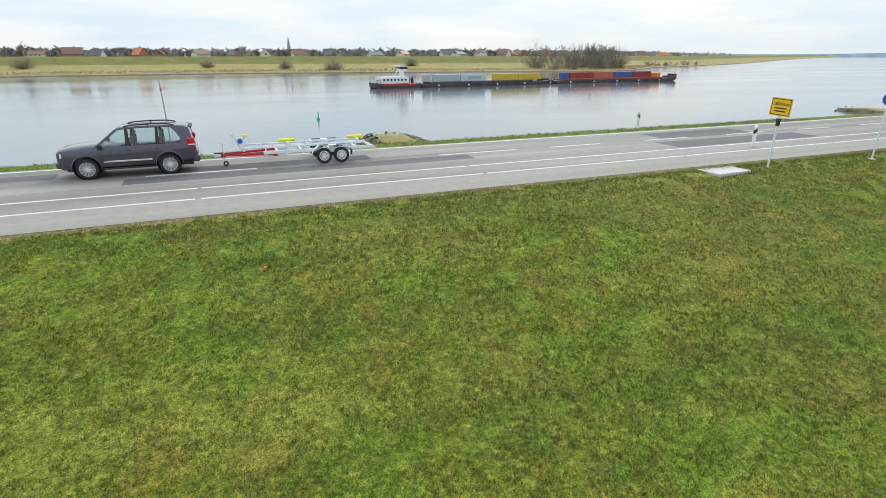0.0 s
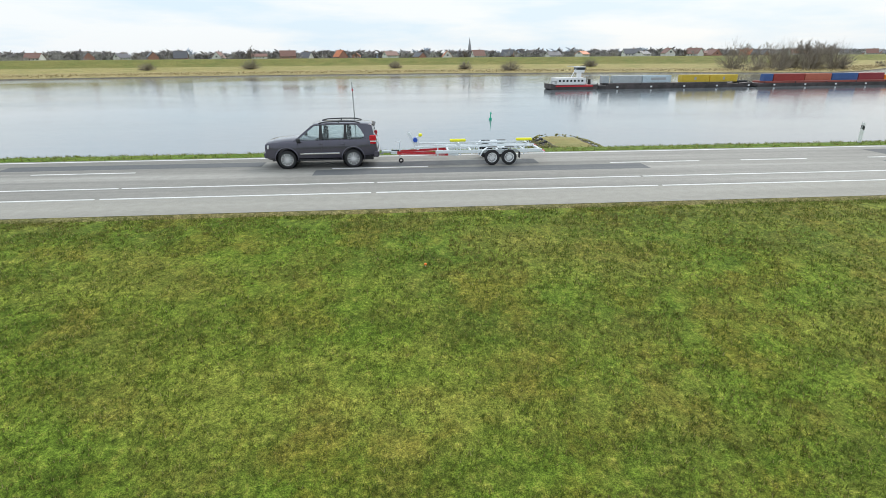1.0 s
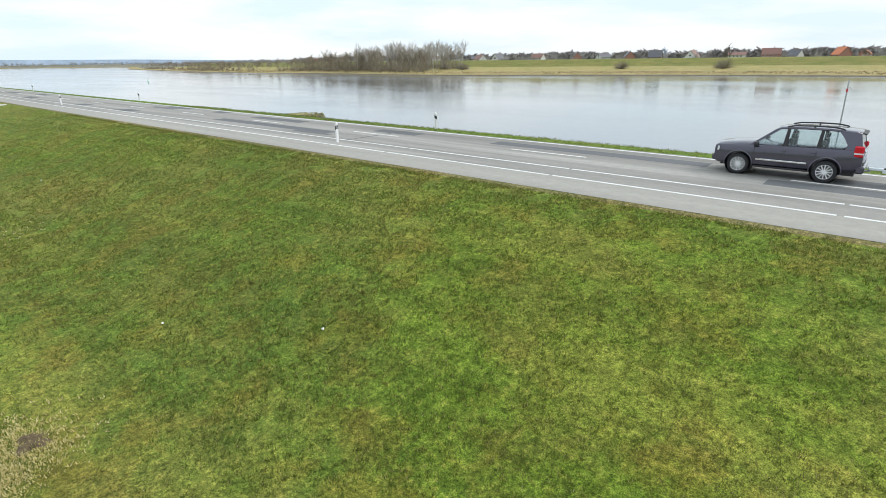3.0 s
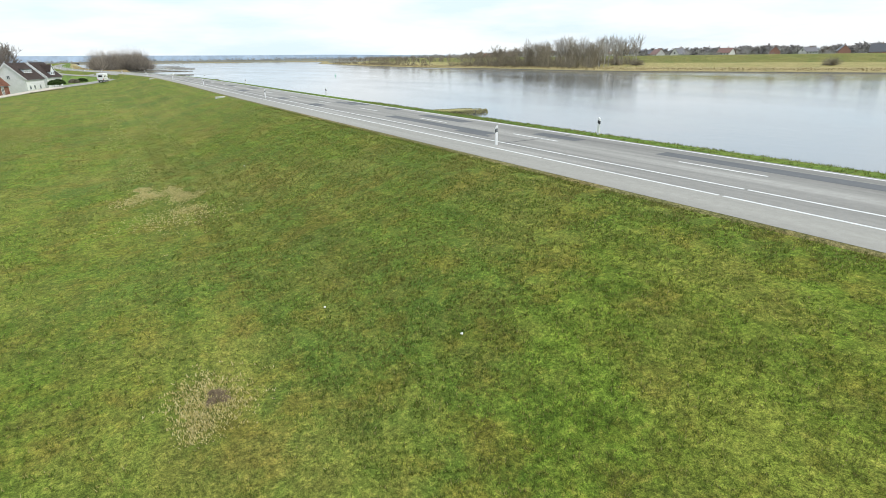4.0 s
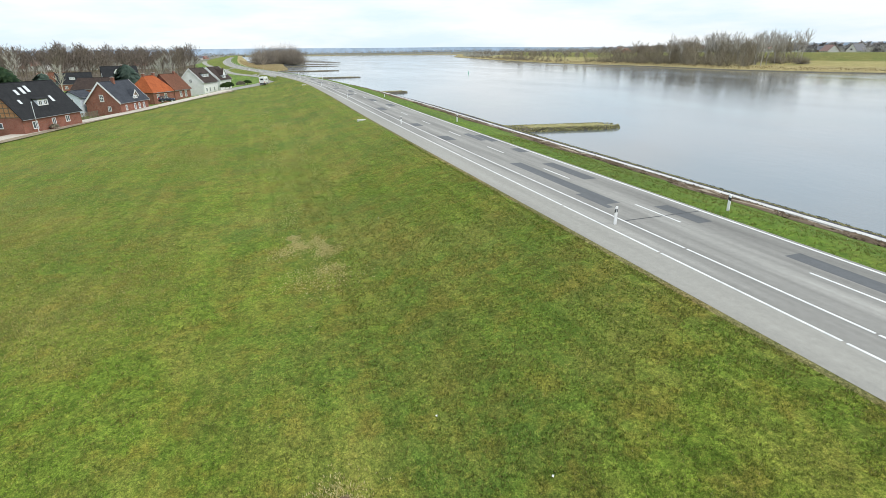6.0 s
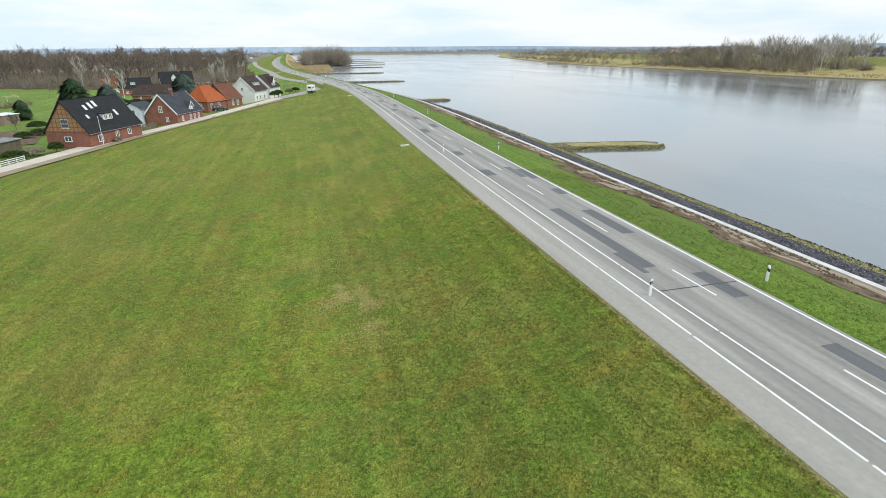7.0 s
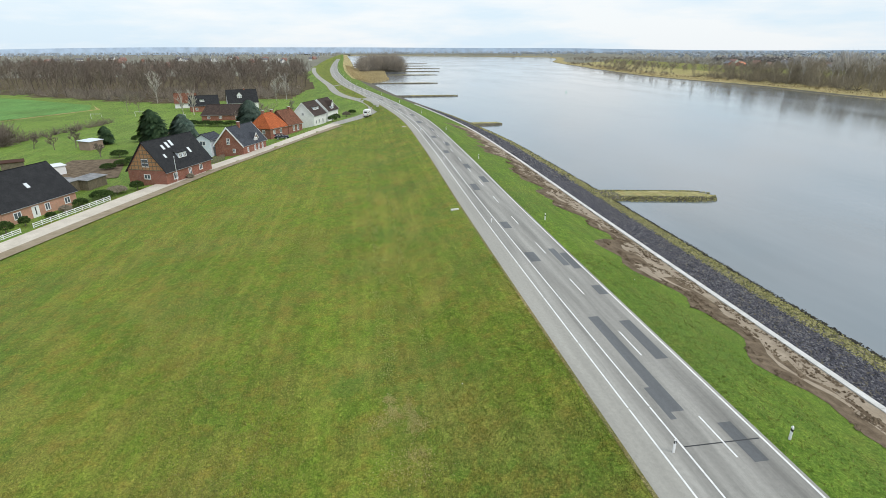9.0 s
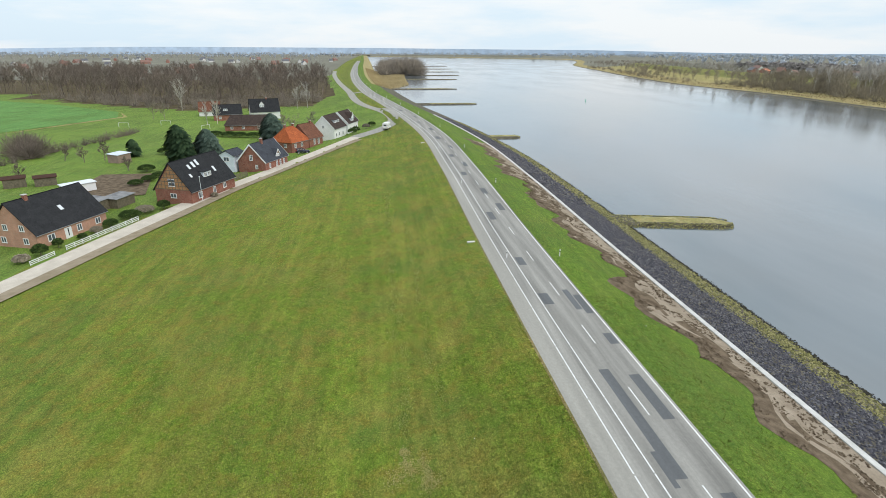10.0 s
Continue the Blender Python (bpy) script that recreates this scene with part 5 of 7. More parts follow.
house(hx, hy, -4.4, ha, 8.0, 9.5, 3.0, 7.7, M_BRICK, M_TILEBROWN, "brick house with a brownish red tiled roof", [(3.0, 1.4, 1.0, 2.0), (5.5, 1.4, 1.0, 2.0)], [(4.7, 4.0, 1.1, 1.5), (3.0, 1.5, 1.0, 1.4)], [], [], [(7.0, 1.0, 0.9)], 0)
hx, hy, ha = front(-221.0, -16.8, -0.95, 0.32)
house(hx, hy, -4.2, ha, 12.5, 9.2, 4.1, 8.8, M_RENDERW, M_TILEDKBROWN, "white rendered house with dormers and a dark brown roof", [(2.0, 1.4, 1.2, 1.4), (5.0, 1.4, 1.2, 1.4), (9.0, 1.4, 1.2, 1.4)], [(4.6, 4.6, 1.0, 1.2)], [], [(6.5, 0.32, 5.5, 1.3, "flat")], [], 0, False, M_FRAME)
hx, hy, ha = front(-236.0, -12.0, -0.95, 0.32)
house(hx, hy, -3.8, ha, 12.0, 9.0, 3.9, 8.4, M_RENDERW, M_TILEDKBROWN, "white rendered house with a gabled dormer behind shrubs", [(3.0, 1.4, 1.2, 1.4), (7.0, 1.4, 1.2, 1.4), (10.0, 1.4, 1.2, 1.4)], [], [], [(6.0, 0.05, 3.2, 1.6, "gable")], [], 0, False, M_FRAME)
hx, hy, ha = front(-258.0, -69.0, -0.05, 1.0)
house(hx, hy, -5.6, ha + 180 - 180, 22.0, 9.0, 2.7, 6.6, M_BRICK, M_TILEDKBROWN, "low brick farmhouse with a dark brown tiled roof", [(3.0, 1.4, 1.2, 1.1), (8.0, 1.4, 1.2, 1.1), (15.0, 1.4, 1.2, 1.1), (19.0, 1.3, 0.9, 2.0)], [], [], [], [], 2.5)
hx, hy, ha = front(-300.0, -66.0, -0.3, 0.95)
house(hx, hy, -5.6, ha, 15.0, 10.0, 4.2, 10.2, M_RENDERW, M_TILEDARK, "white gabled house with a dark roof near the wood", [(3.0, 2.0, 1.2, 1.2), (8.0, 2.0, 1.2, 1.2)], [(5.0, 6.0, 1.0, 1.2)], [], [(6.0, 0.3, 2.2, 1.6, "gable")], [(9, 1.0, 0.8)])
hx, hy, ha = front(-296.0, -84.0, -0.3, 0.95)
house(hx, hy, -5.6, ha, 14.0, 9.0, 3.4, 7.8, M_BRICK, M_TILEDARK, "brick house with a dark roof and a white dormer", [(3.0, 1.6, 1.2, 1.2), (8.0, 1.6, 1.2, 1.2)], [], [], [(6.0, 0.3, 2.2, 1.4, "flat")])
hx, hy, ha = front(-318.0, -98.0, -0.2, 0.98)
house(hx, hy, -5.6, ha, 11.0, 8.0, 3.0, 7.6, M_RENDERW, M_TILEBROWN, "small white gabled house beside birch trees", [(3.0, 1.6, 1.2, 1.2), (7.0, 1.6, 1.0, 1.0)])


# sheds, fences, parked vehicles
def shed(x, y, heading, l, w, h, wall_m, roof_m, label):
    s = empty("shed", pose(x, y, gz(x, y), 0, 0, heading), label, "shed")
    part("body", boxm(0, l, 0, w, -0.3, h), wall_m, s)
    part("roof", slab(bmesh.new(), [(-0.3, -0.3, h + 0.05), (l + 0.3, -0.3, h + 0.05), (l + 0.3, w + 0.3, h + 0.35), (-0.3, w + 0.3, h + 0.35)], (0, 0, 0.1)), roof_m, s)
    part("door", boxm(l * 0.4, l * 0.4 + 0.9, -0.04, 0.02, 0, 1.9), M_TIMBER, s)


M_FELT = worn("grey_roofing_felt", (0.16, 0.165, 0.17), (0.3, 0.3, 0.3), 0.6, 6.0, 0.9)
shed(-121.5, -64.5, 165, 8.0, 4.5, 2.4, M_TIMBER, M_FELT, "dark garage with a flat grey roof")
shed(-128.0, -60.5, 165, 6.0, 3.5, 2.2, M_TIMBER, M_FELT, "low dark shed with a flat grey roof")
shed(-184.0, -84.0, 160, 5.5, 4.0, 2.6, M_BRICK, M_BOARD, "small brick garden shed with a pale roof")
shed(-151.0, -99.0, 120, 5.0, 3.5, 2.3, M_TIMBER, M_TILEBROWN, "brown wooden garden shed")
shed(-152.5, -92.0, 120, 5.0, 3.0, 2.2, M_TIMBER, M_TILEBROWN, "brown wooden garden shed")
shed(-142.0, -79.0, 140, 7.5, 2.6, 2.2, M_FRAME, M_LENS, "small greenhouse with pale glass")

plot = [(-152.5, -81.0), (-166.7, -81.5), (-167.0, -66.9), (-141.0, -59.4), (-137.6, -69.3)]
raw("garden_soil", [(x, y, gz(x, y) + 0.12) for x, y in plot], [(4, 3, 2, 1, 0)], M_DIRT)
tagged(bpy.data.objects["garden_soil"], "bare dug vegetable plot", "soil", "", "structure")


def fence(pts, h, label, mat_, gap=1.8, rails=3):
    f = empty("fence", pose(0, 0, 0), label, "fence")
    for (xa, ya), (xb, yb) in zip(pts, pts[1:]):
        d = Vector((xb - xa, yb - ya, 0))
        n = max(1, round(d.length / gap))
        for i in range(n + 1):
            x, y = xa + d.x * i / n, ya + d.y * i / n
            part("post", boxm(x - 0.05, x + 0.05, y - 0.05, y + 0.05, gz(x, y) - 0.2, gz(x, y) + h, 0.01), mat_, f)
            if i < n:
                x2, y2 = xa + d.x * (i + 1) / n, ya + d.y * (i + 1) / n
                for r in range(rails):
                    zr = h * (r + 0.6) / rails
                    q = [(x, y, gz(x, y) + zr + 0.06), (x2, y2, gz(x2, y2) + zr + 0.06), (x2, y2, gz(x2, y2) + zr - 0.06), (x, y, gz(x, y) + zr - 0.06)]
                    part("slat", slab(bmesh.new(), q, (0.01, 0.04, 0)), mat_, f)
    return f


fence([(-99.8, -57.6), (-117.0, -51.6)], 1.0, "low white wooden garden fence beside the street", M_FRAME)
fence([(-92.5, -59.8), (-97.2, -58.3)], 0.9, "low white wooden garden gate beside the street", M_FRAME)
fence([(-150.0, -41.5), (-158.0, -37.5)], 1.6, "dark wooden garden screen beside the street", M_TIMBER, 1.0, 8)

lamp = empty("street_lamp", pose(-131.5, -42.4, gz(-131.5, -42.4), 0, 0, 20), "grey steel street lamp with a slim head", "street lamp")
part("pole", tube(bmesh.new(), (0, 0, -0.3), (0, 0, 6.0), 0.07, 0.045), M_GALV, lamp)
part("lamp_head", boxm(-0.1, 0.7, -0.1, 0.1, 5.95, 6.08, 0.03), M_GALV, lamp)

suv(pose(-190.3, -25.7, gz(-190.3, -25.7) + 0.02, 0, 0, 100), "dark blue estate car parked beside a brick house", M_CARBLUE)


def camper(m):
    c = empty("camper_van", m, "white motorhome standing on the lane", "camper van")
    part("cabin", boxm(-3.0, 1.6, -1.1, 1.1, 0.6, 2.9, 0.12), M_WHITE, c)
    part("alcove", boxm(1.4, 2.6, -1.05, 1.05, 1.9, 2.85, 0.2), M_WHITE, c)
    part("cab", loft(bmesh.new(), [[(1.6, -1, 0.5), (1.6, 1, 0.5), (1.6, 0.9, 1.95), (1.6, -0.9, 1.95)], [(2.5, -1, 0.5), (2.5, 1, 0.5), (2.3, 0.85, 1.9), (2.3, -0.85, 1.9)], [(3.2, -0.95, 0.5), (3.2, 0.95, 0.5), (3.1, 0.85, 1.1), (3.1, -0.85, 1.1)]]), M_WHITE, c)
    part("rear_window", boxm(-3.03, -2.99, -0.6, 0.6, 1.7, 2.3), M_DARKGLASS, c)
    for sy in (-1, 1):
        for x in (-2.2, -0.2):
            part("side_window", boxm(x - 0.45, x + 0.45, sy * 1.105 - 0.015, sy * 1.105 + 0.015, 1.65, 2.2), M_DARKGLASS, c)
        part("stripe", boxm(-2.9, 1.5, sy * 1.1 - 0.01, sy * 1.1 + 0.01, 1.2, 1.3), M_STEEL, c)
        part("tail_lamp", boxm(-3.03, -2.98, sy * 0.9 - 0.1, sy * 0.9 + 0.1, 0.8, 1.2), M_TAIL, c)
        for x in (-1.6, 2.3):
            wheel(c, x, sy * 0.95, 0.34, 0.2, sy, 5)
    part("chassis", boxm(-2.9, 2.8, -0.9, 0.9, 0.35, 0.65), M_BLACK, c)
    return c


camper(pose(-231.5, 4.5, -2.0, 0, 0, 165))
for i in range(3):
    gl = empty("goal", pose((-281.2, -263.0, -275.0)[i], (-103.0, -79.0, -120.0)[i], -5.55, 0, 0, (80, 150, 80)[i]), "white football goal frame on a meadow", "goal", "goals on the meadow")
    bm = bmesh.new()
    tube(bm, (-2.5, 0, 0), (-2.5, 0, 2.2), 0.06)
    tube(bm, (2.5, 0, 0), (2.5, 0, 2.2), 0.06)
    tube(bm, (-2.5, 0, 2.2), (2.5, 0, 2.2), 0.06)
    part("frame", bm, M_FRAME, gl)

# ---- trees, woods, shrubs ----
def bark_mat(name, c1, c2):
    m, n, l, b = mat(name, 0.9, 0, 0.15)
    c = ramp(n, l, island(n), [(0.0, c1), (1.0, c2)])
    f = noise_tex(n, l, position(n), 0.09, 3)
    l.new(mix(n, l, 0.6, c, ramp(n, l, f, [(0.3, (0.6, 0.6, 0.62)), (0.7, (1.4, 1.35, 1.25))]), "MULTIPLY"), b.inputs["Base Color"])
    return m


M_BARK = bark_mat("bare_brown_branches", (0.12, 0.1, 0.085), (0.25, 0.21, 0.175))
M_BARKGREY = bark_mat("bare_grey_branches", (0.2, 0.175, 0.145), (0.34, 0.3, 0.25))
# far trees and belt: bark paled and greyed, distance haze put into the colour
M_BARKFAR = bark_mat("far_hazed_branches", (0.3, 0.29, 0.285), (0.44, 0.42, 0.4))
M_BARKBELT = bark_mat("belt_hazed_branches", (0.2, 0.19, 0.185), (0.32, 0.3, 0.29))
# blue-grey aerial haze is mixed into this bark colour
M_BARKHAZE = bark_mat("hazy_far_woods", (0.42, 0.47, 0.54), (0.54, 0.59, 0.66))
M_BIRCH = bark_mat("pale_birch_bark", (0.38, 0.36, 0.33), (0.52, 0.5, 0.46))
M_WILLOW = bark_mat("olive_willow_twigs", (0.21, 0.185, 0.14), (0.35, 0.31, 0.24))
M_NEEDLE = bark_mat("dark_conifer_needles", (0.02, 0.045, 0.022), (0.06, 0.1, 0.045))
M_NEEDLEBLUE = bark_mat("blue_green_needles", (0.045, 0.075, 0.06), (0.1, 0.14, 0.11))
M_HEDGE = bark_mat("evergreen_leaves", (0.02, 0.045, 0.012), (0.07, 0.11, 0.03))
M_REED = bark_mat("dry_reed_stems", (0.3, 0.24, 0.12), (0.46, 0.38, 0.22))


def spikes(P, Q, r0, r1):
    """Three-sided pointed twigs from P to a little past Q."""
    v, _ = prisms(P, Q, r0, r1)
    v = v.reshape(-1, 6, 3)
    tip = v[:, 3:].mean(1) + (v[:, 3:].mean(1) - v[:, :3].mean(1)) * 0.25
    v = np.concatenate([v[:, :3], tip[:, None]], 1)
    f = np.array([[0, 1, 3], [1, 2, 3], [2, 0, 3]])
    return v.reshape(-1, 3), (f[None] + (np.arange(len(v)) * 4)[:, None, None]).reshape(-1, 3)


def prisms(P, Q, r0, r1):
    """Three-sided tapered sticks from P to Q."""
    P, Q, r0, r1 = (np.asarray(a, float) for a in (P, Q, r0, r1))
    d = Q - P
    d = d / np.maximum(np.linalg.norm(d, axis=1, keepdims=True), 1e-6)
    ref = np.where(np.abs(d[:, 2:3]) > 0.9, np.array([[1.0, 0, 0]]), np.array([[0, 0, 1.0]]))
    a = np.cross(d, ref)
    a /= np.linalg.norm(a, axis=1, keepdims=True)
    b = np.cross(d, a)
    v = np.zeros((len(P), 6, 3))
    for k in range(3):
        o = a * math.cos(2.0944 * k) + b * math.sin(2.0944 * k)
        v[:, k] = P + o * r0[:, None]
        v[:, 3 + k] = Q + o * r1[:, None]
    f = np.array([[0, 1, 4, 3], [1, 2, 5, 4], [2, 0, 3, 5]])
    F = (f[None] + (np.arange(len(P)) * 6)[:, None, None]).reshape(-1, 4)
    return v.reshape(-1, 3), F


def bare_tree(seed, h, spread=0.35, levels=4, kids=5, trunk=0.3, lean=0.25, twig=0.03, multi=1):
    """Sticks of a leafless tree of height h."""
    r = random.Random(seed)
    P, Q, A, B, L = [], [], [], [], []
    def grow(p, d, length, rad, lev):
        q = p + d * length
        P.append(p[:]); Q.append(q[:]); A.append(rad); B.append(max(rad * 0.62, twig * 0.7)); L.append(lev)
        if lev >= levels:
            return
        n = kids if lev else kids + 2
        for i in range(n):
            t = 0.35 + 0.65 * (i + r.random()) / n if lev else 0.3 + 0.7 * (i + r.random()) / n
            a = r.random() * 6.283
            side = Vector((math.cos(a), math.sin(a), 0))
            up = 0.45 + 0.35 * r.random()
            e = (d * up + side * (spread + 0.45 * r.random()) + Vector((0, 0, 0.28))).normalized()
            grow(p + d * length * t, e, length * (0.46 + 0.2 * r.random()) * (1.0 if lev else 0.85), max(rad * 0.5, twig), lev + 1)
    for k in range(multi):
        d0 = Vector((r.uniform(-lean, lean), r.uniform(-lean, lean), 1)).normalized()
        grow(Vector((r.uniform(-0.3, 0.3) * (multi > 1), r.uniform(-0.3, 0.3) * (multi > 1), -0.3)), d0, h * 0.52, trunk * (0.6 if multi > 1 else 1), 0)
    return np.array(P), np.array(Q), np.array(A), np.array(B), np.array(L)


def dome_bush(seed, h, wide=1.0, stems=90, twigs=5, rad=0.02):
    """Sticks of a rounded leafless bush."""
    r = random.Random(seed)
    P, Q, A, B, L = [], [], [], [], []
    for i in range(stems):
        a, c = r.random() * 6.283, r.uniform(0.08, 1.0)
        s = math.sqrt(1 - c * c)
        d = Vector((s * math.cos(a) * wide * 0.75, s * math.sin(a) * wide * 0.75, c))
        p = Vector((r.gauss(0, 0.12), r.gauss(0, 0.12), 0)) * h * 0.5
        q = p + d * h * r.uniform(0.6, 0.95)
        P.append(p[:]); Q.append(q[:]); A.append(rad * 1.8); B.append(rad); L.append(0 if i % 9 == 0 else 1)
        for k in range(twigs):
            t = r.uniform(0.35, 1.0)
            o = p + (q - p) * t
            e = (d.normalized() + Vector((r.gauss(0, 0.45), r.gauss(0, 0.45), r.gauss(0.1, 0.35)))).normalized()
            P.append(o[:]); Q.append((o + e * h * r.uniform(0.12, 0.3))[:]); A.append(rad * 0.9); B.append(rad * 0.5); L.append(1)
    return np.array(P), np.array(Q), np.array(A), np.array(B), np.array(L)


def stick_mesh(name, sticks, pick=None):
    P, Q, A, B, L = sticks
    if pick is not None:
        P, Q, A, B = P[pick], Q[pick], A[pick], B[pick]
    v, f = prisms(P, Q, A, B)
    me = bpy.data.meshes.new(name)
    me.from_pydata(v.tolist(), [], f.tolist())
    me.update()
    return me


def tree(x, y, h, seed, label, bark=None, name="tree", group="", **k):
    t = empty(name, pose(x, y, gz(x, y), 0, 0, seed * 37), label, "tree", group)
    s = dome_bush(seed, h, **k) if name == "bush" else bare_tree(seed, h, **k)
    part("trunk", stick_mesh("trunk", s, s[4] == 0), bark or M_BARK, t)
    part("crown", stick_mesh("crown", s, s[4] > 0), bark or M_BARK, t)
    return t


def forest(name, spots, kinds, material, label):
    """A wood of many leafless trees in one mesh. spots: x, y, z, height."""
    V, F, o = [], [], 0
    for i, (x, y, z, h) in enumerate(spots):
        v, f, h0 = kinds[i % len(kinds)]
        a = random.random() * 6.283
        c, s = math.cos(a), math.sin(a)
        w = v * (h / h0)
        V.append(np.stack([w[:, 0] * c - w[:, 1] * s + x, w[:, 0] * s + w[:, 1] * c + y, w[:, 2] + z], -1))
        F.append(f + o)
        o += len(v)
    ob = raw(name, np.concatenate(V).tolist(), np.concatenate(F).tolist(), material)
    return tagged(ob, label, "woods", "", "stuff")


def kind(seed, h, **k):
    s = bare_tree(seed, h, **k)
    v, f = spikes(*s[:4])
    return v, f, h


random.seed(11)
WOOD = [kind(s, 24, spread=0.34, levels=4, kids=4, trunk=0.28, lean=0.1, twig=0.072) for s in (1, 2, 3, 4, 5)]
BUSHY = [(*spikes(*dome_bush(s, 8, 0.85, 62, 5, 0.03)[:4]), 8) for s in (11, 12, 13)]
LOWBUSH = [(*spikes(*dome_bush(s, 8, 0.95, 34, 4, 0.05)[:4]), 8) for s in (14, 15, 16)]
SLIM = [kind(s, 18, spread=0.62, levels=2, kids=7, trunk=0.3, lean=0.15, twig=0.14) for s in (21, 22, 23, 24, 25)]
POPLAR = [kind(s, 30, spread=0.16, levels=3, kids=5, trunk=0.4, lean=0.05, twig=0.09) for s in (26, 27, 28)]
HEAPS = [kind(s, 14, spread=0.95, levels=2, kids=8, trunk=0.6, lean=0.3, twig=0.6) for s in (31, 32, 33, 34, 35)]


def in_wood(x, y):
    """The wood behind the village."""
    edge = np.interp(y, [-700, -314, -237, -144, -120, -42, -36], [-640, -506, -430, -365, -352, -372, -420])
    return x < edge and y < float(street_y(x)) - 16


spots = []
while len(spots) < 430:
    x, y = random.uniform(-760, -345), random.uniform(-420, -36)
    if in_wood(x, y) and (x > -520 or random.random() < 0.45):
        spots.append((x, y, gz(x, y), random.uniform(20, 29) * (0.9 if y > -80 else 1.0)))
forest("woodland", spots, WOOD, M_BARK, "bare brown deciduous wood behind the village")
spots = []
while len(spots) < 260:
    x, y = random.uniform(-460, -335), random.uniform(-330, -40)
    if in_wood(x - 10, y) and not in_wood(x - 90, y) or in_wood(x, y):
        spots.append((x, y, gz(x, y), random.uniform(3, 8)))
forest("undergrowth", spots, LOWBUSH, M_BARKGREY, "bare undergrowth at the edge of the wood")

# the wooded fields and villages beyond, left of the river
spots = [(random.uniform(-3600, -760), 0, 0, 0) for _ in range(1200)]
spots = [(x, random.uniform(-3200, float(street_y(x)) - 40), -5.5, random.uniform(10, 19)) for x, _, _, _ in spots]
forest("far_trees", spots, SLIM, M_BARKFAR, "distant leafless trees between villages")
spots = [(x, float(far_bank(x)) + random.uniform(132, 340), -4, random.uniform(10, 20)) for x in (random.uniform(-1150, 1150) for _ in range(900))]
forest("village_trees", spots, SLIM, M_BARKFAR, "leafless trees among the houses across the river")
spots = [(x, float(far_bank(x)) + random.uniform(350, 1500), -4, random.uniform(18, 30)) for x in (random.uniform(-2600, 2400) for _ in range(700))]
belt = [(x, float(far_bank(x)) + random.uniform(250, 340), -4, random.uniform(18, 25)) for x in (random.uniform(-1000, 1000) for _ in range(1000))]
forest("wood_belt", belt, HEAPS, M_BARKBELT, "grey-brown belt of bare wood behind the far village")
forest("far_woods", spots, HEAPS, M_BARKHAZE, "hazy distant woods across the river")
spots = [(x, y, -5, random.uniform(18, 30)) for x, y in ((random.uniform(-4300, -2400), random.uniform(-3000, 3000)) for _ in range(1000)) if y < bend(x) - 20 or y > far_bank(x) + 15]
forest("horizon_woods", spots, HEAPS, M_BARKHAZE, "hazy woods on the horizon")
spots = [(x, float(far_bank(x)) + random.uniform(40, 300), -5, random.uniform(10, 19)) for x in (random.uniform(-1500, -620) for _ in range(380))]
forest("opposite_woods", spots, SLIM, M_BARKGREY, "bare riverside wood on the opposite bank")
spots = [(x, float(far_bank(x)) + random.uniform(22, 95), -6.0, random.uniform(12, 20) + 8 * min(1, (x + 590) / 90)) for x in (random.uniform(-600, -345) for _ in range(210))]
poplars = [(x, float(far_bank(x)) + random.uniform(35, 95), -5.5, random.uniform(27, 35)) for x in (random.uniform(-475, -345) for _ in range(46))]
forest("poplar_row", poplars, POPLAR, M_BIRCH, "tall pale bare poplars in a copse on the opposite bank")
spots += [(x, float(far_bank(x)) + random.uniform(25, 90), -6.0, random.uniform(9, 17)) for x in (random.uniform(-980, -760) for _ in range(70))]
forest("copse_trees", [q for q in spots if random.random() < 0.62], WOOD, M_WILLOW, "grey-brown bare trees of a copse on the opposite bank")
spots = [(x, y, z, h * 0.5) for x, y, z, h in spots]
forest("willow_copse", spots, LOWBUSH, M_WILLOW, "olive-brown bare willow copse on the opposite bank")
spots = [(x, float(far_bank(x)) + random.uniform(8, 40), -6.6, random.uniform(4, 7)) for x in (random.uniform(-1250, -640) for _ in range(90))]
forest("bank_bushes", spots, BUSHY, M_WILLOW, "bare bushes along the opposite bank")
spots = [(random.uniform(250, 345), 0, 0, 0) for _ in range(60)]
spots = [(x, float(far_bank(x)) + random.uniform(15, 50), -6.6, random.uniform(12, 26)) for x, _, _, _ in spots] + [(x, float(far_bank(x)) + random.uniform(5, 22), -6.8, random.uniform(3, 7)) for x in (random.uniform(420, 560) for _ in range(40))]
forest("headland_bushes", spots, WOOD[:2] + BUSHY[:1], M_BARKGREY, "bare bushes on the headland across the river")
spots = [(random.uniform(-1120, -860), random.uniform(8, 78), -6.5, random.uniform(17, 32)) for _ in range(90)]
forest("island_trees", spots, BUSHY, M_BARKGREY, "bare bushes on the reedy shore upstream")

for i, (x, v) in enumerate(((-118, 60), (-2, 55), (88, 22), (-192, 60), (-330, 58), (-355, 62), (160, 60), (55, 40))):
    y = float(far_bank(x)) + v
    tree(x, y, 9.0 if i in (0, 2) else 7.0, 50 + i, "bare rounded bush on the opposite river meadow", M_BARKGREY, "bush", "bushes on the river meadow", wide=1.5, stems=170, twigs=6, rad=0.035)
for i, (x, v, h) in enumerate(((-140, 150, 19), (-40, 155, 15), (66, 150, 17), (152, 165, 13), (-310, 170, 14), (270, 150, 14), (-235, 150, 16), (15, 160, 12), (115, 155, 15), (210, 150, 13), (330, 150, 15))):
    tree(x, float(far_bank(x)) + v, h, 70 + i, "tall bare tree behind the opposite dike", M_BARK, "tree", "trees behind the dike", spread=0.4, levels=4, kids=4, trunk=0.4, twig=0.09)


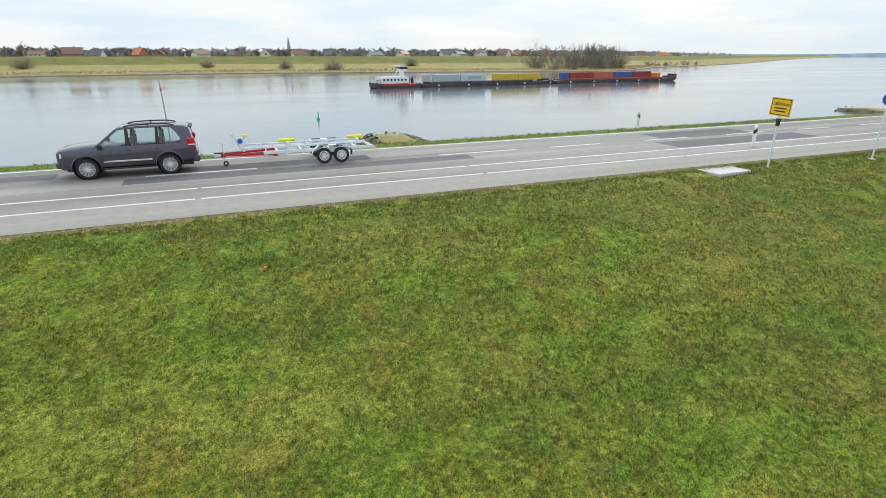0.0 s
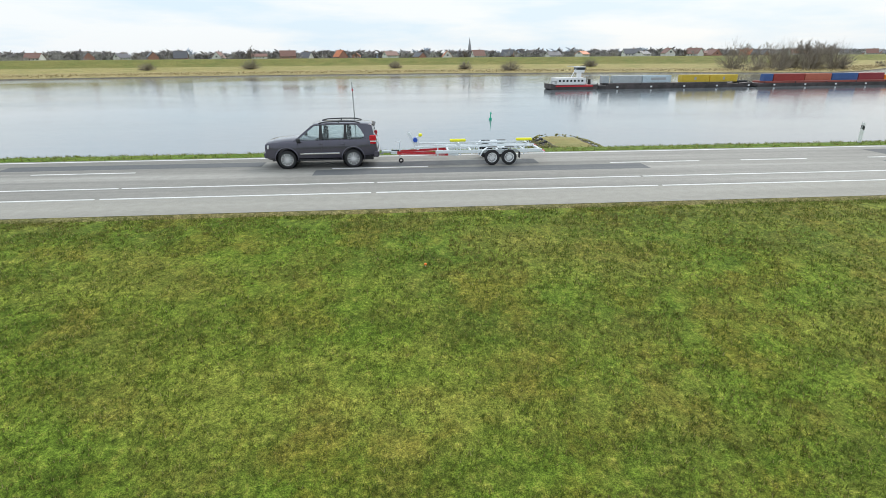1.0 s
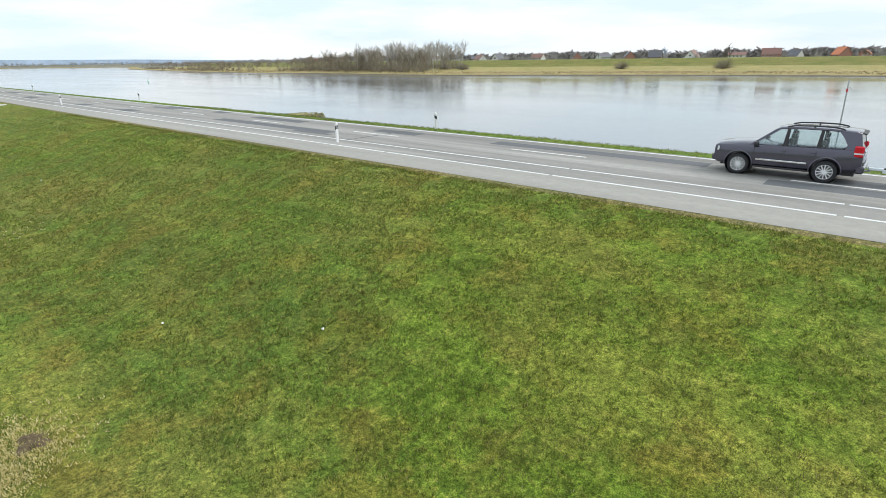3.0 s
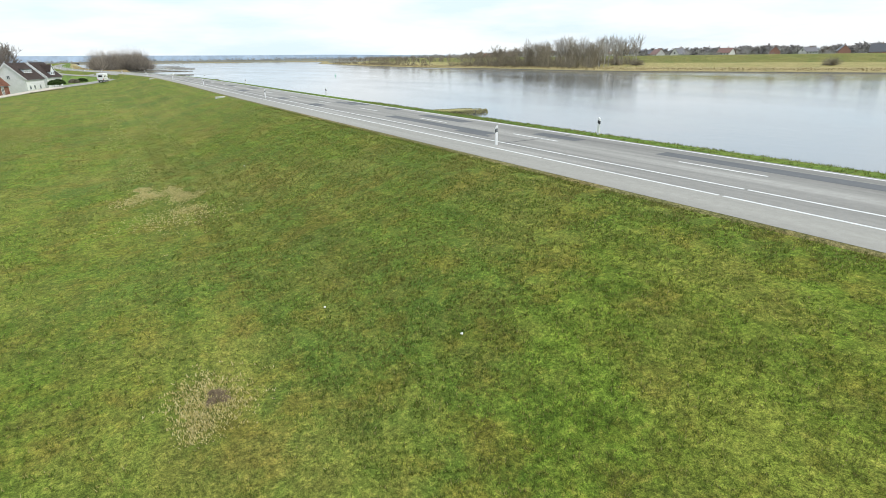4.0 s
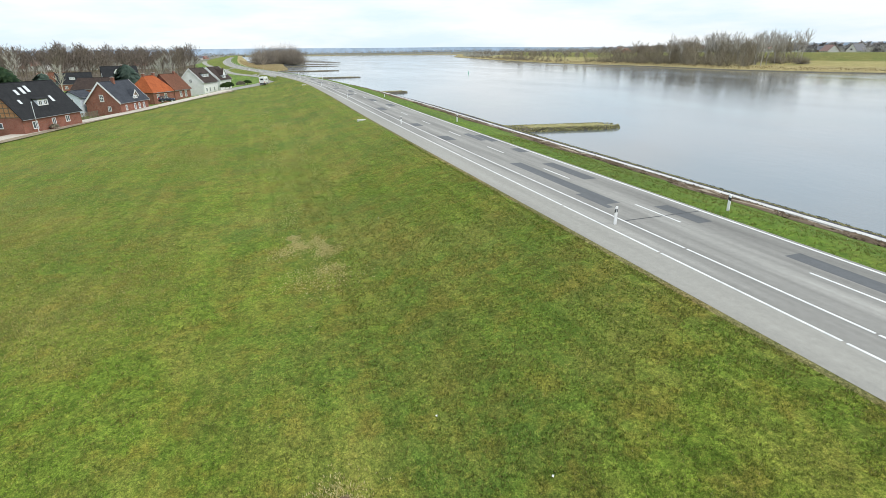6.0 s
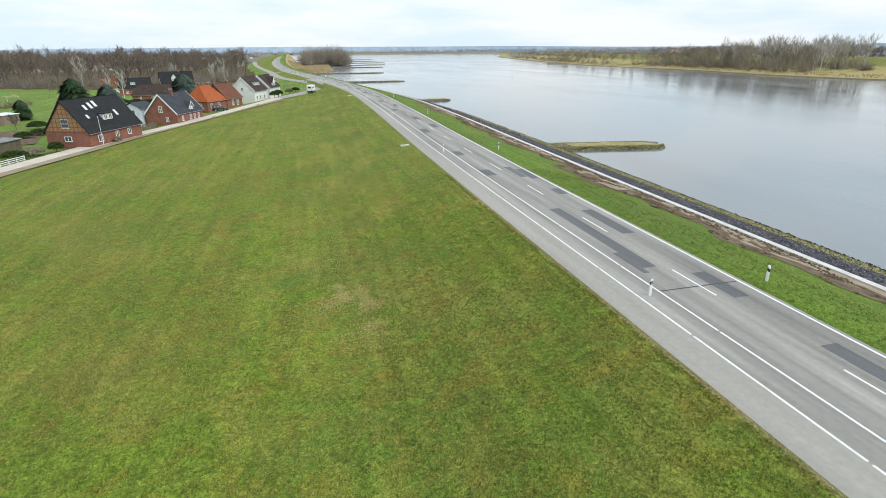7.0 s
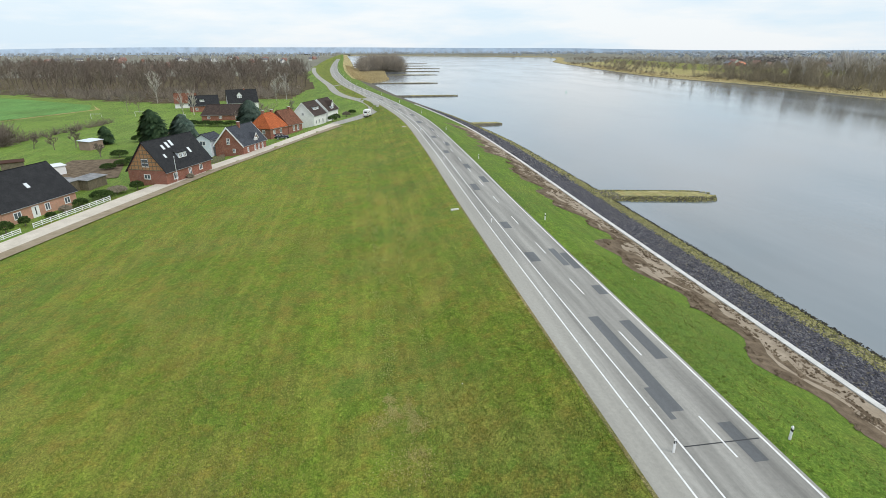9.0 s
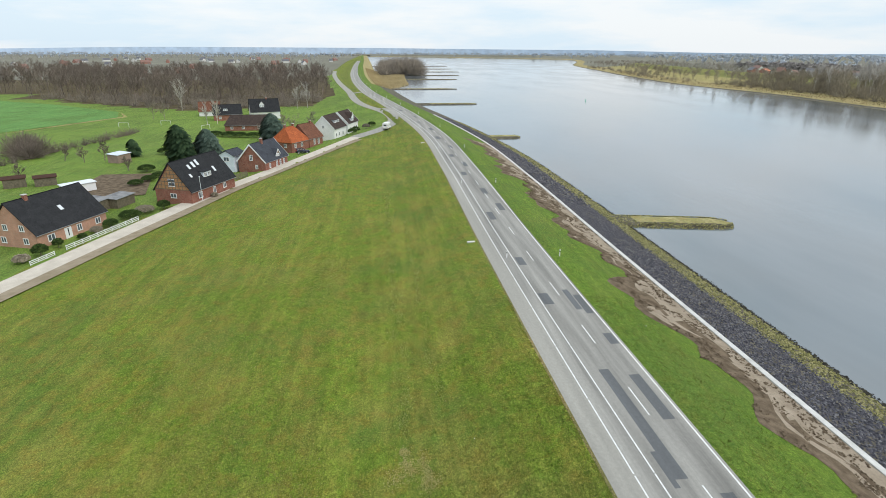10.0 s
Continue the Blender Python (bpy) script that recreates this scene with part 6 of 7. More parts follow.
# conifers and shrubs of the gardens
def conifer(x, y, h, r, material, label, seed):
    t = empty("conifer", pose(x, y, gz(x, y)), label, "tree")
    part("trunk", tube(bmesh.new(), (0, 0, -0.3), (0, 0, h * 0.9), 0.22, 0.04), M_BARK, t)
    g = random.Random(seed)
    V, F = [], []
    n = int(480 * h / 10)
    for i in range(n):
        z = h * (0.06 + 0.94 * (i / n) ** 0.9)
        rad = r * 1.18 * max(0.05, 1 - (z / h) ** 3.2) ** 0.5 * (0.72 + 0.28 * min(1, z / h * 3)) * g.uniform(0.6, 1.12) + 0.2
        a = g.random() * 6.283
        for k in range(5):
            b = a + g.uniform(-0.35, 0.35)
            q = rad * g.uniform(0.75, 1.05)
            o = len(V)
            V += [(0.35 * rad * math.cos(b - 0.3), 0.35 * rad * math.sin(b - 0.3), z + 0.25), (q * math.cos(b), q * math.sin(b), z - 0.28 * q + g.uniform(-0.2, 0.2)),
                  (0.8 * q * math.cos(b + 0.3), 0.8 * q * math.sin(b + 0.3), z - 0.12 * q + 0.15)]
            F.append((o, o + 1, o + 2))
    raw("needles", V, F, material, t)
    return t


conifer(-181.5, -63.5, 12.5, 4.2, M_NEEDLE, "tall dark green conifer in a garden", 1)
conifer(-186.0, -56.0, 10.5, 4.0, M_NEEDLEBLUE, "broad blue-green conifer in a garden", 2)
conifer(-192.0, -59.0, 8.5, 3.2, M_NEEDLEBLUE, "blue-green conifer in a garden", 3)
conifer(-217.0, -40.5, 12.0, 4.6, M_NEEDLEBLUE, "dark blue-green conifer behind a red roof", 4)
conifer(-196.0, -84.0, 6.0, 2.2, M_NEEDLE, "dark conifer beside a garden shed", 5)


def shrub(x, y, r, h, material, label, seed, category="shrub"):
    t = empty("shrub", pose(x, y, gz(x, y)), label, category)
    g = random.Random(seed)
    V, F = [], []
    for i in range(int(1300 * r)):
        a, b = g.random() * 6.283, math.acos(g.uniform(-0.2, 1))
        k = g.uniform(0.72, 1.05)
        p = Vector((r * k * math.sin(b) * math.cos(a), r * k * math.sin(b) * math.sin(a), h * 0.5 + h * 0.5 * k * math.cos(b)))
        o = len(V)
        for j in range(3):
            V.append((p + Vector((g.uniform(-0.2, 0.2), g.uniform(-0.2, 0.2), g.uniform(-0.15, 0.15))))[:])
        F.append((o, o + 1, o + 2))
    raw("foliage", V, F, material, t)
    part("stem", tube(bmesh.new(), (0, 0, -0.2), (0, 0, h * 0.6), 0.06 + r * 0.05, 0.03), M_BARK, t)
    return t


for i, (x, y, r, h, mt, lab) in enumerate(((-97.5, -60.8, 1.3, 2.2, M_HEDGE, "round dark evergreen shrub in a front garden"), (-101.8, -60.0, 0.9, 1.8, M_HEDGE, "round dark evergreen shrub in a front garden"),
                                           (-94.0, -62.0, 1.3, 1.5, M_WILLOW, "yellowish shrub in a front garden"), (-106.5, -58.0, 0.8, 1.1, M_HEDGE, "small round shrub in a front garden"),
                                           (-110.0, -57.0, 1.1, 1.4, M_WILLOW, "low shrub in a front garden"), (-114.0, -56.0, 1.4, 1.7, M_HEDGE, "dark shrub in a garden"),
                                           (-120.0, -54.5, 2.2, 1.8, M_HEDGE, "wide dark shrub in a garden"), (-124.0, -53.0, 2.0, 1.7, M_WILLOW, "wide olive shrub in a garden"), (-126.0, -49.5, 1.4, 2.0, M_HEDGE, "dark shrub beside a brick house"),
                                           (-152.0, -66.0, 1.9, 1.6, M_HEDGE, "dark hedge beside a vegetable plot"), (-157.0, -64.5, 1.9, 1.6, M_HEDGE, "dark hedge beside a vegetable plot"), (-162.0, -63.5, 1.9, 1.6, M_HEDGE, "dark hedge beside a vegetable plot"),
                                           (-170.0, -70.0, 2.4, 2.2, M_HEDGE, "dark evergreen shrub in a garden"), (-200.0, -75.0, 2.4, 2.4, M_HEDGE, "dark evergreen shrub in a garden"), (-205.0, -71.0, 2.4, 2.6, M_HEDGE, "dark evergreen shrub in a garden"),
                                           (-210.0, -67.0, 2.4, 2.6, M_WILLOW, "olive shrub in a garden"), (-227.0, -10.0, 1.8, 2.6, M_HEDGE, "dark shrub before a white house"), (-231.0, -8.6, 1.8, 2.8, M_HEDGE, "dark shrub before a white house"),
                                           (-243.0, -4.5, 1.8, 2.2, M_WILLOW, "olive shrub before a white house"), (-250.0, -2.0, 1.8, 2.0, M_HEDGE, "dark shrub beside the lane"), (-135.0, -40.5, 0.8, 1.1, M_WILLOW, "small shrub at a house wall"),
                                           (-238.0, -58.0, 3.0, 2.2, M_HEDGE, "dark hedge before a farmhouse"), (-240.0, -63.0, 3.0, 2.2, M_HEDGE, "dark hedge before a farmhouse"), (-237.0, -52.0, 3.0, 2.2, M_HEDGE, "dark hedge before a farmhouse"), (-242.0, -69.0, 3.0, 2.2, M_HEDGE, "dark hedge before a farmhouse"))):
    shrub(x, y, r, h, mt, lab, 100 + i)
for i, (x, y, h, bk) in enumerate(((-187, -96, 7, M_BARK), (-190, -91, 7, M_BARK), (-161, -100, 6.5, M_BARK), (-191, -104, 6, M_BARK), (-172, -76, 5.5, M_BARK), (-205, -98, 6, M_BARK), (-178, -117, 11, M_BARKGREY), (-186, -124, 11, M_BARK), (-170, -112, 9, M_BARKGREY), (-240, -40, 12, M_BARKGREY), (-258, -30, 11, M_BARKGREY),
                                   (-245, -36, 10, M_WILLOW), (-300, -110, 13, M_WILLOW), (-306, -118, 12, M_WILLOW), (-228, -47, 9, M_BARK))):
    tree(x, y, h, 200 + i, "bare spreading garden tree", bk, spread=0.45, levels=4, kids=4, trunk=0.16, twig=0.035, lean=0.2)
for i, (x, y, h) in enumerate(((-283, -79, 15), (-280, -83, 13), (-352, -118, 22), (-362, -44, 19), (-358, -50, 18))):
    tree(x, y, h, 240 + i, "slender pale birch with bare twigs", M_BIRCH, spread=0.22, levels=3, kids=5, trunk=0.2, twig=0.05, lean=0.06)
for i, (x, y, h) in enumerate(((-205, -120, 8), (-200, -124, 9), (-212, -128, 8), (-196, -117, 7), (-218, -131, 7))):
    tree(x, y, h, 260 + i, "dense bare brown bush at the edge of a meadow", M_BARK, "bush", "bushes beside the meadow", wide=1.2, stems=150, twigs=6, rad=0.035)
spots = [(-172 - 2.0 * k, -122 + 0.35 * k + random.uniform(-2, 2), -5.5, random.uniform(2.5, 4.5)) for k in range(44)]
forest("field_hedge", spots, LOWBUSH, M_BARK, "bare hedge between gardens and meadow")


# fields behind the village
def field(name, pts, material, label, category):
    raw(name, [(x, y, gz(x, y) + 0.1) for x, y in pts], [tuple(range(len(pts)))], material)
    return tagged(bpy.data.objects[name], label, category, "", "structure")


field("crop_field", [(-262, -166), (-315, -140), (-345, -152), (-395, -213), (-430, -270), (-330, -420), (-230, -330)], M_CROP, "bright green field of young crop", "field")
field("field_margin", [(-240, -168), (-280, -153), (-318, -136), (-343, -150), (-320, -139), (-281, -155)], M_FARMEADOW, "strip of dry grass between fields", "field")

# dry reeds
rv = np.array([(random.uniform(-1050, -560), 0, 0) for _ in range(9000)])
rv[:, 1] = bend(rv[:, 0]) + 40 + rng.random(len(rv)) * (np.interp(rv[:, 0], [-1050, -640, -560], [70, 42, 14]))
rv[:, 2] = np.maximum(height(rv[:, 0], rv[:, 1]), WATER)
hh = 1.2 + rng.random(len(rv)) * 1.4
v, f = prisms(rv, rv + np.stack([rng.normal(0, 0.4, len(rv)), rng.normal(0, 0.4, len(rv)), hh], -1), np.full(len(rv), 0.35), np.full(len(rv), 0.12))
tagged(raw("reeds", v.tolist(), f.tolist(), M_REED), "dry straw-coloured reeds on the shore", "reeds", "", "stuff")
rx = rng.random(5200) * 1500 - 1000
ry = far_bank(rx) + 6 + rng.random(5200) * 26
P = np.stack([rx, ry, height(rx, ry)], -1)
v, f = prisms(P, P + np.stack([rng.normal(0, 0.5, 5200), rng.normal(0, 0.5, 5200), 0.25 + rng.random(5200) * 0.6], -1), np.full(5200, 0.4), np.full(5200, 0.15))
tagged(raw("bank_reeds", v.tolist(), f.tolist(), M_REED), "dry straw-coloured reeds on the opposite bank", "reeds", "", "stuff")

# ---- barge convoy ----
def container(x, length, z, material, parent_label, h=2.7):
    c = empty("container", pose(x, 0, z), parent_label, "container", "containers on the barge")
    bm = bmesh.new()
    box(bm, 0, length, -1.22, 1.22, 0, h, 0.04)
    part("box", bm, material, c)
    for sy in (-1, 1):
        bm = bmesh.new()
        k = int(length / 0.45)
        for i in range(k):
            a = 0.3 + i * (length - 0.6) / k
            box(bm, a, a + 0.2, sy * 1.235 - 0.02, sy * 1.235 + 0.02, 0.2, h - 0.2)
        part("corrugation", bm, material, c)
    return c


BX, BY, BA = 58.0, 214.0, 3.6
barge_m = pose(BX, BY, WATER, 0, 0, BA)


def cpaint(name, c):
    return worn(name, tuple(v * 0.85 for v in c), c, 0.6, 5.0, 0.55)


M_HULL = worn("dark_hull_paint", (0.05, 0.045, 0.045), (0.12, 0.1, 0.1), 0.4, 4.0, 0.7)
M_HULLRED = worn("rusty_red_paint", (0.22, 0.06, 0.05), (0.32, 0.09, 0.07), 0.4, 4.0, 0.7)
C_GREY, C_PALE, C_YEL = cpaint("grey_container", (0.5, 0.54, 0.56)), cpaint("pale_blue_container", (0.58, 0.68, 0.74)), cpaint("yellow_container", (0.7, 0.5, 0.06))
C_RED, C_ORG, C_BLU, C_WINE, C_BRIGHT = cpaint("red_container", (0.36, 0.06, 0.05)), cpaint("orange_container", (0.5, 0.16, 0.1)), cpaint("blue_container", (0.06, 0.13, 0.33)), cpaint("wine_red_container", (0.32, 0.05, 0.06)), cpaint("bright_orange_container", (0.8, 0.24, 0.02))


def hull(name, x0, x1, label, stripe):
    b = empty(name, barge_m, label, "barge", "barges of the convoy")
    rings = []
    for x, w, zb in ((x0, 4.2, 0.3), (x0 + 1.5, 4.7, -0.6), (x1 - 9, 4.75, -0.6), (x1 - 3, 4.3, 0.2), (x1, 2.6, 1.2)):
        rings.append([(x, -w * 0.9, zb), (x, w * 0.9, zb), (x, w, 1.4 if x < x1 - 5 else 1.8), (x, -w, 1.4 if x < x1 - 5 else 1.8)])
    part("hull", loft(bmesh.new(), rings), M_HULL, b)
    part("coaming", boxm(x0 + 4, x1 - 12, -4.1, 4.1, 1.39, 2.1, 0.05), M_HULLRED if stripe else M_HULL, b)
    for x in np.arange(x0 + 3, x1 - 4, 14):
        for sy in (-1, 1):
            part("bollard", tube(bmesh.new(), (x, sy * 4.4, 1.4), (x, sy * 4.4, 1.95), 0.16), M_BLACK, b)
            part("marker_plate", boxm(x + 4, x + 4.8, sy * 4.76 - 0.03, sy * 4.76 + 0.03, 0.5, 1.1), M_WHITE, b)
    for x in (x1 - 6, x1 - 4.4, x1 - 2.5):
        part("winch", boxm(x, x + 1.1, -1.6, 1.6, 1.6, 2.5, 0.1), M_BLACK, b)
    if stripe:
        for k in range(6):
            part("fender_post", boxm(x1 - 1.6 + 0.25 * k, x1 - 1.5 + 0.25 * k, -2.4, 2.4, 1.0, 3.4 - 0.05 * k), M_BLACK, b)
        part("bow_plate", slab(bmesh.new(), [(x1 - 9, -4.6, 1.4), (x1 - 2, -3.6, 1.9), (x1 - 2, -3.6, 2.9), (x1 - 9, -4.6, 1.9)], (0, 0.1, 0)), M_HULLRED, b)
    return b


hull("barge", 19.6, 86.0, "long dark open cargo barge carrying containers", False)
hull("barge", 87.0, 165.0, "long dark open cargo barge with a red bow", True)
for x, l, mt, lab in ((22.0, 3.0, C_GREY, "grey shipping container on a cargo barge"), (26.5, 12.1, C_GREY, "grey shipping container on a cargo barge"), (39.0, 12.1, C_PALE, "pale blue shipping container with dark lettering bars"), (55.5, 12.1, C_YEL, "yellow shipping container on a cargo barge"), (68.0, 12.1, C_YEL, "yellow shipping container on a cargo barge"),
                      (92.0, 4.0, C_BLU, "blue shipping container on a cargo barge"), (96.4, 14.0, C_RED, "red shipping container on a cargo barge"), (110.8, 12.1, C_ORG, "dull orange shipping container on a cargo barge"), (123.3, 12.1, C_BLU, "blue shipping container on a cargo barge"), (135.8, 12.1, C_WINE, "wine-red shipping container on a cargo barge"), (148.3, 6.1, C_BRIGHT, "bright orange shipping container on a cargo barge")):
    c = container(x, l, 2.1, mt, lab, 2.75 if l > 6.2 or l < 5 else 1.9)
    c.matrix_basis = barge_m @ pose(x, 0, 2.1)
    if mt is C_PALE:
        part("lettering_bars", boxm(3.5, 9.8, -1.27, -1.255, 1.0, 1.9), M_STEEL, c)
    if mt is C_YEL:
        part("emblem", boxm(5.6, 6.5, -1.27, -1.255, 0.8, 1.9), M_STEEL, c)

push = empty("push_boat", barge_m, "white push boat with a black hull and raised wheelhouse", "boat")
part("hull", loft(bmesh.new(), [[(0.3, -3.8, 0.4), (0.3, 3.8, 0.4), (0.3, 4.2, 2.2), (0.3, -4.2, 2.2)], [(2, -4.2, -0.6), (2, 4.2, -0.6), (2, 4.6, 1.9), (2, -4.6, 1.9)], [(17, -4.4, -0.6), (17, 4.4, -0.6), (17, 4.7, 1.6), (17, -4.7, 1.6)], [(19.2, -4.0, 0.2), (19.2, 4.0, 0.2), (19.2, 4.2, 1.9), (19.2, -4.2, 1.9)]]), M_HULL, push)
part("red_band", boxm(2, 17, -4.72, 4.72, 1.1, 1.65), M_REDP, push, "red band")
part("deckhouse", boxm(2.6, 14.5, -3.4, 3.4, 1.8, 4.3, 0.08), M_WHITE, push)
for k in range(7):
    part("window", boxm(3.6 + 1.5 * k, 4.4 + 1.5 * k, -3.44, -3.38, 2.9, 3.6), M_DARKGLASS, push)
part("lift_column", boxm(12.2, 13.4, -1, 1, 4.2, 6.4), M_WHITE, push)
part("wheelhouse", loft(bmesh.new(), [[(11.4, -1.7, 6.2), (14.2, -1.7, 6.2), (14.2, 1.7, 6.2), (11.4, 1.7, 6.2)], [(11.2, -1.9, 8.4), (14.6, -1.9, 8.4), (14.6, 1.9, 8.4), (11.2, 1.9, 8.4)]]), M_WHITE, push)
part("wheelhouse_windows", loft(bmesh.new(), [[(11.28, -1.85, 7.2), (14.45, -1.85, 7.2), (14.45, 1.85, 7.2), (11.28, 1.85, 7.2)], [(11.2, -1.93, 8.1), (14.62, -1.93, 8.1), (14.62, 1.93, 8.1), (11.2, 1.93, 8.1)]]), M_DARKGLASS, push)
part("mast", tube(bmesh.new(), (9.5, 0, 4.2), (12.0, 0, 8.6), 0.16), M_WHITE, push)
part("mast", tube(bmesh.new(), (7.8, 0, 8.6), (12.5, 0, 8.4), 0.1), M_WHITE, push)
for x in (15.5, 17.2):
    part("funnel", tube(bmesh.new(), (x, 0, 1.8), (x, 0, 3.6), 0.6), M_BLACK, push)
bm = bmesh.new()
for x in np.arange(0.5, 2.6, 0.5):
    tube(bm, (x, -4.0, 2.1), (x, -4.0, 3.2), 0.05)
tube(bm, (0.5, -4.0, 3.2), (2.6, -4.0, 3.2), 0.05)
part("railing", bm, M_BLACK, push)


# ---- houses across the river ----
def far_house(x, v, l, w, eave, ridge, wall_m, roof_m, turn, label):
    y = float(far_bank(x)) + v
    h = empty("far_house", pose(x, y, 1.0, 0, 0, turn), label, "house", "houses across the river")
    bm = bmesh.new()
    prof = [(0, -3), (w, -3), (w, eave), (w / 2, ridge - 0.1), (0, eave)]
    loft(bm, [[(0, a, b) for a, b in prof], [(l, a, b) for a, b in prof]])
    part("wall", bm, wall_m, h)
    for s in (0, 1):
        q = [(-0.4, -0.5 if s == 0 else w + 0.5, eave - 0.4), (l + 0.4, -0.5 if s == 0 else w + 0.5, eave - 0.4), (l + 0.4, w / 2, ridge), (-0.4, w / 2, ridge)]
        part("roof", slab(bmesh.new(), q, (0, 0, 0.22)), roof_m, h)
    for k in range(int(l / 3)):
        wi = part("window", boxm(1.0 + 3 * k, 2.4 + 3 * k, -0.05, 0.03, eave - 1.9, eave - 0.5), M_FRAME, h)
        part("pane", boxm(1.15 + 3 * k, 2.25 + 3 * k, -0.07, -0.04, eave - 1.75, eave - 0.65), M_DARKGLASS, wi)
    part("window", boxm(-0.05, 0.03, w / 2 - 0.8, w / 2 + 0.8, eave + 0.3, eave + 1.7), M_DARKGLASS, h)
    part("chimney", boxm(l * 0.6, l * 0.6 + 0.8, w / 2 - 0.4, w / 2 + 0.4, ridge - 0.5, ridge + 1.2), M_BRICK, h)


T_RED, T_DARK, T_BROWN = cpaint("far_orange_roof", (0.62, 0.19, 0.07)), cpaint("far_dark_roof", (0.14, 0.14, 0.155)), cpaint("far_brown_roof", (0.26, 0.14, 0.11))
W_WHITE, W_BRICK = cpaint("far_white_wall", (0.72, 0.71, 0.68)), cpaint("far_brick_wall", (0.38, 0.2, 0.15))
g = random.Random(5)
x = -760.0
while x < 900:
    rf, lab = g.choice(((T_RED, "house with a bright orange roof"), (T_DARK, "house with a dark grey roof"), (T_DARK, "house with a dark grey roof"), (T_BROWN, "house with a brown roof"), (T_BROWN, "house with a brown roof")))
    wl_, wlab = g.choice(((W_WHITE, "white walls"), (W_WHITE, "white walls"), (W_BRICK, "brick walls")))
    far_house(x, g.uniform(138, 175), g.uniform(9, 16), g.uniform(8, 10), g.uniform(3.2, 5.2), g.uniform(6.8, 9.6), wl_, rf, g.choice((0, 14, 35, -28, 90, 70, -60)), lab + " and " + wlab + " behind the dike")
    x += g.uniform(12, 42)
cx = 95.0
W_STONE = cpaint("far_grey_stone", (0.36, 0.36, 0.37))
ch = empty("church_tower", pose(cx, float(far_bank(cx)) + 330, -3.5), "slender grey church tower behind the far village", "church")
part("tower", boxm(-1.8, 1.8, -1.8, 1.8, 0, 17), W_STONE, ch)
part("spire", tube(bmesh.new(), (0, 0, 17), (0, 0, 31), 2.3, 0.05, 8), W_STONE, ch)

# far settlement left of the river
for k in range(46):
    x = g.uniform(-2200, -760)
    y = float(street_y(x)) - g.uniform(35, 900)
    h = empty("far_house", pose(x, y, -5.4, 0, 0, g.uniform(0, 180)), g.choice(("distant white house with a grey roof", "distant brick house with a red roof")), "house", "houses of the far village")
    a, b = g.uniform(9, 22), g.uniform(8, 11)
    red = "brick" in h["label"]
    bm = bmesh.new()
    prof = [(0, -1), (b, -1), (b, 4.5), (b / 2, 9), (0, 4.5)]
    loft(bm, [[(0, p, q) for p, q in prof], [(a, p, q) for p, q in prof]])
    part("wall", bm, W_BRICK if red else W_WHITE, h)
    for s in (0, 1):
        q = [(-0.4, -0.5 if s == 0 else b + 0.5, 4.1), (a + 0.4, -0.5 if s == 0 else b + 0.5, 4.1), (a + 0.4, b / 2, 9.1), (-0.4, b / 2, 9.1)]
        part("roof", slab(bmesh.new(), q, (0, 0, 0.25)), T_BROWN if red else T_DARK, h)

# hazy rise of land on the horizon, the haze painted as pale blue
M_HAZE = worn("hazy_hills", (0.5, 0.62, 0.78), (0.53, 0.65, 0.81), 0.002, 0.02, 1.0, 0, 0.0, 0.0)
hv, hf = [], []
n_h = 160
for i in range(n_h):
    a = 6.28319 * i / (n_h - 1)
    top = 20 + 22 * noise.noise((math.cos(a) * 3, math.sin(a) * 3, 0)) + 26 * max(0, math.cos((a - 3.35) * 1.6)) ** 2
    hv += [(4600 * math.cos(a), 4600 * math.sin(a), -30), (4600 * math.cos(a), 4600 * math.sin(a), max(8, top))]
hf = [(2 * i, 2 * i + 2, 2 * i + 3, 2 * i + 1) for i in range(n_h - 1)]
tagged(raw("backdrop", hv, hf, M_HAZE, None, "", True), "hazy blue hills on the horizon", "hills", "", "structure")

# ---- turf: blades in tufts ----
def tuft_mat(name, stops, dull=0.6):
    m, n, l, b = mat(name, 0.7, 0, 0.2)
    p = position(n)
    c = ramp(n, l, island(n), stops)
    big = noise_tex(n, l, p, 0.4, 6, 0.7)
    c = mix(n, l, ramp(n, l, big, [(0.47, (0, 0, 0)), (0.66, (dull,) * 3)]), c, (0.2, 0.155, 0.055))
    l.new(c, b.inputs["Base Color"])
    tr = n.new("ShaderNodeBsdfTranslucent")
    l.new(c, tr.inputs["Color"])
    ms = n.new("ShaderNodeMixShader")
    ms.inputs[0].default_value = 0.5
    l.new(b.outputs[0], ms.inputs[1])
    l.new(tr.outputs[0], ms.inputs[2])
    l.new(ms.outputs[0], n["Material Output"].inputs[0])
    return m


M_TUFT = tuft_mat("grass_blades", [(0.0, (0.07, 0.114, 0.017)), (0.5, (0.118, 0.168, 0.024)), (0.78, (0.195, 0.208, 0.05)), (0.93, (0.38, 0.33, 0.12)), (1.0, (0.48, 0.42, 0.22))])


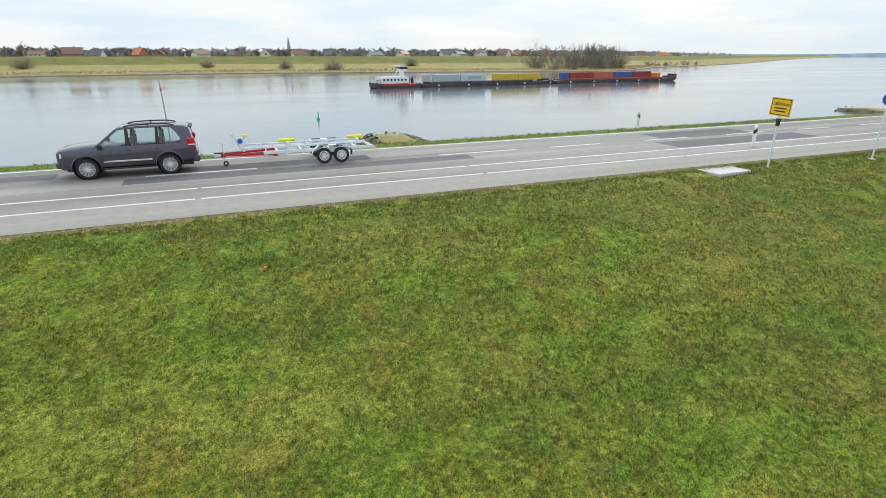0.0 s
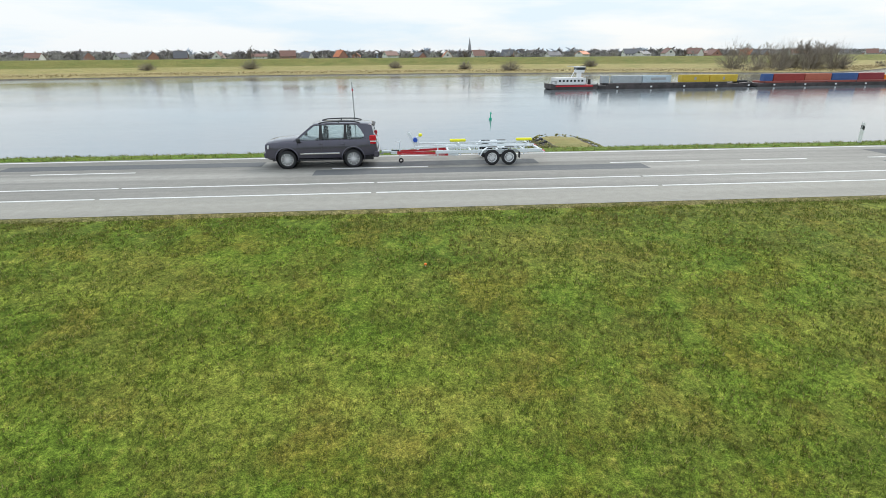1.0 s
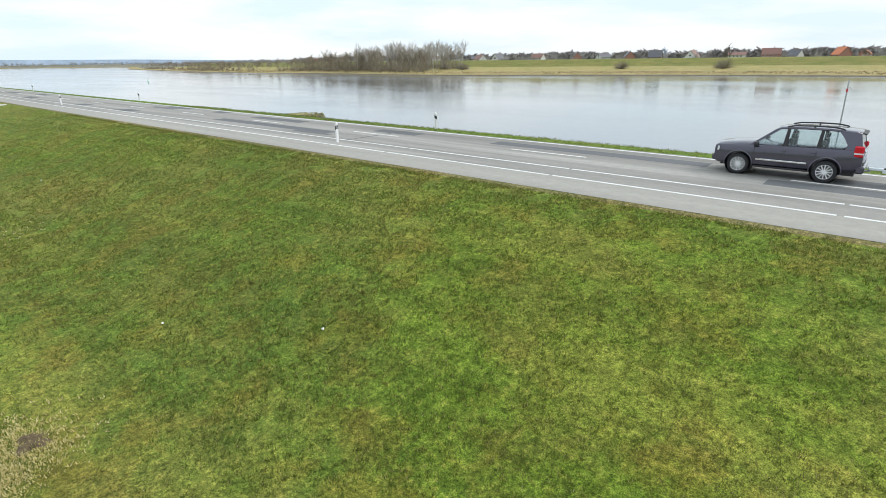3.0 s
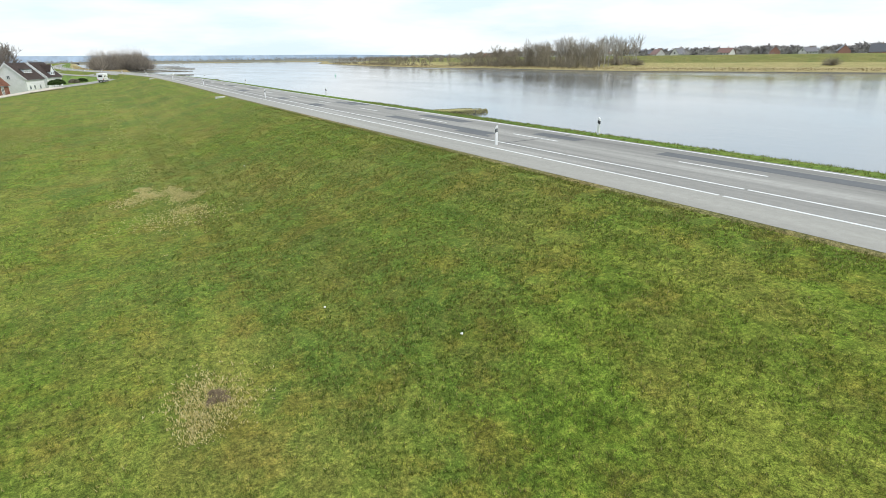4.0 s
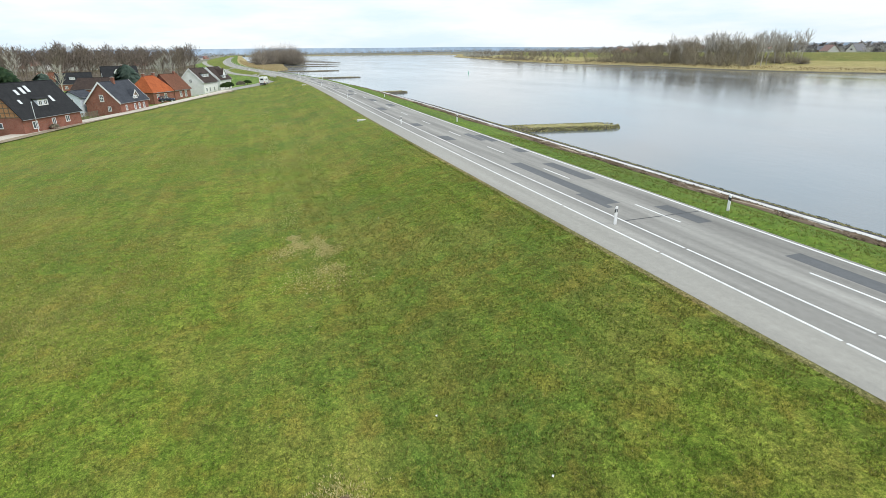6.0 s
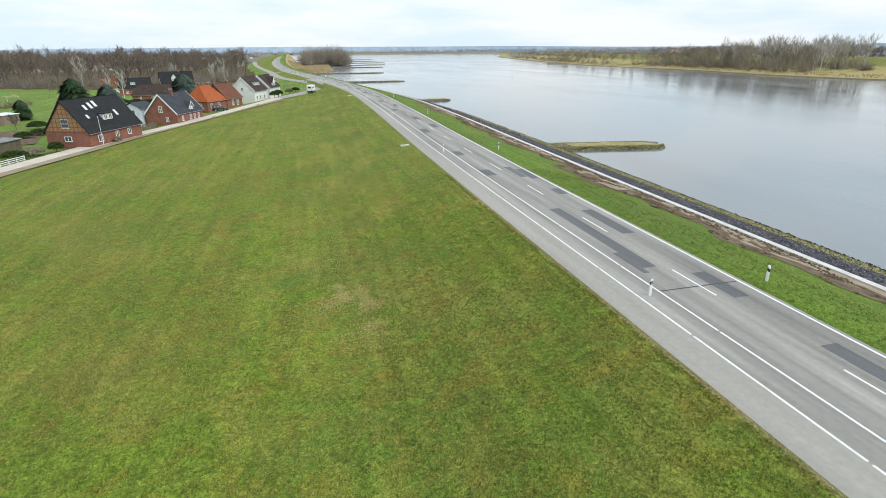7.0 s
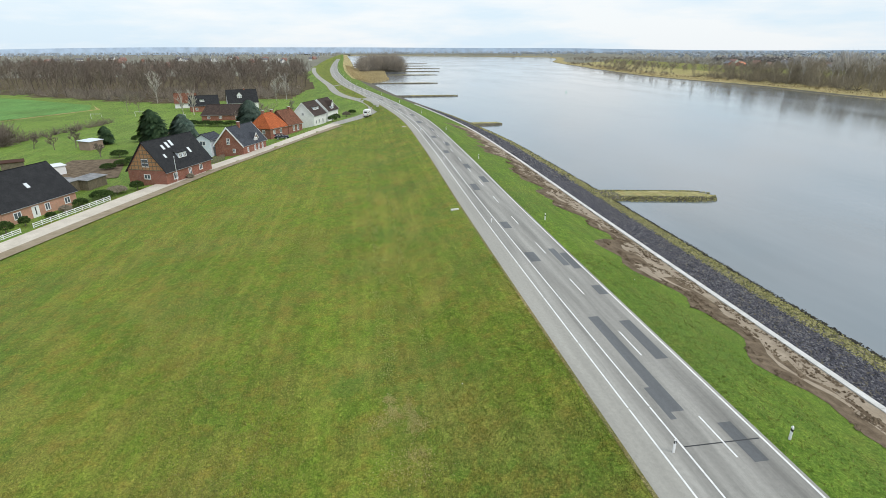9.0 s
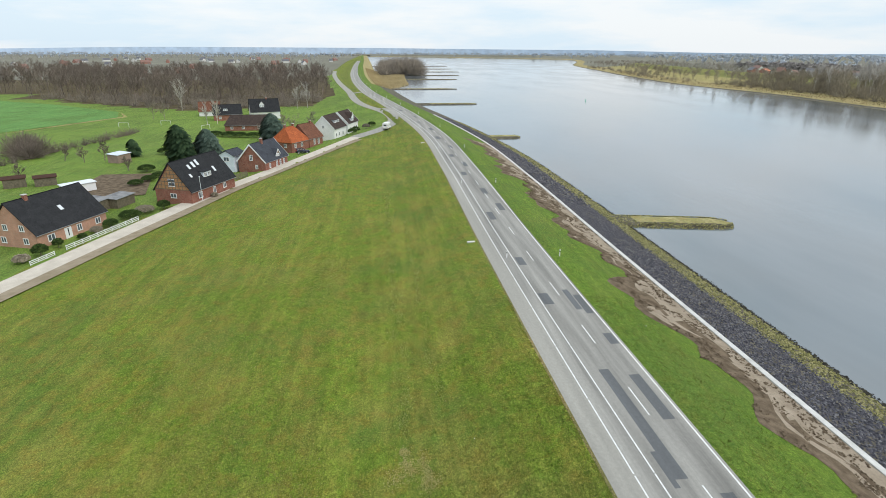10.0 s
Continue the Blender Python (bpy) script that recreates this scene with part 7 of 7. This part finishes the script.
def tufts(name, n, x0, x1, y0, y1, hgt, wid, blades, label, material=M_TUFT, spots=None, fade=0.0):
    """Leaning blades, each a narrow triangle, in small tufts."""
    c = np.stack([x0 + (x1 - x0) * rng.random(n), y0 + (y1 - y0) * rng.random(n)], -1)
    keep = np.array([noise.noise((a * 1.3, b * 1.3, 2.0)) for a, b in c]) > -0.28
    # thinning out towards the far end
    keep &= rng.random(n) < np.clip((c[:, 0] - x0) / max(1.0, fade), 0, 1) * (1 if fade < 20 else np.clip((c[:, 1] - y0) / 8 + (0 if y0 < 0 else 1), 0, 1))
    c = np.repeat(c[keep], blades, 0) + (rng.random((keep.sum() * blades, 2)) - 0.5) * wid * 9
    if spots is not None:
        pick = rng.integers(0, len(spots), n)
        q = np.array(spots)[pick]
        c = np.repeat(q[:, :2] + rng.normal(0, 1, (n, 2)) * q[:, 2:4], blades, 0) + rng.normal(0, 0.03, (n * blades, 2))
    k = len(c)
    z = height(c[:, 0], c[:, 1]) + uneven(c[:, 0], c[:, 1])
    a = rng.random(k) * 6.283
    h = hgt * (0.5 + rng.random(k))
    lean = np.stack([np.cos(a), np.sin(a)], -1) * (h * (0.3 + 0.9 * rng.random(k)))[:, None]
    side = np.stack([-np.sin(a), np.cos(a)], -1) * wid
    v = np.zeros((k, 3, 3))
    v[:, 0, :2], v[:, 1, :2], v[:, 2, :2] = c - side, c + side, c + lean
    v[:, 0, 2] = v[:, 1, 2] = z - 0.01
    v[:, 2, 2] = z + h
    f = np.arange(k * 3).reshape(-1, 3)
    ob = raw(name, v.reshape(-1, 3).tolist(), f.tolist(), material)
    return tagged(ob, label, "grass", "", "stuff")


tufts("grass_near", 130000, -78, 30, 3.5, 16.7, 0.055, 0.009, 5, "short green and straw-coloured grass blades of the dike slope", fade=60)
tufts("grass_field", 105000, -95, 12, -30, 3.5, 0.06, 0.011, 4, "short green and straw-coloured grass blades at the foot of the dike", fade=75)
tufts("grass_verge", 9000, -60, 40, 26.6, 33.5, 0.09, 0.016, 4, "fresh green grass blades of the road verge")
tufts("grass_edge", 9000, -60, 40, 16.1, 16.74, 0.05, 0.01, 4, "dry grass blades along the edge of the path")

# dry, straw-coloured tufts in worn spots of the turf: x, y, spread in x and y
M_DRY = tuft_mat("dry_grass_blades", [(0, (0.3, 0.3, 0.08)), (0.4, (0.66, 0.56, 0.24)), (1, (0.82, 0.73, 0.45))], 0.0)
DRY = ((-34.6, 2.1, 0.3, 0.16), (-33.9, 2.5, 0.3, 0.2), (-36.0, 2.0, 0.2, 0.15), (-33.2, 1.3, 0.4, 0.3), (-34.6, 3.5, 0.4, 0.14), (-33.4, 3.75, 0.45, 0.14), (-32.3, 3.6, 0.5, 0.2), (-32.4, 4.1, 0.3, 0.3), (-29.4, 3.6, 0.3, 0.3), (-28.8, 2.4, 0.6, 0.6), (-27.6, 3.0, 0.8, 0.8))
DRY += ((-11.3, 1.3, 0.3, 0.22), (-11.9, 1.5, 0.3, 0.25), (-11.0, 1.9, 0.3, 0.25), (-10.6, 1.2, 0.18, 0.12))
DRY = tuple((x, y, 1.5 * a, 1.7 * b) for x, y, a, b in DRY)
tufts("dry_grass", 3800, -40, -25, 0, 6, 0.05, 0.02, 4, "pale straw-coloured dry tufts in worn turf", M_DRY, DRY)

# thinner straw-coloured areas of the field, and the worn track along the dike's foot
PALE = ((-77.0, -9.5, 6.0, 2.2), (-42.0, -14.0, 7.0, 3.0), (-31.0, -7.5, 3.5, 1.6), (-74.0, -7.0, 6.0, 1.6), (-50.0, -20.0, 8.0, 3.0), (-28.0, -12.0, 3.0, 2.5))
M_PALE = tuft_mat("thin_dry_blades", [(0, (0.2, 0.24, 0.05)), (0.5, (0.35, 0.33, 0.11)), (1, (0.56, 0.49, 0.22))], 0.1)
tufts("thin_turf", 20000, -90, 10, -30, 6, 0.06, 0.016, 3, "thin straw-tinted turf on the dike field", M_PALE, PALE)
M_TRACKBLADE = tuft_mat("worn_track_blades", [(0, (0.2, 0.28, 0.05)), (0.6, (0.4, 0.44, 0.12)), (1, (0.66, 0.6, 0.3))], 0.0)
TRACK = tuple((x, 2.2 + 0.5 * math.sin(x * 0.7), 1.1, 0.35) for x in range(-124, -36, 4))
tufts("worn_track", 6000, -124, -36, 1, 4, 0.05, 0.035, 3, "pale worn blades of a wheel track along the dike", M_TRACKBLADE, TRACK)
TRACK = tuple((x, 5.6 + 0.3 * math.sin(x * 0.4), 1.4, 0.25) for x in range(-100, -40, 5))
tufts("worn_track", 2200, -100, -40, 5, 6, 0.05, 0.03, 3, "pale worn blades of a second wheel track along the dike", M_TRACKBLADE, TRACK)
